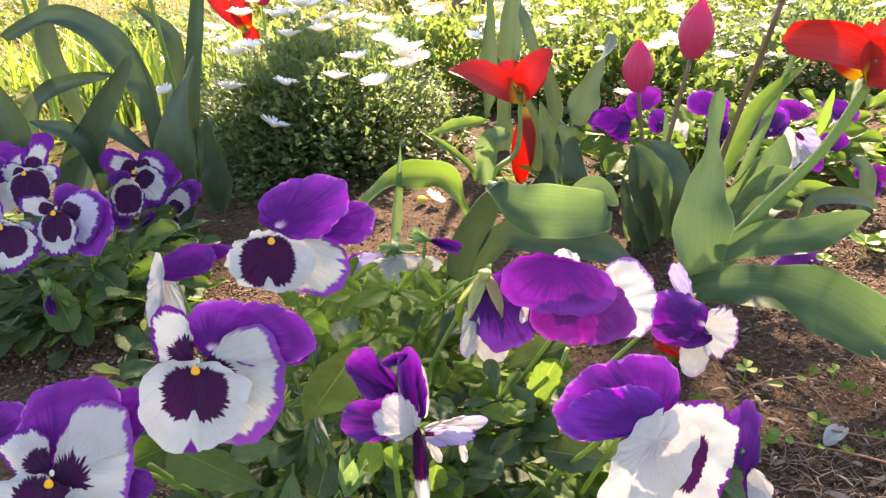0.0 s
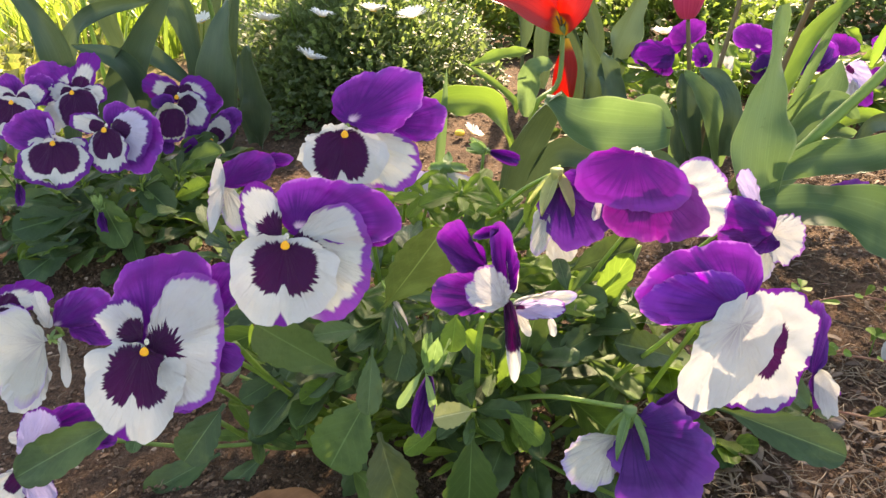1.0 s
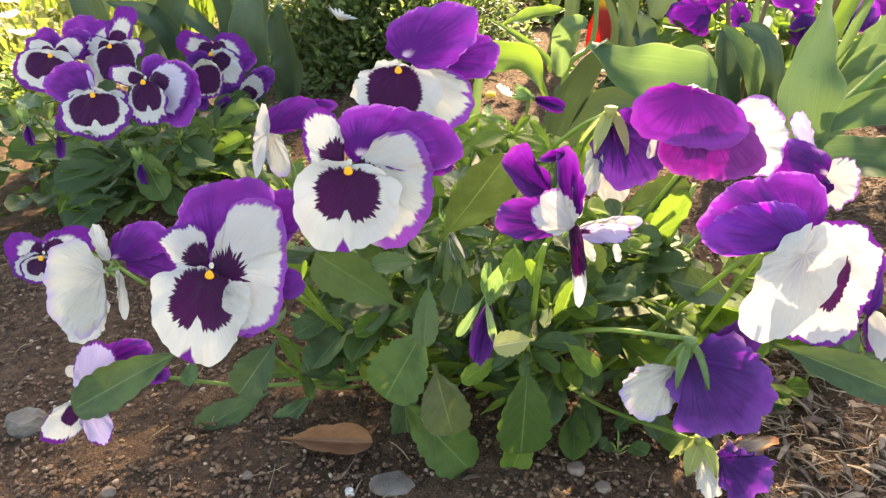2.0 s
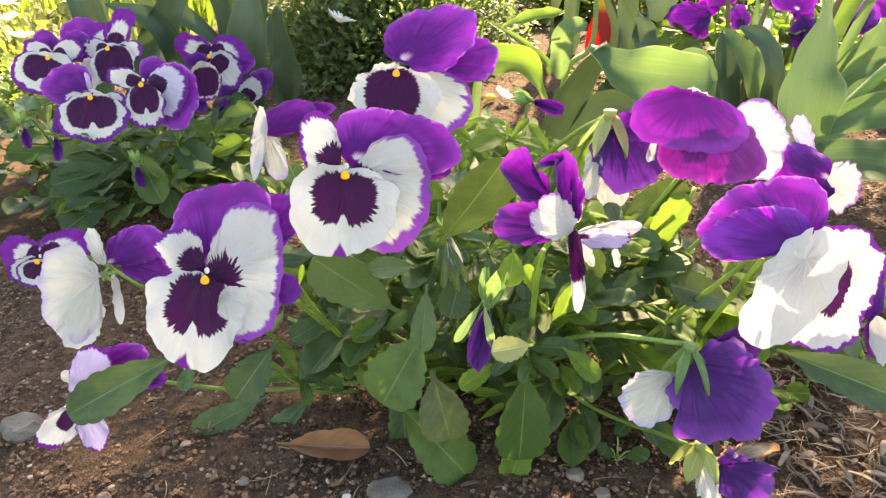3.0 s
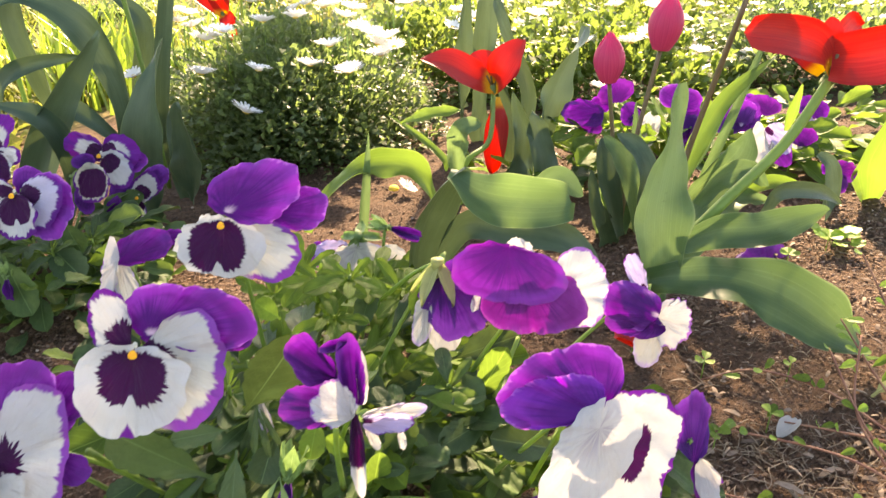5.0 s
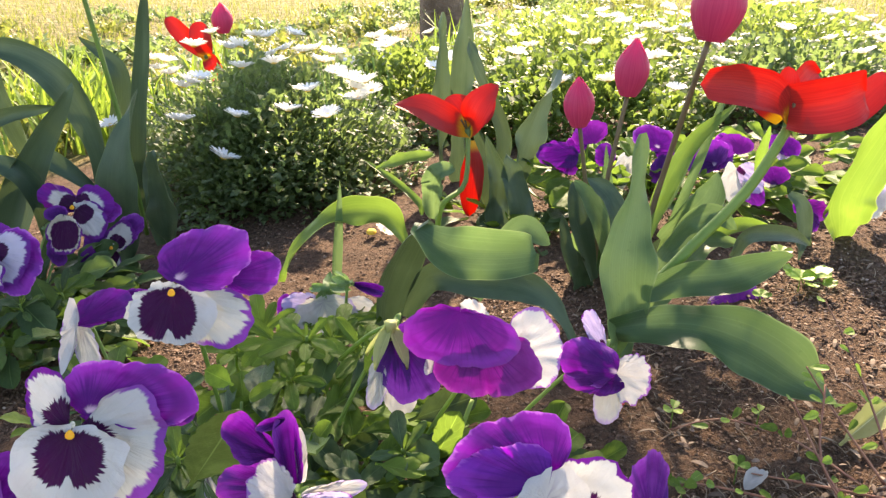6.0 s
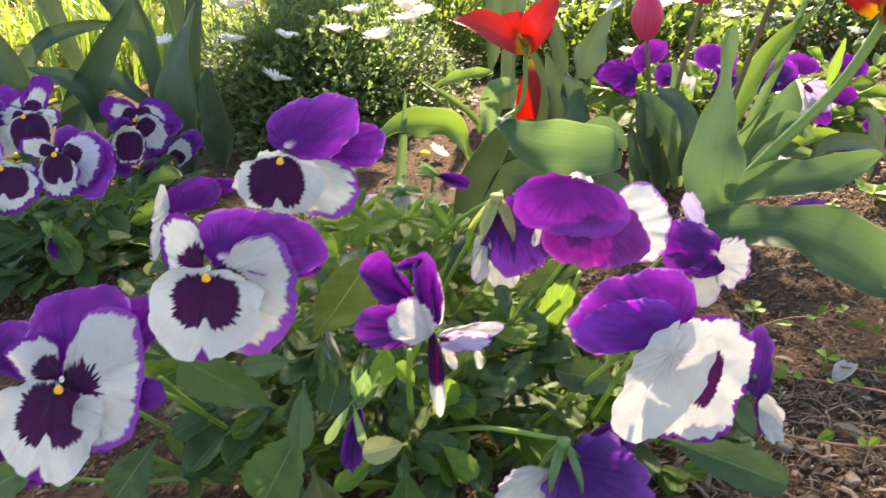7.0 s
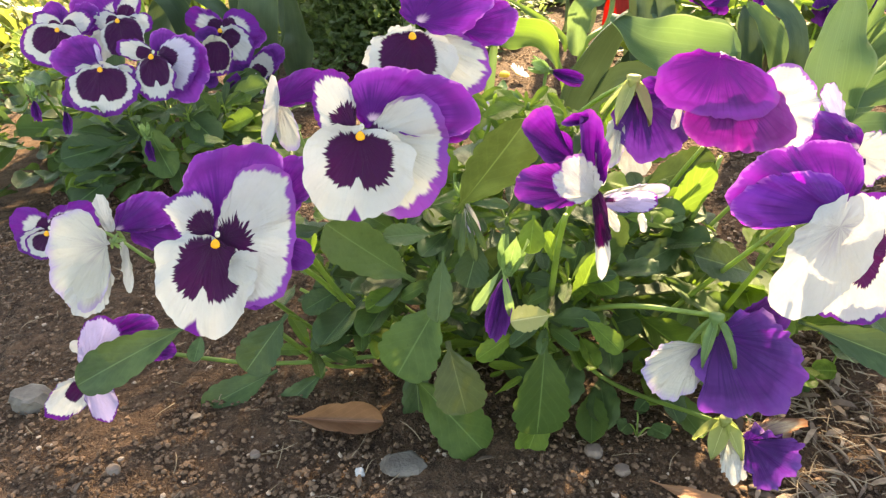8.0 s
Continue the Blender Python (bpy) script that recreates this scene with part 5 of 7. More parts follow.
red_mid = tulip_plant(0.19, 1.15, "red tulip with drooping petals and bluish leaves")
splayed(red_mid, (0.229, 1.200, 0.188), [
    ([(-0.002, 0, 0.004), (-0.041, -0.020, 0.026), (-0.078, -0.026, 0.046), (-0.120, -0.018, 0.052)], 0.054, (0.3, -0.8, 0.75), 0.55, 0.75),
    ([(0.004, 0, 0.004), (0.008, -0.024, 0.030), (0.020, -0.026, 0.056), (0.044, -0.015, 0.084)], 0.050, (-0.5, -0.9, 0.55), 0.55, 0.6),
    ([(0.0, 0.01, 0.004), (-0.014, 0.030, 0.030), (-0.030, 0.046, 0.054)], 0.050, (0.1, -1, 0.3), 0.5, 0.6),
    ([(0.0, 0.01, 0.004), (0.020, 0.034, 0.034), (0.034, 0.046, 0.066)], 0.050, (0.1, -1, 0.3), 0.5, 0.4),
    ([(0.006, -0.004, -0.010), (0.006, -0.010, -0.050), (0.003, -0.014, -0.090), (0.005, -0.012, -0.140)], 0.040, (0.25, -1, 0.1), 0.3, 0.45)], "red and yellow tulip flower losing its petals")
tube("stem", [(0.175, 1.13, 0.0), (0.181, 1.12, 0.088), (0.222, 1.16, 0.115), (0.230, 1.20, 0.188)], 0.005, 0.004, STEM, red_mid, sides=9)
ribbon("leaf", [(0.167, 1.10, 0.076), (0.168, 1.10, 0.117), (0.174, 1.09, 0.151), (0.200, 1.09, 0.160)], 0.036, (-0.6, -1, 0), (0, -0.6, 0.8), TULIP_LEAF, red_mid, "", wave=0.05, tipness=0.5)
ribbon("leaf", [(0.150, 1.10, 0.082), (0.145, 1.11, 0.100), (0.105, 1.16, 0.123), (0.054, 1.22, 0.142)], 0.012, (0, -1, 0.6), (0, -1, 0.6), TULIP_LIT, red_mid, "", wave=0.05)
ribbon("leaf", [(0.172, 1.14, 0.168), (0.124, 1.14, 0.160), (0.078, 1.15, 0.144)], 0.024, (0, -0.7, 1), (0, -0.7, 1), TULIP_LIT, red_mid, "", wave=0.05)
for pts, w, f0, f1 in (
        ([(0.27, 1.20, 0.0), (0.272, 1.20, 0.08), (0.262, 1.22, 0.15), (0.235, 1.24, 0.215)], 0.034, (-0.5, -1, 0), (-0.5, -1, 0)),
        ([(0.29, 1.20, 0.02), (0.31, 1.20, 0.10), (0.335, 1.22, 0.19), (0.385, 1.25, 0.285)], 0.05, (0.5, -1, 0.1), (0.8, -1, 0)),
        ([(0.28, 1.24, 0.06), (0.30, 1.26, 0.17), (0.26, 1.30, 0.27), (0.24, 1.33, 0.33)], 0.026, (-0.5, -1, 0), (-0.5, -1, 0)),
        ([(0.20, 1.50, 0.0), (0.20, 1.50, 0.2), (0.205, 1.51, 0.36)], 0.038, (0.9, -0.7, 0), (0.2, -1, 0)),
        ([(0.24, 1.48, 0.0), (0.245, 1.48, 0.2), (0.25, 1.48, 0.40)], 0.045, (-0.9, -0.7, 0), (-0.2, -1, 0)),
        ([(0.275, 1.12, 0.0), (0.268, 1.12, 0.07), (0.272, 1.13, 0.13), (0.252, 1.14, 0.20)], 0.036, (0.4, -1, 0.1), (-0.2, -1, 0.2)),
        ([(0.305, 1.12, 0.0), (0.312, 1.12, 0.07), (0.296, 1.13, 0.13), (0.285, 1.14, 0.17)], 0.040, (-0.3, -1, 0.1), (0.2, -1, 0.2))):
    ribbon("leaf", pts, w, f0, f1, TULIP_SHADED, red_mid, "", wave=0.17, waves=1.8)

# leaves among the pink tulips
for plant, pts, w, f0, f1, mat in (
        (p1, [(0.395, 1.0, 0.0), (0.38, 0.98, 0.07), (0.365, 0.97, 0.12), (0.35, 0.97, 0.165)], 0.034, (0.4, -1, 0), (0.4, -1, 0), TULIP_LEAF),
        (p1, [(0.40, 1.0, 0.0), (0.405, 0.98, 0.06), (0.39, 0.96, 0.12), (0.372, 0.95, 0.16)], 0.04, (-0.3, -1, 0.2), (-0.3, -1, 0.2), TULIP_SHADED),
        (p1, [(0.38, 0.95, 0.0), (0.36, 0.93, 0.05), (0.342, 0.92, 0.10)], 0.03, (0.4, -1, 0), (0.4, -1, 0), TULIP_SHADED),
        (p1, [(0.37, 0.98, 0.0), (0.36, 0.97, 0.08), (0.375, 0.96, 0.13), (0.40, 0.95, 0.15)], 0.036, (0.5, -1, 0.1), (0.3, -1, 0.3), TULIP_LEAF),
        (p2, [(0.42, 0.92, 0.0), (0.44, 0.90, 0.06), (0.465, 0.89, 0.105), (0.50, 0.88, 0.11)], 0.036, (0.2, -1, 0.5), (0, -0.7, 0.9), TULIP_SHADED),
        (p2, [(0.405, 0.84, 0.10), (0.430, 0.850, 0.177), (0.449, 0.860, 0.216), (0.475, 0.870, 0.255), (0.533, 0.890, 0.299)], 0.024, (-0.6, -1, 0.3), (-0.6, -1, 0.5), TULIP_LIT),
        (p2, [(0.40, 0.97, 0.02), (0.41, 0.98, 0.12), (0.40, 0.99, 0.22)], 0.018, (-0.6, -1, 0.1), (-0.6, -1, 0.1), TULIP_LEAF),
        (p3, [(0.42, 0.86, 0.02), (0.46, 0.87, 0.15), (0.49, 0.88, 0.24), (0.53, 0.90, 0.36)], 0.012, (-0.6, -1, 0.1), (-0.6, -1, 0.1), TULIP_LEAF),
        (p3, [(0.40, 0.82, 0.02), (0.44, 0.82, 0.10), (0.48, 0.84, 0.13), (0.53, 0.84, 0.13)], 0.05, (0, -0.8, 0.8), (0, -0.6, 1), TULIP_LEAF),
        (p3, [(0.43, 0.86, 0.02), (0.47, 0.88, 0.12), (0.51, 0.90, 0.16), (0.56, 0.92, 0.14)], 0.04, (0, -0.8, 0.8), (0, -0.6, 1), TULIP_SHADED)):
    ribbon("leaf", pts, w, f0, f1, mat, plant, "", wave=0.06)

for plant, pts, w, mat in (
        (p1, [(0.382, 0.930, 0.044), (0.360, 0.930, 0.112), (0.349, 0.940, 0.156), (0.347, 0.950, 0.179)], 0.029, TULIP_SHADED),
        (p1, [(0.395, 0.900, 0.066), (0.384, 0.900, 0.122), (0.367, 0.920, 0.159), (0.347, 0.940, 0.184)], 0.034, TULIP_LEAF),
        (p1, [(0.346, 0.900, 0.073), (0.332, 0.900, 0.107), (0.324, 0.900, 0.150)], 0.019, TULIP_SHADED),
        (p1, [(0.391, 0.880, 0.090), (0.391, 0.880, 0.145), (0.381, 0.900, 0.176), (0.361, 0.930, 0.190)], 0.029, TULIP_SHADED),
        (p2, [(0.439, 0.850, 0.132), (0.464, 0.850, 0.158), (0.493, 0.860, 0.184), (0.508, 0.870, 0.214)], 0.040, TULIP_LEAF),
        (p2, [(0.435, 0.820, 0.133), (0.458, 0.820, 0.166), (0.488, 0.820, 0.175), (0.515, 0.820, 0.156)], 0.029, TULIP_LEAF)):
    ribbon("leaf", pts, w, (0.2, -1, 0.3), (0.1, -1, 0.4), mat, plant, "", wave=0.07, waves=1.4, foot=0.5)
for plant, pts, w, mat in (
        (p2, [(0.496, 0.850, 0.135), (0.533, 0.850, 0.152), (0.578, 0.850, 0.147)], 0.018, TULIP_LIT),
        (p3, [(0.622, 1.000, 0.177), (0.626, 1.000, 0.210), (0.633, 1.000, 0.243)], 0.016, TULIP_LIT),
        (p3, [(0.435, 0.860, 0.159), (0.462, 0.880, 0.203), (0.504, 0.920, 0.270)], 0.013, TULIP_LEAF),
        (p3, [(0.667, 0.980, 0.149), (0.681, 0.970, 0.135), (0.687, 0.960, 0.096), (0.682, 0.950, 0.057)], 0.024, TULIP_SHADED),
        (p3, [(0.507, 0.800, 0.129), (0.523, 0.800, 0.157), (0.583, 0.820, 0.149), (0.627, 0.840, 0.126)], 0.020, TULIP_SHADED)):
    ribbon("leaf", pts, w, (0.2, -1, 0.3), (0.1, -1, 0.4), mat, plant, "", wave=0.05, waves=1.4, foot=0.5)

bright = tulip_plant(0.776, 1.02, "single broad backlit yellow-green tulip leaf standing in sunlit soil")
ribbon("leaf", [(0.788, 1.02, 0.058), (0.777, 1.01, 0.095), (0.768, 1.0, 0.145), (0.80, 0.99, 0.24), (0.85, 0.98, 0.34)], 0.074, (-0.2, -1, 0), (0.2, -1, 0.2), TULIP_LIT, bright, "", wave=0.06, peak=0.5, foot=0.12)
ribbon("leaf", [(0.745, 1.01, 0.02), (0.715, 1.0, 0.06), (0.70, 1.0, 0.10)], 0.03, (0.3, -1, 0.2), (0.3, -1, 0.3), TULIP_SHADED, bright, "", wave=0.05)

dark = tulip_plant(-0.38, 1.22, "cluster of dark green tulip leaves without flowers behind the pansies")
for pts, w, f0, f1 in (
        ([(-0.51, 1.10, 0.0), (-0.481, 1.10, 0.061), (-0.444, 1.10, 0.141), (-0.397, 1.10, 0.217), (-0.346, 1.10, 0.284)], 0.050, (0.2, -1, 0.2), (0.9, -0.8, 0.1)),
        ([(-0.372, 1.20, 0.0), (-0.363, 1.20, 0.150), (-0.381, 1.20, 0.232), (-0.421, 1.20, 0.290), (-0.492, 1.2, 0.319), (-0.58, 1.2, 0.29)], 0.050, (-0.2, -1, 0.1), (-0.2, -0.7, 0.8)),
        ([(-0.325, 1.13, 0.0), (-0.320, 1.13, 0.060), (-0.309, 1.12, 0.130), (-0.295, 1.13, 0.201), (-0.275, 1.15, 0.270)], 0.056, (0.6, -1, 0.1), (-0.7, -1, 0.2)),
        ([(-0.27, 1.18, 0.0), (-0.262, 1.17, 0.08), (-0.275, 1.17, 0.17)], 0.05, (-0.5, -1, 0), (-0.3, -1, 0)),
        ([(-0.335, 1.28, 0.02), (-0.325, 1.26, 0.15), (-0.295, 1.25, 0.300), (-0.272, 1.24, 0.42)], 0.030, (-0.4, -1, 0), (0.3, -1, 0.1)),
        ([(-0.42, 1.12, 0.0), (-0.41, 1.1, 0.08), (-0.43, 1.08, 0.16), (-0.50, 1.07, 0.19)], 0.04, (0.3, -1, 0.2), (-0.2, -1, 0.5)),
        ([(-0.36, 1.3, 0.0), (-0.37, 1.3, 0.15), (-0.35, 1.3, 0.27), (-0.42, 1.32, 0.33)], 0.034, (0.3, -1, 0.2), (-0.2, -1, 0.5)),
        ([(-0.48, 1.25, 0.0), (-0.50, 1.25, 0.15), (-0.53, 1.25, 0.28), (-0.52, 1.26, 0.40)], 0.04, (-0.3, -1, 0), (-0.4, -1, 0.2)),
        ([(-0.29, 1.2, 0.0), (-0.285, 1.2, 0.08), (-0.295, 1.2, 0.15)], 0.045, (0.5, -1, 0), (0.5, -1, 0)),
        ([(-0.55, 1.10, 0.0), (-0.53, 1.1, 0.12), (-0.55, 1.1, 0.22), (-0.62, 1.12, 0.30)], 0.046, (0.2, -1, 0.1), (-0.2, -1, 0.4)),
        ([(-0.50, 1.15, 0.0), (-0.47, 1.15, 0.1), (-0.43, 1.15, 0.16), (-0.35, 1.15, 0.10)], 0.042, (0, -0.8, 0.7), (0.3, -0.8, 0.6)),
        ([(-0.60, 1.2, 0.0), (-0.57, 1.2, 0.15), (-0.52, 1.2, 0.21), (-0.42, 1.2, 0.235)], 0.034, (0, -1, 0.4), (0, -1, 0.5))):
    ribbon("leaf", pts, w, f0, f1, TULIP_SHADED, dark, "", wave=0.09, waves=1.5, fold=0.5)
tube("stem", [(-0.33, 1.25, 0.0), (-0.345, 1.25, 0.2), (-0.38, 1.25, 0.46)], 0.004, 0.004, STEM, dark)
tube("stem", [(-0.56, 1.3, 0.0), (-0.58, 1.3, 0.25), (-0.60, 1.3, 0.5)], 0.004, 0.004, STEM, dark)

far_red = tulip_plant(-0.45, 2.2, "red tulip standing in the grass behind the daisies")
splayed(far_red, (-0.435, 2.2, 0.19), [
    ([(0, 0, 0), (-0.05, -0.02, 0.06), (-0.10, 0, 0.11)], 0.05, (0, -1, 0.3), 0.4, 0.5), ([(0, 0, 0), (0.0, -0.03, 0.05), (-0.01, -0.02, 0.10)], 0.06, (0, -1, 0.3), 0.4, 0.5),
    ([(0, 0, 0), (0.02, -0.02, -0.02), (0.03, 0, -0.07)], 0.05, (0, -1, 0.3), 0.4, 0.5)], "red tulip flower with fallen-open petals")
tube("stem", [(-0.43, 2.2, -0.03), (-0.435, 2.2, 0.19)], 0.004, 0.004, STEM, far_red)
far_pink = tulip_plant(-0.385, 2.22, "pink tulip standing in the grass behind the daisies")
closed_tulip(far_pink, (-0.385, 2.22, 0.255), (0, 0), 0.085, 0.033, PINK)
tube("stem", [(-0.385, 2.22, -0.03), (-0.385, 2.22, 0.258)], 0.004, 0.004, STEM, far_pink)

# ---- pansies behind to the right ----
third = thing("pansy_plant", (0.52, 1.18, lay(0.52, 1.18)), "purple pansies in a row behind the tulips, leaning in all directions", "pansy plant", "pansy plants")
rng = random.Random(9)
for fl in (
    bloom(third, (0.404, 1.200, 0.151), (-4, 22, 0), 0.000950, [
        P("violet", (-23, 0), (37, 24), -8, (3, 4), 0, n=2.4),
        P("deep", (-11, -18), (26, 14), 160, (5, -6), -6)], eye=0, sepal=14),
    bloom(third, (0.442, 1.220, 0.172), (-4, 22, 0), 0.000961, [
        P("magenta", (-4, 12), (34, 20), 25, (2, -6), 2),
        P("purple", (-26, -8), (18, 16), 200, (-4, -4), -4)], eye=0, sepal=14),
    bloom(third, (0.467, 1.200, 0.149), (-4, 22, 0), 0.000954, [
        P("violet", (-6, 2), (22, 18), 90, (2, -8), 0)], eye=0, sepal=14),
    bloom(third, (0.548, 1.200, 0.166), (-4, 22, 0), 0.000953, [
        P("purple", (-5, 12), (36, 22), -12, (3, -4), 2, n=2.4),
        P("violet", (17, -6), (18, 16), 0, (5, -4), -5)], eye=0, sepal=14),
    bloom(third, (0.552, 1.160, 0.139), (-4, 22, 0), 0.000932, [
        P("violet", (-3, -5), (30, 23), 80, (-2, 17), 0),
        P("deep", (12, -15), (20, 14), -60, (2, 5), 4)], eye=0, sepal=14),
    bloom(third, (0.488, 1.180, 0.139), (-4, 22, 0), 0.000943, [
        P("white", (-1, -12), (32, 13), 88, (2, 10), 0),
        P("white", (12, -4), (22, 10), 70, (4, -20), -4)], eye=0, sepal=14),
    bloom(third, (0.629, 1.160, 0.148), (-4, 22, 0), 0.000933, [
        P("purple", (-10, 9), (40, 28), 25, (6, -7), 2),
        P("violet", (14, 13), (26, 30), 110, (6, -7), -4),
        P("violet", (-22, -9), (24, 14), 0, (2, -7), 5)], eye=0, sepal=14),
    bloom(third, (0.691, 1.200, 0.159), (-4, 22, 0), 0.000961, [
        P("magenta", (-2, 8), (30, 17), -8, (4, -4), 2),
        P("purple", (-24, 16), (16, 14), 20, (-4, 2), -4)], eye=0, sepal=14),
    bloom(third, (0.640, 1.080, 0.146), (-4, 22, 0), 0.000875, [
        P("white", (-16, -10), (38, 16), 96, (-6, 12), 2, cup=0.15),
        P("lilac", (20, -2), (30, 22), -50, (2, 12), 0),
        P("violet", (28, -22), (30, 20), -60, (8, 4), -5),
        P("edged", (10, -26), (18, 8), -80, (6, -10), 4)], eye=0, sepal=14),
    bloom(third, (0.775, 1.200, 0.159), (-4, 22, 0), 0.000965, [
        P("violet", (-3, 6), (28, 18), -20, (3, -6), 2),
        P("lilac", (11, -16), (26, 12), -20, (1, -6), -3),
        P("purple", (-19, 12), (14, 16), 60, (-3, 0), -5)], eye=0, sepal=14),
    bloom(third, (0.723, 1.120, 0.134), (-4, 22, 0), 0.000912, [
        P("deep", (-2, 2), (16, 26), 90, (2, -16), 0),
        P("edged", (-12, -6), (12, 18), 90, (0, -12), -4)], eye=0, sepal=14),
    bloom(third, (0.718, 1.000, 0.114), (-4, 22, 0), 0.000830, [
        P("magenta", (6, 2), (28, 20), -10, (-8, 6), 2, bend=-0.2),
        P("deep", (-4, -18), (18, 16), -80, (-6, 0), 4),
        P("violet", (-16, 8), (14, 12), 160, (-6, 4), -3)], eye=0, sepal=16),
    bloom(third, (0.374, 1.160, 0.099), (-4, 22, 0), 0.000935, [
        P("violet", (-1, -2), (18, 13), 85, (0, 13), 0)], eye=0, sepal=14),
    bloom(third, (0.851, 1.050, 0.112), (-4, 22, 0), 0.000873, [
        P("white", (-4, -1), (28, 22), 80, (4, 9), 2),
        P("lilac", (10, 15), (26, 20), 60, (2, 3), -3)], eye=0, sepal=14)):
    top = fl[0].matrix_basis.translation + Vector(third.location)
    stalk(third, (top.x, top.y + 0.03, 0.02), fl)
leafy(third, (0.56, 1.22, 0.02), (0.36, 0.14, 0.11), 260, (0.04, 0.075), rng, 0.6)
leafy(third, (0.88, 1.38, 0.04), (0.30, 0.22, 0.09), 130, (0.05, 0.08), rng, 0.6)
leafy(third, (0.33, 1.15, 0.0), (0.08, 0.08, 0.06), 24, (0.03, 0.05), rng, 0.2)

fallen = thing("fallen_flower", (0.556, 0.84, lay(0.556, 0.84)), "fallen blue-purple pansy flower lying on the soil", "flower")
bloom(fallen, (0.552, 0.846, 0.036), (0, 30, 0), 0.00071, [
    P("blue", (4, 12), (54, 34), 8, (2, -22), 2, n=2.3, cup=-0.12, bend=-0.1, ragged=0.02),
    P("violet", (-22, -4), (30, 22), 190, (2, -14), -4),
    P("lilac", (-34, 10), (18, 22), 150, (-16, -8), -8)], eye=0, sepal=12)
white_fallen = thing("fallen_petal", (0.402, 0.506, lay(0.402, 0.506)), "fallen pale white petal lying on the soil", "petal")
d = fan(0.026, 0.016, bend=0.1, cup=0.2, seed=3)
part_of("petal", mesh_of("petal", d[0], d[1], PETALS["white"], d[2]), white_fallen, "", Matrix.Translation((0, 0, 0.006)) @ Euler((radians(14), 0, radians(-60))).to_matrix().to_4x4())
red_fallen = thing("fallen_petal", (0.338, 0.634, lay(0.338, 0.634)), "fallen red tulip petal lying on the soil", "petal")
d = fan(0.045, 0.030, fullness=0.6, bend=0.15, cup=0.2, seed=20)
part_of("petal", mesh_of("petal", d[0], d[1], RED_PLAIN, d[2]), red_fallen, "", Matrix.Translation((0, 0, 0.010)) @ Euler((radians(12), 0, radians(70))).to_matrix().to_4x4())


# ---- daisies ----
def daisy_meshes():
    verts, faces, uvs = [], [], []
    rr = random.Random(2)
    for ring, count, tilt in ((1.0, 22, 0.62), (0.9, 18, 0.95)):
        for k in range(count):
            a = math.tau * (k + rr.uniform(-0.2, 0.2)) / count
            le, w, t = ring * rr.uniform(0.9, 1.08), 0.19, tilt + rr.uniform(-0.1, 0.12)
            b = len(verts)
            for s, ww in ((0.16, 0.5), (0.55, 1.0), (0.88, 0.9), (1.0, 0.35)):
                z = math.sin(t) * s * le * (1.1 - 0.35 * s)
                cx, cy = math.cos(a) * s * le, math.sin(a) * s * le
                px, py = -math.sin(a) * w * ww * 0.5, math.cos(a) * w * ww * 0.5
                verts += [(cx + px, cy + py, z), (cx - px, cy - py, z)]
            faces += [(b + 2 * i, b + 2 * i + 1, b + 2 * i + 3, b + 2 * i + 2) for i in range(3)]
    disc = dome(0.22, 0.22, 0.16)
    return mesh_of("ray_florets", verts, faces, DAISY_WHITE), mesh_of("disc", [(a, b, c + 0.12) for a, b, c in disc[0]], disc[1], DAISY_YELLOW)


RAYS, DISC = daisy_meshes()


def daisy(parent, place, r, tilt, rng):
    m = Matrix.Translation(Vector(place) - Vector(parent.location)) @ Euler((radians(tilt[0]), radians(tilt[1]), rng.uniform(0, 6.28))).to_matrix().to_4x4() @ Matrix.Diagonal((r, r, r, 1))
    ob = part_of("daisy_flower", RAYS, parent, "", m)
    part_of("disc", DISC, ob, "yellow disc")


def foliage(name, points, size, material, parent, label, rng, spread=1.0):
    """Many small toothed leaves as one mesh: each a few folded facets."""
    verts, faces, uvs = [], [], []
    origin = Vector(parent.location)
    for q, out in points:
        out = (Vector(out) + Vector((rng.uniform(-1, 1), rng.uniform(-1, 1), rng.uniform(-0.6, 1))) * 0.8 * spread).normalized()
        x, y, z = basis(out, (rng.uniform(-0.8, 0.8), rng.uniform(-0.8, 0.4), 1))
        le = rng.uniform(*size)
        w = le * rng.uniform(0.22, 0.36)
        q = Vector(q) - origin
        b = len(verts)
        for s, ww, dz in ((0.0, 0.12, 0), (0.35, 0.75, 0.05), (0.5, 0.5, 0.06), (0.7, 1.0, 0.03), (0.82, 0.5, 0.0), (1.0, 0.1, -0.08)):
            c = q + y * (s * le) + z * (dz * le)
            verts += [c - x * (w * ww) + z * (0.10 * le * ww), c + x * (w * ww) + z * (0.10 * le * ww)]
            uvs += [(0.1, s), (0.9, s)]
        faces += [(b + 2 * i, b + 2 * i + 1, b + 2 * i + 3, b + 2 * i + 2) for i in range(5)]
    ob = part_of(name, mesh_of(name, verts, faces, material, uvs, smooth=False), parent, label)
    return tagged(ob, kind="stuff")


def mound(rng, count, centre, reach, shell=0.55):
    out = []
    c = Vector(centre)
    for _ in range(count):
        while True:
            d = Vector((rng.gauss(0, 1), rng.gauss(0, 1), abs(rng.gauss(0, 1))))
            if d.length > 0.01:
                break
        d.normalize()
        r = rng.uniform(shell, 1.0) * (0.9 + 0.25 * noise.noise((d.x * 3, d.y * 3, d.z * 3 + centre[0] * 5)))
        out.append((c + Vector((d.x * reach[0] * r, d.y * reach[1] * r, d.z * reach[2] * r)), d))
    return out


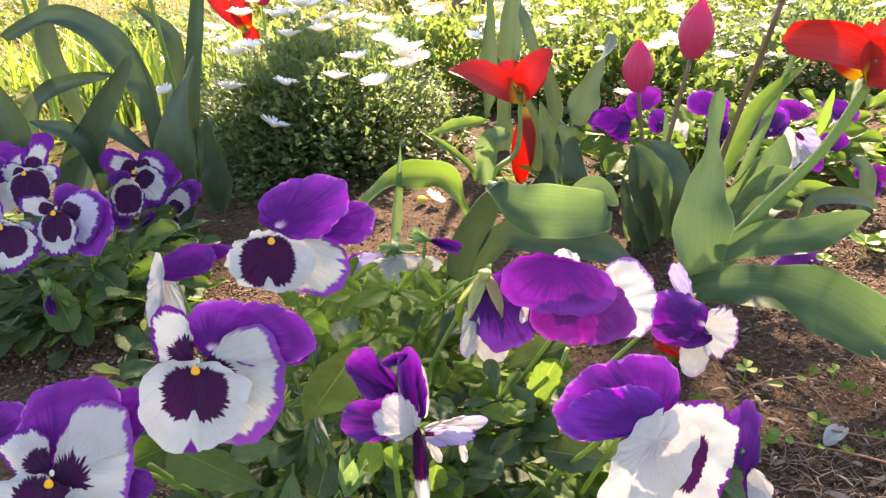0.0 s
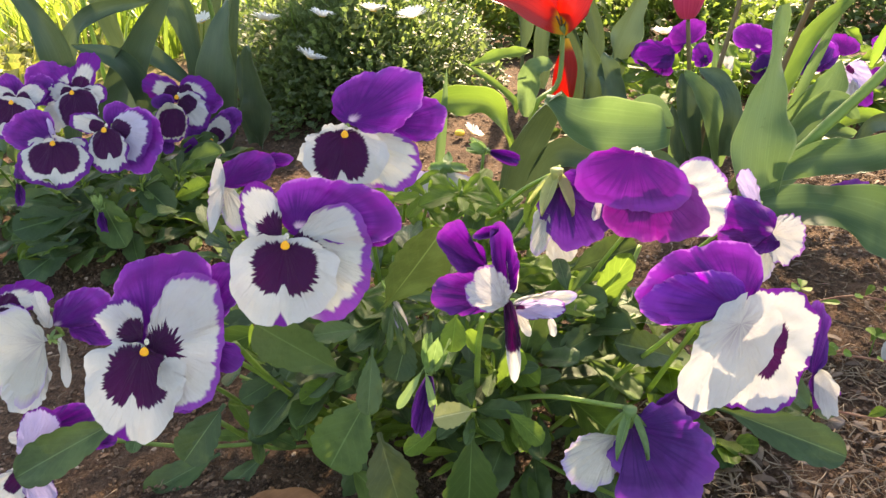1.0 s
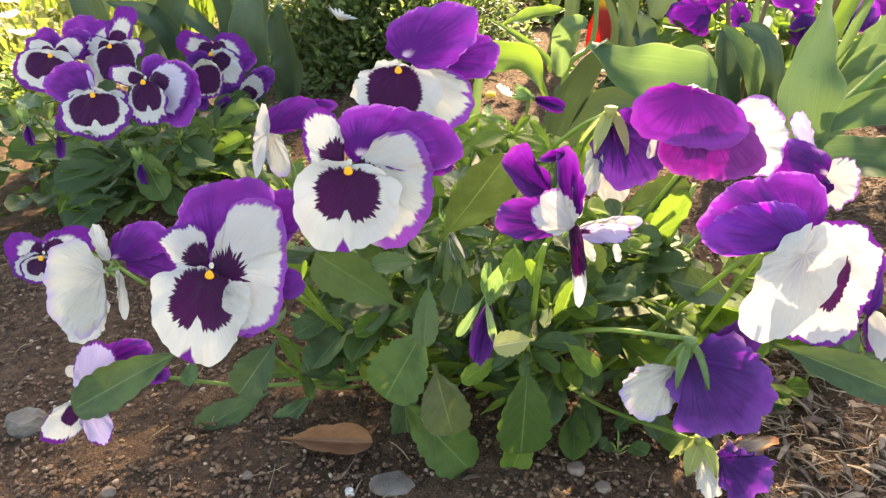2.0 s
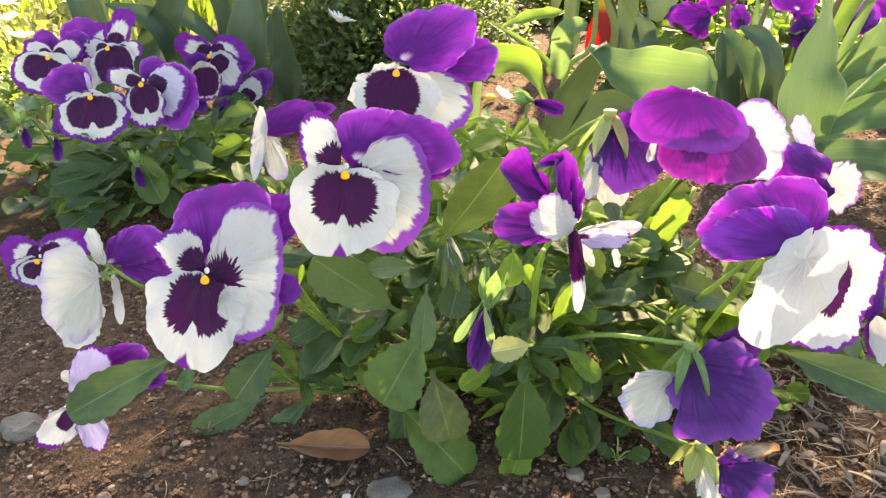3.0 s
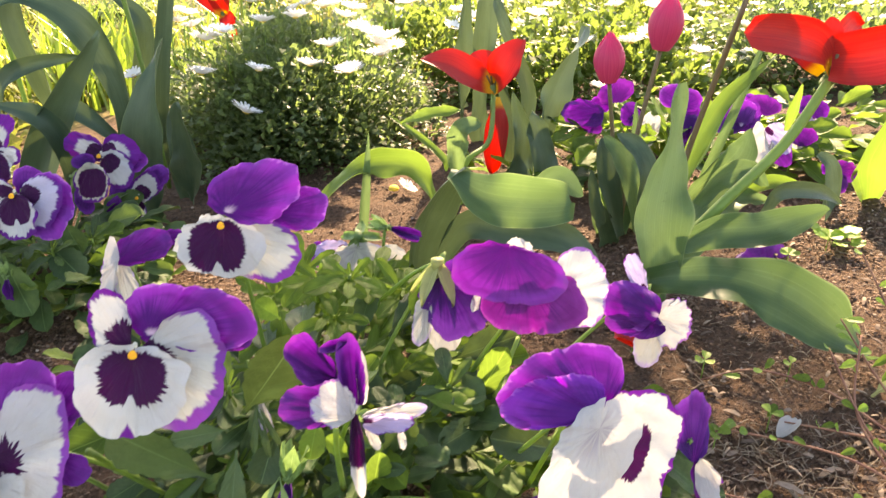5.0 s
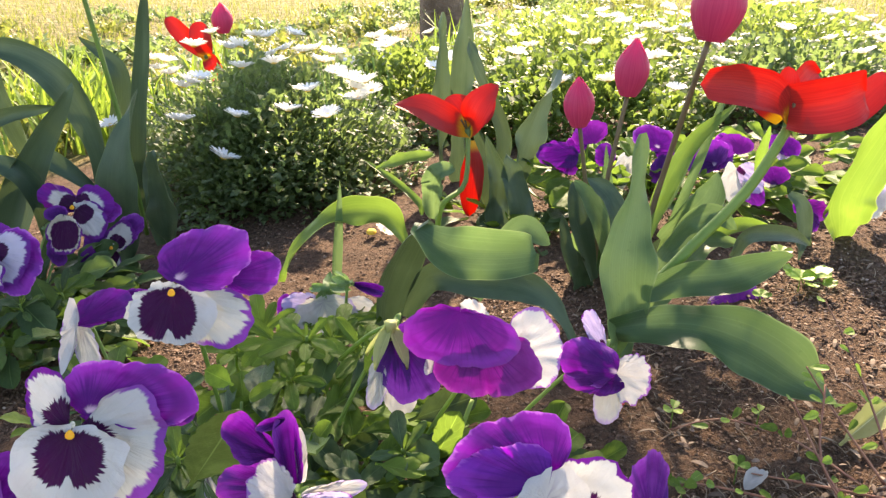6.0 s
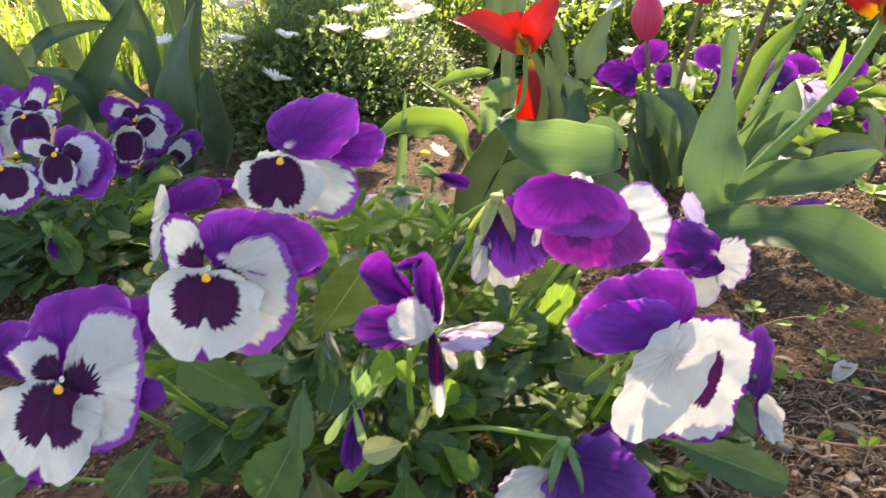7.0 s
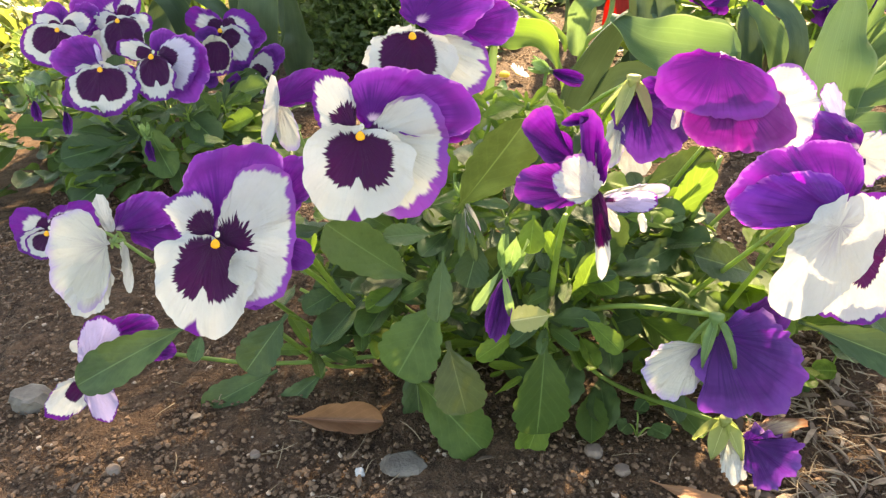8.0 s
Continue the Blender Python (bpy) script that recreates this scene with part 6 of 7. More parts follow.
rng = random.Random(21)
bush = thing("daisy_bush", (-0.16, 1.72, lay(-0.16, 1.72)), "dense dark green bush covered with white daisies", "daisy bush", "daisy bushes")
foliage("foliage", mound(rng, 17000, (-0.15, 1.63, -0.02), (0.35, 0.39, 0.29), 0.40), (0.013, 0.028), BUSH_LEAF, bush, "small toothed dark leaves", rng)
for k in range(40):
    a = rng.uniform(0, math.tau)
    x, y = -0.15 + rng.uniform(0.0, 0.34) * math.cos(a), 1.66 + 0.30 * math.sin(a) * rng.random()
    tube("stem", [(-0.15 + (x + 0.15) * 0.5, 1.66 + (y - 1.66) * 0.5, 0.0), (x, y, 0.14), (x * 1.02, y, 0.24)], 0.002, 0.0012, STEM, bush, sides=5, rings=6)
for spots in (((-0.365, 1.520, 0.265), (-0.355, 1.520, 0.246), (-0.328, 1.520, 0.237), (-0.278, 1.450, 0.231), (-0.292, 1.450, 0.222), (-0.256, 1.450, 0.238), (-0.290, 1.400, 0.168), (-0.185, 1.400, 0.176), (-0.090, 1.400, 0.186), (-0.017, 1.400, 0.175), (-0.057, 1.450, 0.214), (-0.203, 1.340, 0.112), (-0.193, 1.520, 0.248), (-0.237, 1.620, 0.275), (-0.298, 1.740, 0.294), (-0.204, 1.740, 0.288), (-0.173, 1.740, 0.287), (-0.116, 1.740, 0.291), (-0.129, 1.520, 0.257)),
              ((-0.149, 1.620, 0.261), (-0.084, 1.620, 0.267), (-0.034, 1.520, 0.260), (-0.022, 1.620, 0.264), (0.020, 1.450, 0.239), (0.052, 1.450, 0.230), (0.040, 1.450, 0.199), (0.065, 1.450, 0.214), (0.032, 1.450, 0.219), (-0.213, 1.620, 0.277), (-0.058, 1.620, 0.273), (-0.117, 1.620, 0.273), (-0.307, 1.620, 0.278), (-0.338, 1.520, 0.261), (-0.007, 1.520, 0.240), (0.069, 1.740, 0.285), (0.121, 1.740, 0.300), (0.095, 1.620, 0.279))):
    for x, y, z in spots:
        daisy(bush, (x, y - 0.015, z + 0.003), rng.uniform(0.022, 0.030), (rng.uniform(0, 24), rng.uniform(-14, 14)), rng)
for x, y, z in ((-0.13, 1.43, 0.155), (-0.06, 1.45, 0.14), (-0.22, 1.47, 0.225)):
    v, f = dome(0.008, 0.008, 0.007)
    part_of("daisy_bud", mesh_of("daisy_bud", v, f, SEPAL_OLD), bush, "unopened daisy bud", Matrix.Translation(Vector((x, y, z)) - Vector(bush.location)))
ground_daisy = thing("fallen_daisy", (0.086, 1.187, lay(0.086, 1.187)), "fallen white daisy lying on the soil", "daisy")
daisy(ground_daisy, (0.086, 1.187, 0.022), 0.018, (30, 10), rng)
yellow = thing("fallen_daisy", (0.066, 1.2, lay(0.066, 1.2)), "small fallen yellow flower head lying on the soil", "flower")
v, f = dome(0.009, 0.009, 0.006)
part_of("flower_head", mesh_of("flower_head", v, f, DAISY_YELLOW), yellow, "", Matrix.Translation((0, 0, 0.008)))
lone = thing("daisy", (-0.40, 1.30, lay(-0.4, 1.3)), "single white daisy leaning out between tulip leaves", "daisy")
daisy(lone, (-0.365, 1.26, 0.19), 0.021, (15, -12), rng)
tube("stem", [(-0.40, 1.30, -0.03), (-0.39, 1.30, 0.1), (-0.365, 1.262, 0.188)], 0.0015, 0.0012, STEM, lone, sides=5)

edge = thing("daisy_bush", (-0.80, 1.40, lay(-0.80, 1.40)), "small sunlit daisy bush beside the tulip leaves", "daisy bush", "daisy bushes")
foliage("foliage", mound(rng, 900, (-0.80, 1.40, lay(-0.80, 1.40) - 0.02), (0.14, 0.14, 0.11), 0.5), (0.016, 0.032), FIELD_LEAF, edge, "small bright leaves", rng)
for x, y, z in ((-0.745, 1.235, 0.050), (-0.755, 1.275, 0.095), (-0.735, 1.27, 0.075), (-0.79, 1.31, 0.118), (-0.84, 1.30, 0.10), (-0.80, 1.34, 0.14)):
    daisy(edge, (x, y, z), rng.uniform(0.020, 0.026), (rng.uniform(0, 24), rng.uniform(-14, 14)), rng)
    tube("stem", [(-0.80, 1.40, -0.01), (x - 0.01, y + 0.04, z - 0.04), (x, y, z)], 0.0016, 0.0012, STEM, edge, sides=5, rings=6)

for k, (cx, cy, rx, ry, rz, leaves, flowers, mat) in enumerate((
        (0.16, 2.15, 0.35, 0.35, 0.26, 3500, 40, FIELD_LEAF), (0.62, 1.95, 0.42, 0.40, 0.22, 5000, 30, FIELD_LEAF), (1.20, 2.0, 0.40, 0.42, 0.20, 4000, 26, BUSH_LEAF),
        (0.75, 2.65, 0.50, 0.45, 0.26, 3500, 60, FIELD_LEAF), (1.45, 2.75, 0.50, 0.50, 0.26, 3000, 40, FIELD_LEAF), (1.75, 2.1, 0.35, 0.4, 0.22, 2200, 16, FIELD_LEAF),
        (1.0, 3.4, 0.6, 0.5, 0.24, 2500, 34, FIELD_LEAF), (1.9, 3.5, 0.6, 0.5, 0.24, 2000, 30, FIELD_LEAF))):
    b = thing("daisy_bush", (cx, cy, lay(cx, cy)), "low sunlit daisy bush with many white flowers behind the tulips", "daisy bush", "daisy bushes")
    z0 = lay(cx, cy)
    foliage("foliage", mound(rng, leaves, (cx, cy, z0 - 0.03), (rx, ry, rz), 0.65), (0.022, 0.042), mat, b, "small bright leaves", rng)
    for q, d in mound(rng, flowers, (cx, cy, z0 - 0.01), (rx, ry, rz), 0.98):
        daisy(b, q + Vector((0, 0, 0.012)), rng.uniform(0.022, 0.032), (rng.uniform(-5, 28), rng.uniform(-15, 15)), rng)

# ---- grass ----
def blades(name, place, spots, size, width, material, label, category, rng, droop=0.3):
    verts, faces, uvs = [], [], []
    for x, y in spots:
        h, a = rng.uniform(*size), rng.uniform(0, math.tau)
        lean, w = rng.uniform(0.1, droop) * h, rng.uniform(*width) / 2
        dx, dy = math.cos(a), math.sin(a)
        b, z0 = len(verts), lay(x, y) - 0.005
        for s in (0, 0.35, 0.7, 1.0):
            c = Vector((x + dx * lean * s * s, y + dy * lean * s * s, z0 + h * (s - 0.25 * s * s * lean / h)))
            ww = w * (1 - s ** 2) + 0.0004
            verts += [c + Vector((-dy * ww, dx * ww, 0)), c - Vector((-dy * ww, dx * ww, 0))]
            uvs += [(0.1, s), (0.9, s)]
        faces += [(b + 2 * i, b + 2 * i + 1, b + 2 * i + 3, b + 2 * i + 2) for i in range(3)]
    ob = new(name, mesh_of(name, verts, faces, material, uvs))
    return tagged(ob, label, category, kind="stuff")


spots = []
while len(spots) < 20000:
    y = 2.3 + 9 * rng.random() ** 1.7
    x = rng.uniform(-0.75, 0.8) * (y + 0.4)
    if not (x > 0.3 and y < 3.6):
        spots.append((x, y))
for _ in range(6000):
    x, y = rng.uniform(-2.2, -0.75), rng.uniform(1.35, 2.5)
    if y + 1.7 * (-0.55 - x) > 2.45:
        spots.append((x, y))
blades("meadow_grass", None, spots, (0.02, 0.10), (0.005, 0.013), GRASS, "short sunlit yellow-green meadow grass", "grass", rng, 0.9)
for cx, cy, n, r in ((-0.78, 2.2, 90, 0.20), (-1.15, 2.3, 80, 0.2), (-0.50, 2.5, 60, 0.14), (-0.95, 2.45, 110, 0.16), (-1.5, 2.6, 60, 0.2), (0.28, 2.7, 60, 0.14)):
    spots = [(cx + rng.gauss(0, r * 0.5), cy + rng.gauss(0, r * 0.5)) for _ in range(n)]
    blades("grass_tuft", None, spots, (0.16, 0.34), (0.009, 0.016), CLUMP_GRASS, "tuft of long bright green grass blades", "grass tuft", rng, 0.8)

cover = thing("ground_cover", (-0.6, 3.4, 0), "patchy low yellow-green weeds in the sunlit meadow", "ground cover", kind="stuff")
pts = []
for k in range(60):
    y = 2.6 + 4.5 * rng.random() ** 1.4
    x = rng.uniform(-0.75, 0.35) * y
    if k > 45:
        x, y = rng.uniform(-1.8, -1.0), rng.uniform(1.6, 2.6)
    r = rng.uniform(0.12, 0.32)
    pts += mound(rng, 170, (x, y, lay(x, y) - 0.01), (r, r, rng.uniform(0.05, 0.14)), 0.4)
foliage("weed_leaves", pts, (0.03, 0.075), GRASS, cover, "small pale leaves", rng)
pts = []
for k in range(70):
    y = 2.5 + 5.5 * rng.random() ** 1.3
    x = rng.uniform(-0.78, 0.3) * y
    r = rng.uniform(0.10, 0.34)
    pts += mound(rng, 130, (x, y, lay(x, y) - 0.01), (r, r, rng.uniform(0.04, 0.12)), 0.4)
foliage("weed_leaves", pts, (0.03, 0.08), BUSH_LEAF, cover, "small darker green leaves", rng)

# ---- tree ----
tree = thing("tree", (0.34, 3.7, lay(0.34, 3.7)), "brown-barked tree trunk standing in the grass", "tree")
tube("trunk", [(0.34, 3.7, -0.1), (0.33, 3.7, 0.8), (0.36, 3.75, 2.6), (0.3, 3.8, 5.4)], 0.12, 0.05, BARK, tree, sides=14, rings=18)
# everything above the trunk is out of view, added to dapple the bed
tips = []
for k in range(13):
    a, z0, far = k * 2.4, 3.4 + 0.13 * k, 1.2 + 0.8 * ((k * 7) % 5) / 4
    e = Vector((0.34 + math.cos(a) * far, 3.75 + math.sin(a) * far, z0 + 1.0))
    tube("limb", [(0.34, 3.75, z0), (0.34 + math.cos(a) * 0.6, 3.75 + math.sin(a) * 0.6, z0 + 0.6), e], 0.05, 0.010, BARK, tree, sides=8)
    tips.append(e)
pts = []
for k, e in enumerate(tips):
    wide = 0.24 if k == 0 else 0.40
    for _ in range(110):
        d = Vector((rng.gauss(0, wide), rng.gauss(0, wide), rng.gauss(0, 0.6 * wide)))
        pts.append((e + d, d.normalized()))
# added low limb: its leaves are placed to shade the soil in front
e = Vector((0.57, 4.17, 2.9))
tube("limb", [(0.34, 3.75, 2.0), (0.45, 3.92, 2.5), e], 0.05, 0.010, BARK, tree, sides=8)
for _ in range(1000):
    d = Vector((rng.gauss(-0.11, 0.24), rng.gauss(0, 0.21), rng.gauss(0, 0.10)))
    pts.append((e + d, d.normalized()))
# another added limb, aimed to shade the soil right of the middle
far = Vector((1.31, 4.43, 2.9))
tube("limb", [(0.34, 3.75, 2.2), (0.80, 4.05, 2.7), far], 0.045, 0.010, BARK, tree, sides=8)
for _ in range(80):
    d = Vector((rng.gauss(-0.02, 0.08), rng.gauss(0, 0.10), rng.gauss(0, 0.06)))
    pts.append((far + d, d.normalized()))
foliage("crown", pts, (0.07, 0.14), TREE_LEAF, tree, "loose green crown out of view, placed to shade the bed", rng)

# ---- on the soil ----
def clods(name, count, place, size, label, category, material, rng, flat=0.7):
    ico = [(0, 0, 1), (0.894, 0, 0.447), (0.276, 0.851, 0.447), (-0.724, 0.526, 0.447), (-0.724, -0.526, 0.447), (0.276, -0.851, 0.447),
           (0.724, 0.526, -0.447), (-0.276, 0.851, -0.447), (-0.894, 0, -0.447), (-0.276, -0.851, -0.447), (0.724, -0.526, -0.447), (0, 0, -1)]
    tri = [(0, 1, 2), (0, 2, 3), (0, 3, 4), (0, 4, 5), (0, 5, 1), (1, 6, 2), (2, 7, 3), (3, 8, 4), (4, 9, 5), (5, 10, 1),
           (6, 7, 2), (7, 8, 3), (8, 9, 4), (9, 10, 5), (10, 6, 1), (11, 7, 6), (11, 8, 7), (11, 9, 8), (11, 10, 9), (11, 6, 10)]
    verts, faces = [], []
    for _ in range(count):
        x, y = place(rng)
        r = size[0] + (size[1] - size[0]) * rng.random() ** 3.0
        z, b = lay(x, y) + r * 0.3, len(verts)
        sx, sy, sz, a = rng.uniform(0.7, 1.3), rng.uniform(0.7, 1.3), rng.uniform(0.5, 1) * flat / 0.7 * 0.8, rng.uniform(0, 6.28)
        for p in ico:
            k = rng.uniform(0.62, 1.25) * r
            px, py = p[0] * sx * k, p[1] * sy * k
            verts.append((x + px * math.cos(a) - py * math.sin(a), y + px * math.sin(a) + py * math.cos(a), z + p[2] * sz * k))
        faces += [tuple(b + i for i in t) for t in tri]
    ob = new(name, mesh_of(name, verts, faces, material, smooth=False))
    return tagged(ob, label, category, kind="stuff")


def near_soil(rng):
    return (rng.uniform(-0.55, 0.75), 0.24 + 0.75 * rng.random() ** 1.4)


def back_soil(rng):
    y = rng.uniform(0.7, 1.5)
    return (rng.uniform(-0.6, 0.9) * y, y)


clods("soil_crumbs", 70000, near_soil, (0.0005, 0.0026), "loose brown soil crumbs and pale grit on the bed", "soil", CLOD, rng)
clods("soil_crumbs", 30000, back_soil, (0.0008, 0.0034), "loose brown soil crumbs under the tulips", "soil", CLOD, rng)


def litter(name, count, place, rng):
    verts, faces, uvs = [], [], []
    for _ in range(count):
        x, y = place(rng)
        le, a, r = rng.uniform(0.004, 0.026), rng.uniform(0, 6.28), rng.uniform(0.0002, 0.0006)
        z = lay(x, y) + 0.002
        d = Vector((math.cos(a), math.sin(a), 0)) * le
        v, f, uv = tube_data([(x, y, z), Vector((x, y, z + rng.uniform(0.001, 0.004))) + d * 0.5 + Vector((-d.y, d.x, 0)) * rng.uniform(-0.12, 0.12), Vector((x, y, z + rng.uniform(0, 0.006))) + d], r, r * 0.6, 4, 4, len(verts))
        verts += v
        faces += f
        uvs += uv
    ob = new(name, mesh_of(name, verts, faces, STRAW, uvs))
    return tagged(ob, "dry straw and twig bits scattered on the soil", "plant litter", kind="stuff")


litter("plant_litter", 1500, lambda r: (0.17 + 0.36 * r.random(), 0.27 + 0.24 * r.random()), rng)
litter("plant_litter", 420, near_soil, rng)
litter("plant_litter", 500, lambda r: (0.32 + 0.45 * r.random(), 0.48 + 0.40 * r.random()), rng)


def chips(name, count, place, size, rng):
    """Flat splinters of bark and dry leaf, each bent once across its middle."""
    verts, faces, uvs = [], [], []
    for _ in range(count):
        x, y = place(rng)
        le, w, a = rng.uniform(*size), rng.uniform(0.0007, 0.0024), rng.uniform(0, math.tau)
        d, n, b = Vector((math.cos(a), math.sin(a), rng.uniform(-0.25, 0.25))), Vector((-math.sin(a), math.cos(a), rng.uniform(-0.4, 0.4))), len(verts)
        c = Vector((x, y, lay(x, y) + rng.uniform(0.002, 0.006)))
        for s, ww, h in ((-0.5, 0.5, 0.0), (-0.1, 1.0, 0.10), (0.3, 0.8, 0.06), (0.5, 0.25, -0.03)):
            p = c + d * (s * le) + Vector((0, 0, h * le))
            for side, deep in ((-1, 0), (1, 0), (1, -0.0008), (-1, -0.0008)):
                verts.append(p + n * (side * w * ww) + Vector((0, 0, deep)))
                uvs.append((0.5 + 0.5 * side, s + 0.5))
        for k in range(3):
            for q in range(4):
                faces.append((b + 4 * k + q, b + 4 * k + (q + 1) % 4, b + 4 * k + 4 + (q + 1) % 4, b + 4 * k + 4 + q))
        faces += [(b + 3, b + 2, b + 1, b), (b + 12, b + 13, b + 14, b + 15)]
    ob = new(name, mesh_of(name, verts, faces, CHIP, uvs, smooth=False))
    return tagged(ob, "splinters of bark and dry leaf scattered on the soil", "bark chips", kind="stuff")


chips("bark_chips", 420, lambda r: (0.17 + 0.36 * r.random(), 0.27 + 0.24 * r.random()), (0.006, 0.022), rng)
chips("bark_chips", 120, near_soil, (0.004, 0.014), rng)
chips("bark_chips", 200, lambda r: (0.32 + 0.45 * r.random(), 0.48 + 0.45 * r.random()), (0.005, 0.018), rng)


def stone(place, size, label, material=STONE, seed=0, name="stone"):
    bm = bmesh.new()
    bmesh.ops.create_icosphere(bm, subdivisions=3, radius=1.0)
    for q in bm.verts:
        n1 = noise.noise(q.co * 1.1 + Vector((seed * 3.1, 0, 0)))
        n2 = noise.noise(q.co * 3.0 + Vector((0, seed, 0)))
        q.co *= 1 + 0.34 * n1 + 0.12 * n2
        q.co.z = max(-0.5, min(0.62, q.co.z))
        q.co.x, q.co.y, q.co.z = q.co.x * size[0], q.co.y * size[1], q.co.z * size[2]
    me = bpy.data.meshes.new(name)
    bm.to_mesh(me)
    bm.free()
    me.materials.append(material)
    ob = new(name, me)
    ob.location = (place[0], place[1], lay(place[0], place[1]) + size[2] * 0.25)
    return tagged(ob, label, "stone")


stone((-0.332, 0.425), (0.0155, 0.012, 0.011), "light grey angular stone half sunk in soil", seed=2)
stone((-0.038, 0.345), (0.014, 0.011, 0.006), "flat grey stone half sunk in soil", seed=5)
PALE = plain("white_pebble", (0.42, 0.42, 0.42), (0.5, 0.5, 0.5), 200, 0.6)
stone((-0.066, 0.341), (0.0032, 0.0032, 0.0032), "tiny round white pebble on the soil", PALE, 1, "pebble")
for k, (x, y, s) in enumerate(((0.085, 0.352, 0.006), (0.10, 0.335, 0.005), (0.29, 0.40, 0.005), (0.24, 0.30, 0.006), (-0.14, 0.36, 0.004), (-0.235, 0.35, 0.005), (0.33, 0.44, 0.008), (0.36, 0.40, 0.006))):
    stone((x, y), (s, s * 0.9, s * 0.8), "small reddish-grey pebble on the soil", plain("pebble", (0.12, 0.085, 0.065), (0.2, 0.155, 0.125), 90, 0.8) if k == 0 else bpy.data.materials["pebble"], k + 7, "pebble")

dry = thing("dead_leaf", (-0.09, 0.385, lay(-0.09, 0.385)), "curled dry brown leaf lying on the soil", "dead leaf")
leaf(dry, (-0.123, 0.388, 0.001), (-0.055, 0.382, 0.004), 0.022, LEAF_DEAD, (0, -0.8, 1), 0.10, 1, "", 0.7)
pale_leaf = thing("dead_leaf", (0.531, 0.561, lay(0.531, 0.561)), "pale yellow withered leaf lying among weeds", "dead leaf")
leaf(pale_leaf, (0.505, 0.545, 0.052), (0.565, 0.575, 0.072), 0.026, LEAF_PALEST, (0, -0.7, 1), 0.05, 1, "", 0.3)
dry2 = thing("dead_leaf", (0.15, 0.30, lay(0.15, 0.30)), "narrow dry grey-brown leaf on the soil", "dead leaf")
leaf(dry2, (0.115, 0.325, 0.014), (0.16, 0.298, 0.017), 0.012, LEAF_DEAD, (0, -0.3, 1), 0.02, 1, "", 0.2)

# ---- weeds ----
def seedling(x, y, pairs, size, label, mat=WEED, h=0.012):
    w = thing("seedling", (x, y, lay(x, y)), label, "seedling", "seedlings")
    z = lay(x, y)
    tube("stem", [(x, y, z - 0.002), (x, y, z + h)], 0.0008, 0.0006, STEM, w, sides=5, rings=4)
    for k in range(pairs):
        a = k * 2.4 + x * 30
        out = Vector((math.cos(a), math.sin(a), 0.25))
        leaf(w, (x, y, z + h), Vector((x, y, z + h)) + out * size, size * 0.8, mat, (0, -0.4, 1), -0.05, 1)


def round_leaved(x, y, leaves, label, mat=LEAF):
    """A seedling of round, notched leaves on thin stalks. leaves: its tip's offset from the root, and its size."""
    w = thing("seedling", (x, y, lay(x, y)), label, "seedling", "seedlings")
    z = lay(x, y)
    for dx, dy, h, size in leaves:
        c = Vector((x + dx, y + dy, z + h))
        tube("stem", [(x, y, z - 0.002), (x + dx * 0.6, y + dy * 0.6, z + h * 0.8), c - Vector((0, 0, 0.001))], 0.0008, 0.0006, STEM, w, sides=5, rings=5)
        SEED[0] += 1
        v, f, uv, _ = oval(1.0, SEED[0], (0, size * 0.42), (size * 0.52, size * 0.50), 90, (0, 0), 0.0, 0.04, 0.10, -0.05, 2.2, 0.0, ((-90, -0.30, 16),), 33, 8)
        px, py, pz = basis((dx + 0.002, dy - 0.006, 0.001), (0.1, -0.5, 1))
        part_of("leaf", mesh_of("leaf", v, f, mat, uv), w, "", Matrix.Translation(c - Vector(w.location)) @ Matrix((px, py, pz)).transposed().to_4x4())


round_leaved(0.116, 0.366, ((-0.008, -0.002, 0.012, 0.012), (0.007, -0.003, 0.010, 0.014), (0.0, 0.008, 0.014, 0.010)), "round-leaved green seedling in bare soil")
round_leaved(0.266, 0.425, ((-0.002, -0.004, 0.022, 0.021),), "single round-leaved seedling beside the pansies")
round_leaved(0.308, 0.440, ((-0.006, 0.002, 0.012, 0.016), (0.007, 0.003, 0.012, 0.015)), "round-leaved green seedling among dry straw")
round_leaved(0.236, 0.405, ((-0.004, -0.004, 0.016, 0.016), (0.008, 0.004, 0.014, 0.015)), "two-leaved green seedling beside the pansies", LEAF_PALE)
round_leaved(0.142, 0.400, ((-0.006, 0, 0.018, 0.016), (0.006, 0.004, 0.014, 0.014)), "small leafy green seedling beside the pansies")
round_leaved(0.652, 0.875, ((-0.016, 0.0, 0.022, 0.024), (0.004, -0.006, 0.028, 0.026), (0.014, 0.004, 0.016, 0.022), (-0.004, -0.012, 0.010, 0.020), (0.020, -0.008, 0.008, 0.018)), "round-leaved yellow-green weed glowing in sunlit soil", WEED)
seedling(0.635, 0.86, 7, 0.019, "small bright yellow-green weed in sunlit soil", WEED, 0.02)
seedling(0.575, 0.84, 5, 0.013, "small bright yellow-green weed in sunlit soil", WEED, 0.012)
seedling(0.66, 0.96, 5, 0.016, "small bright green weed in sunlit soil", WEED, 0.012)
seedling(0.40, 0.52, 2, 0.010, "small green weed in the soil", WEED, 0.02)
seedling(0.345, 0.50, 3, 0.012, "small green weed in the soil", LEAF_PALE, 0.02)

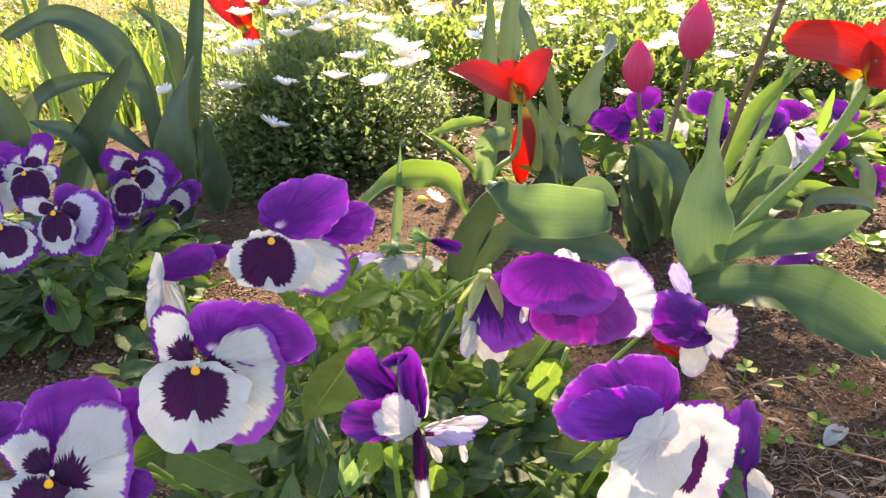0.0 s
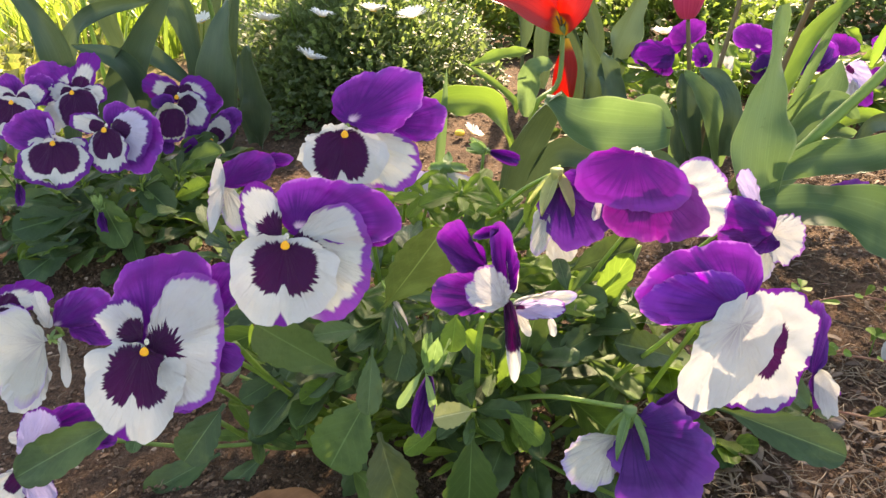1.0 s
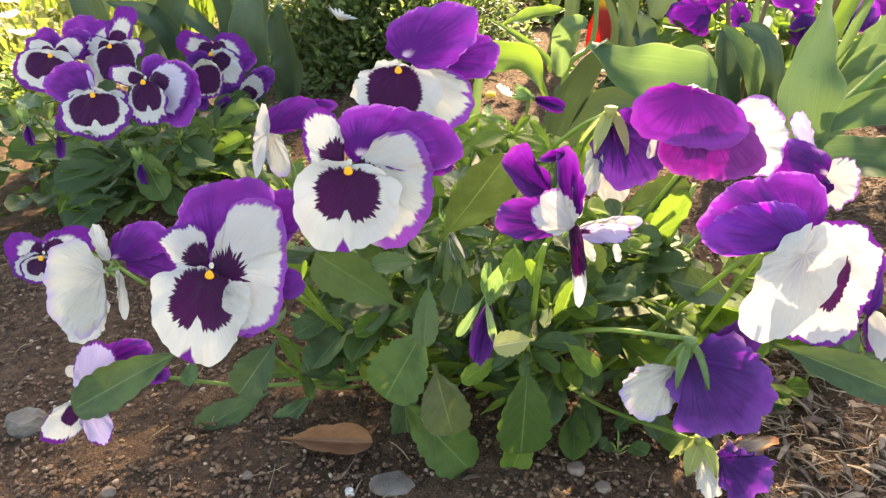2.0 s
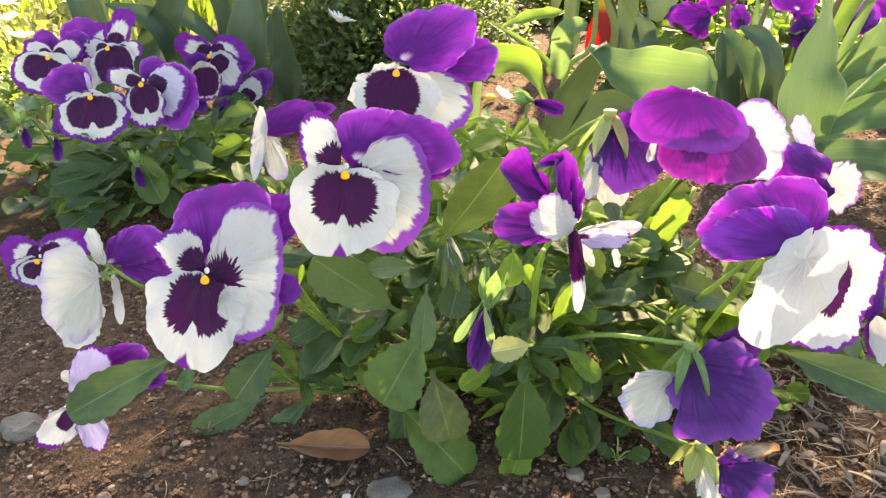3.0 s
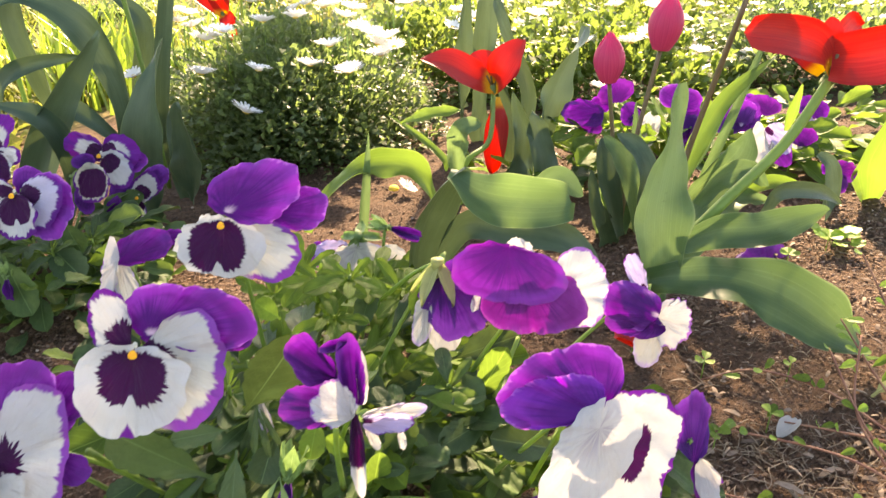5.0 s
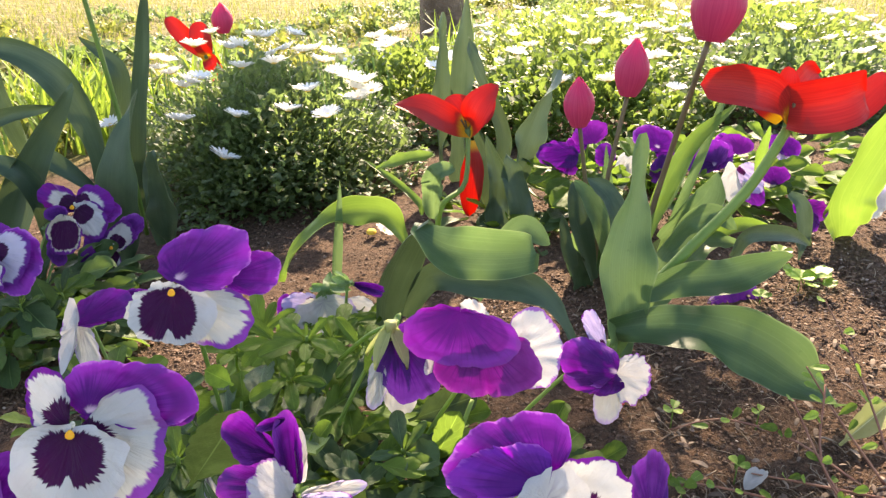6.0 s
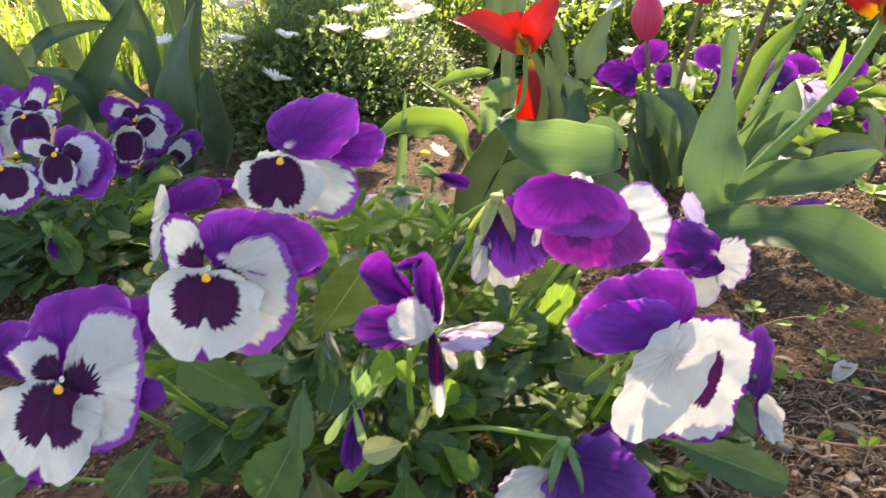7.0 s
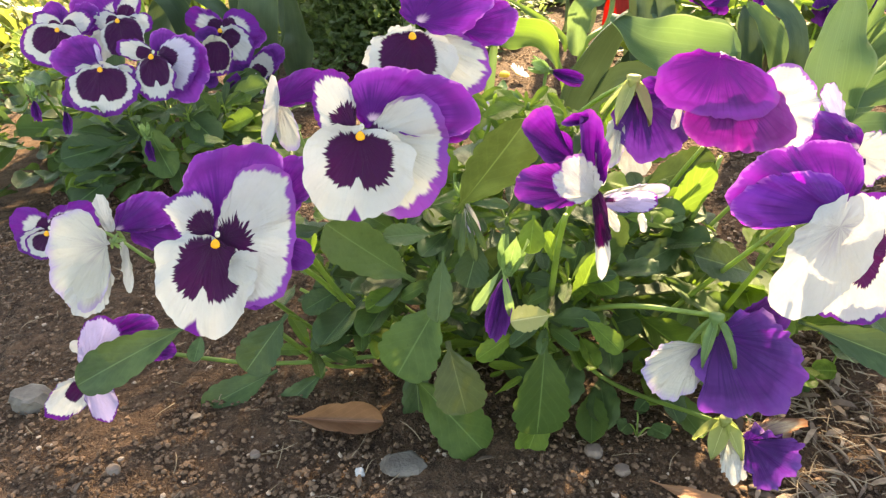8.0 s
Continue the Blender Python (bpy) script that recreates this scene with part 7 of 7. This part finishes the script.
weed = thing("chickweed", (0.44, 0.46, lay(0.44, 0.46)), "straggly green weed with thin reddish stems on the soil", "weed")
for pts in ([(0.47, 0.42, 0.05), (0.43, 0.455, 0.06), (0.39, 0.50, 0.045), (0.34, 0.53, 0.035)], [(0.47, 0.42, 0.05), (0.45, 0.47, 0.075), (0.435, 0.52, 0.12)],
            [(0.46, 0.43, 0.045), (0.38, 0.42, 0.045), (0.32, 0.45, 0.035)], [(0.47, 0.44, 0.04), (0.46, 0.50, 0.07), (0.475, 0.54, 0.12)], [(0.47, 0.44, 0.04), (0.52, 0.47, 0.07), (0.54, 0.50, 0.10)]):
    tube("stem", pts, 0.0013, 0.0009, TWIG, weed, sides=5)
    line = spline(pts, 9)
    for k in range(2, 9):
        for sgn in (-1, 1):
            if rng.random() < 0.45:
                out = Vector((sgn * rng.uniform(0.5, 1), rng.uniform(-0.6, 0.6), rng.uniform(0.1, 0.9))).normalized()
                leaf(weed, line[k], line[k] + out * rng.uniform(0.008, 0.017), rng.uniform(0.005, 0.009), WEED if rng.random() < 0.6 else LEAF_PALE, (0, -0.5, 1), -0.05, 1)
for pts in ([(0.50, 0.50, 0.045), (0.46, 0.545, 0.060), (0.41, 0.575, 0.062), (0.365, 0.585, 0.045)], [(0.53, 0.50, 0.045), (0.53, 0.545, 0.085), (0.52, 0.585, 0.130), (0.505, 0.61, 0.165)],
            [(0.52, 0.50, 0.045), (0.50, 0.55, 0.080), (0.485, 0.585, 0.110)], [(0.54, 0.50, 0.045), (0.57, 0.54, 0.070), (0.60, 0.56, 0.110)], [(0.52, 0.48, 0.045), (0.45, 0.50, 0.050), (0.40, 0.525, 0.045)]):
    tube("stem", pts, 0.0013, 0.0008, TWIG, weed, sides=5)
    line = spline(pts, 9)
    for k in range(2, 9):
        for sgn in (-1, 1):
            if rng.random() < 0.42:
                out = Vector((sgn * rng.uniform(0.5, 1), rng.uniform(-0.6, 0.6), rng.uniform(0.1, 0.9))).normalized()
                leaf(weed, line[k], line[k] + out * rng.uniform(0.008, 0.020), rng.uniform(0.005, 0.010), WEED if rng.random() < 0.6 else LEAF_PALE, (0, -0.5, 1), -0.05, 1)
for x, y, n, size in ((0.375, 0.605, 3, 0.012), (0.452, 0.590, 2, 0.009)):
    seedling(x, y, n, size, "small leafy green weed on the dark soil", LEAF_PALE if size > 0.015 else WEED, 0.02)
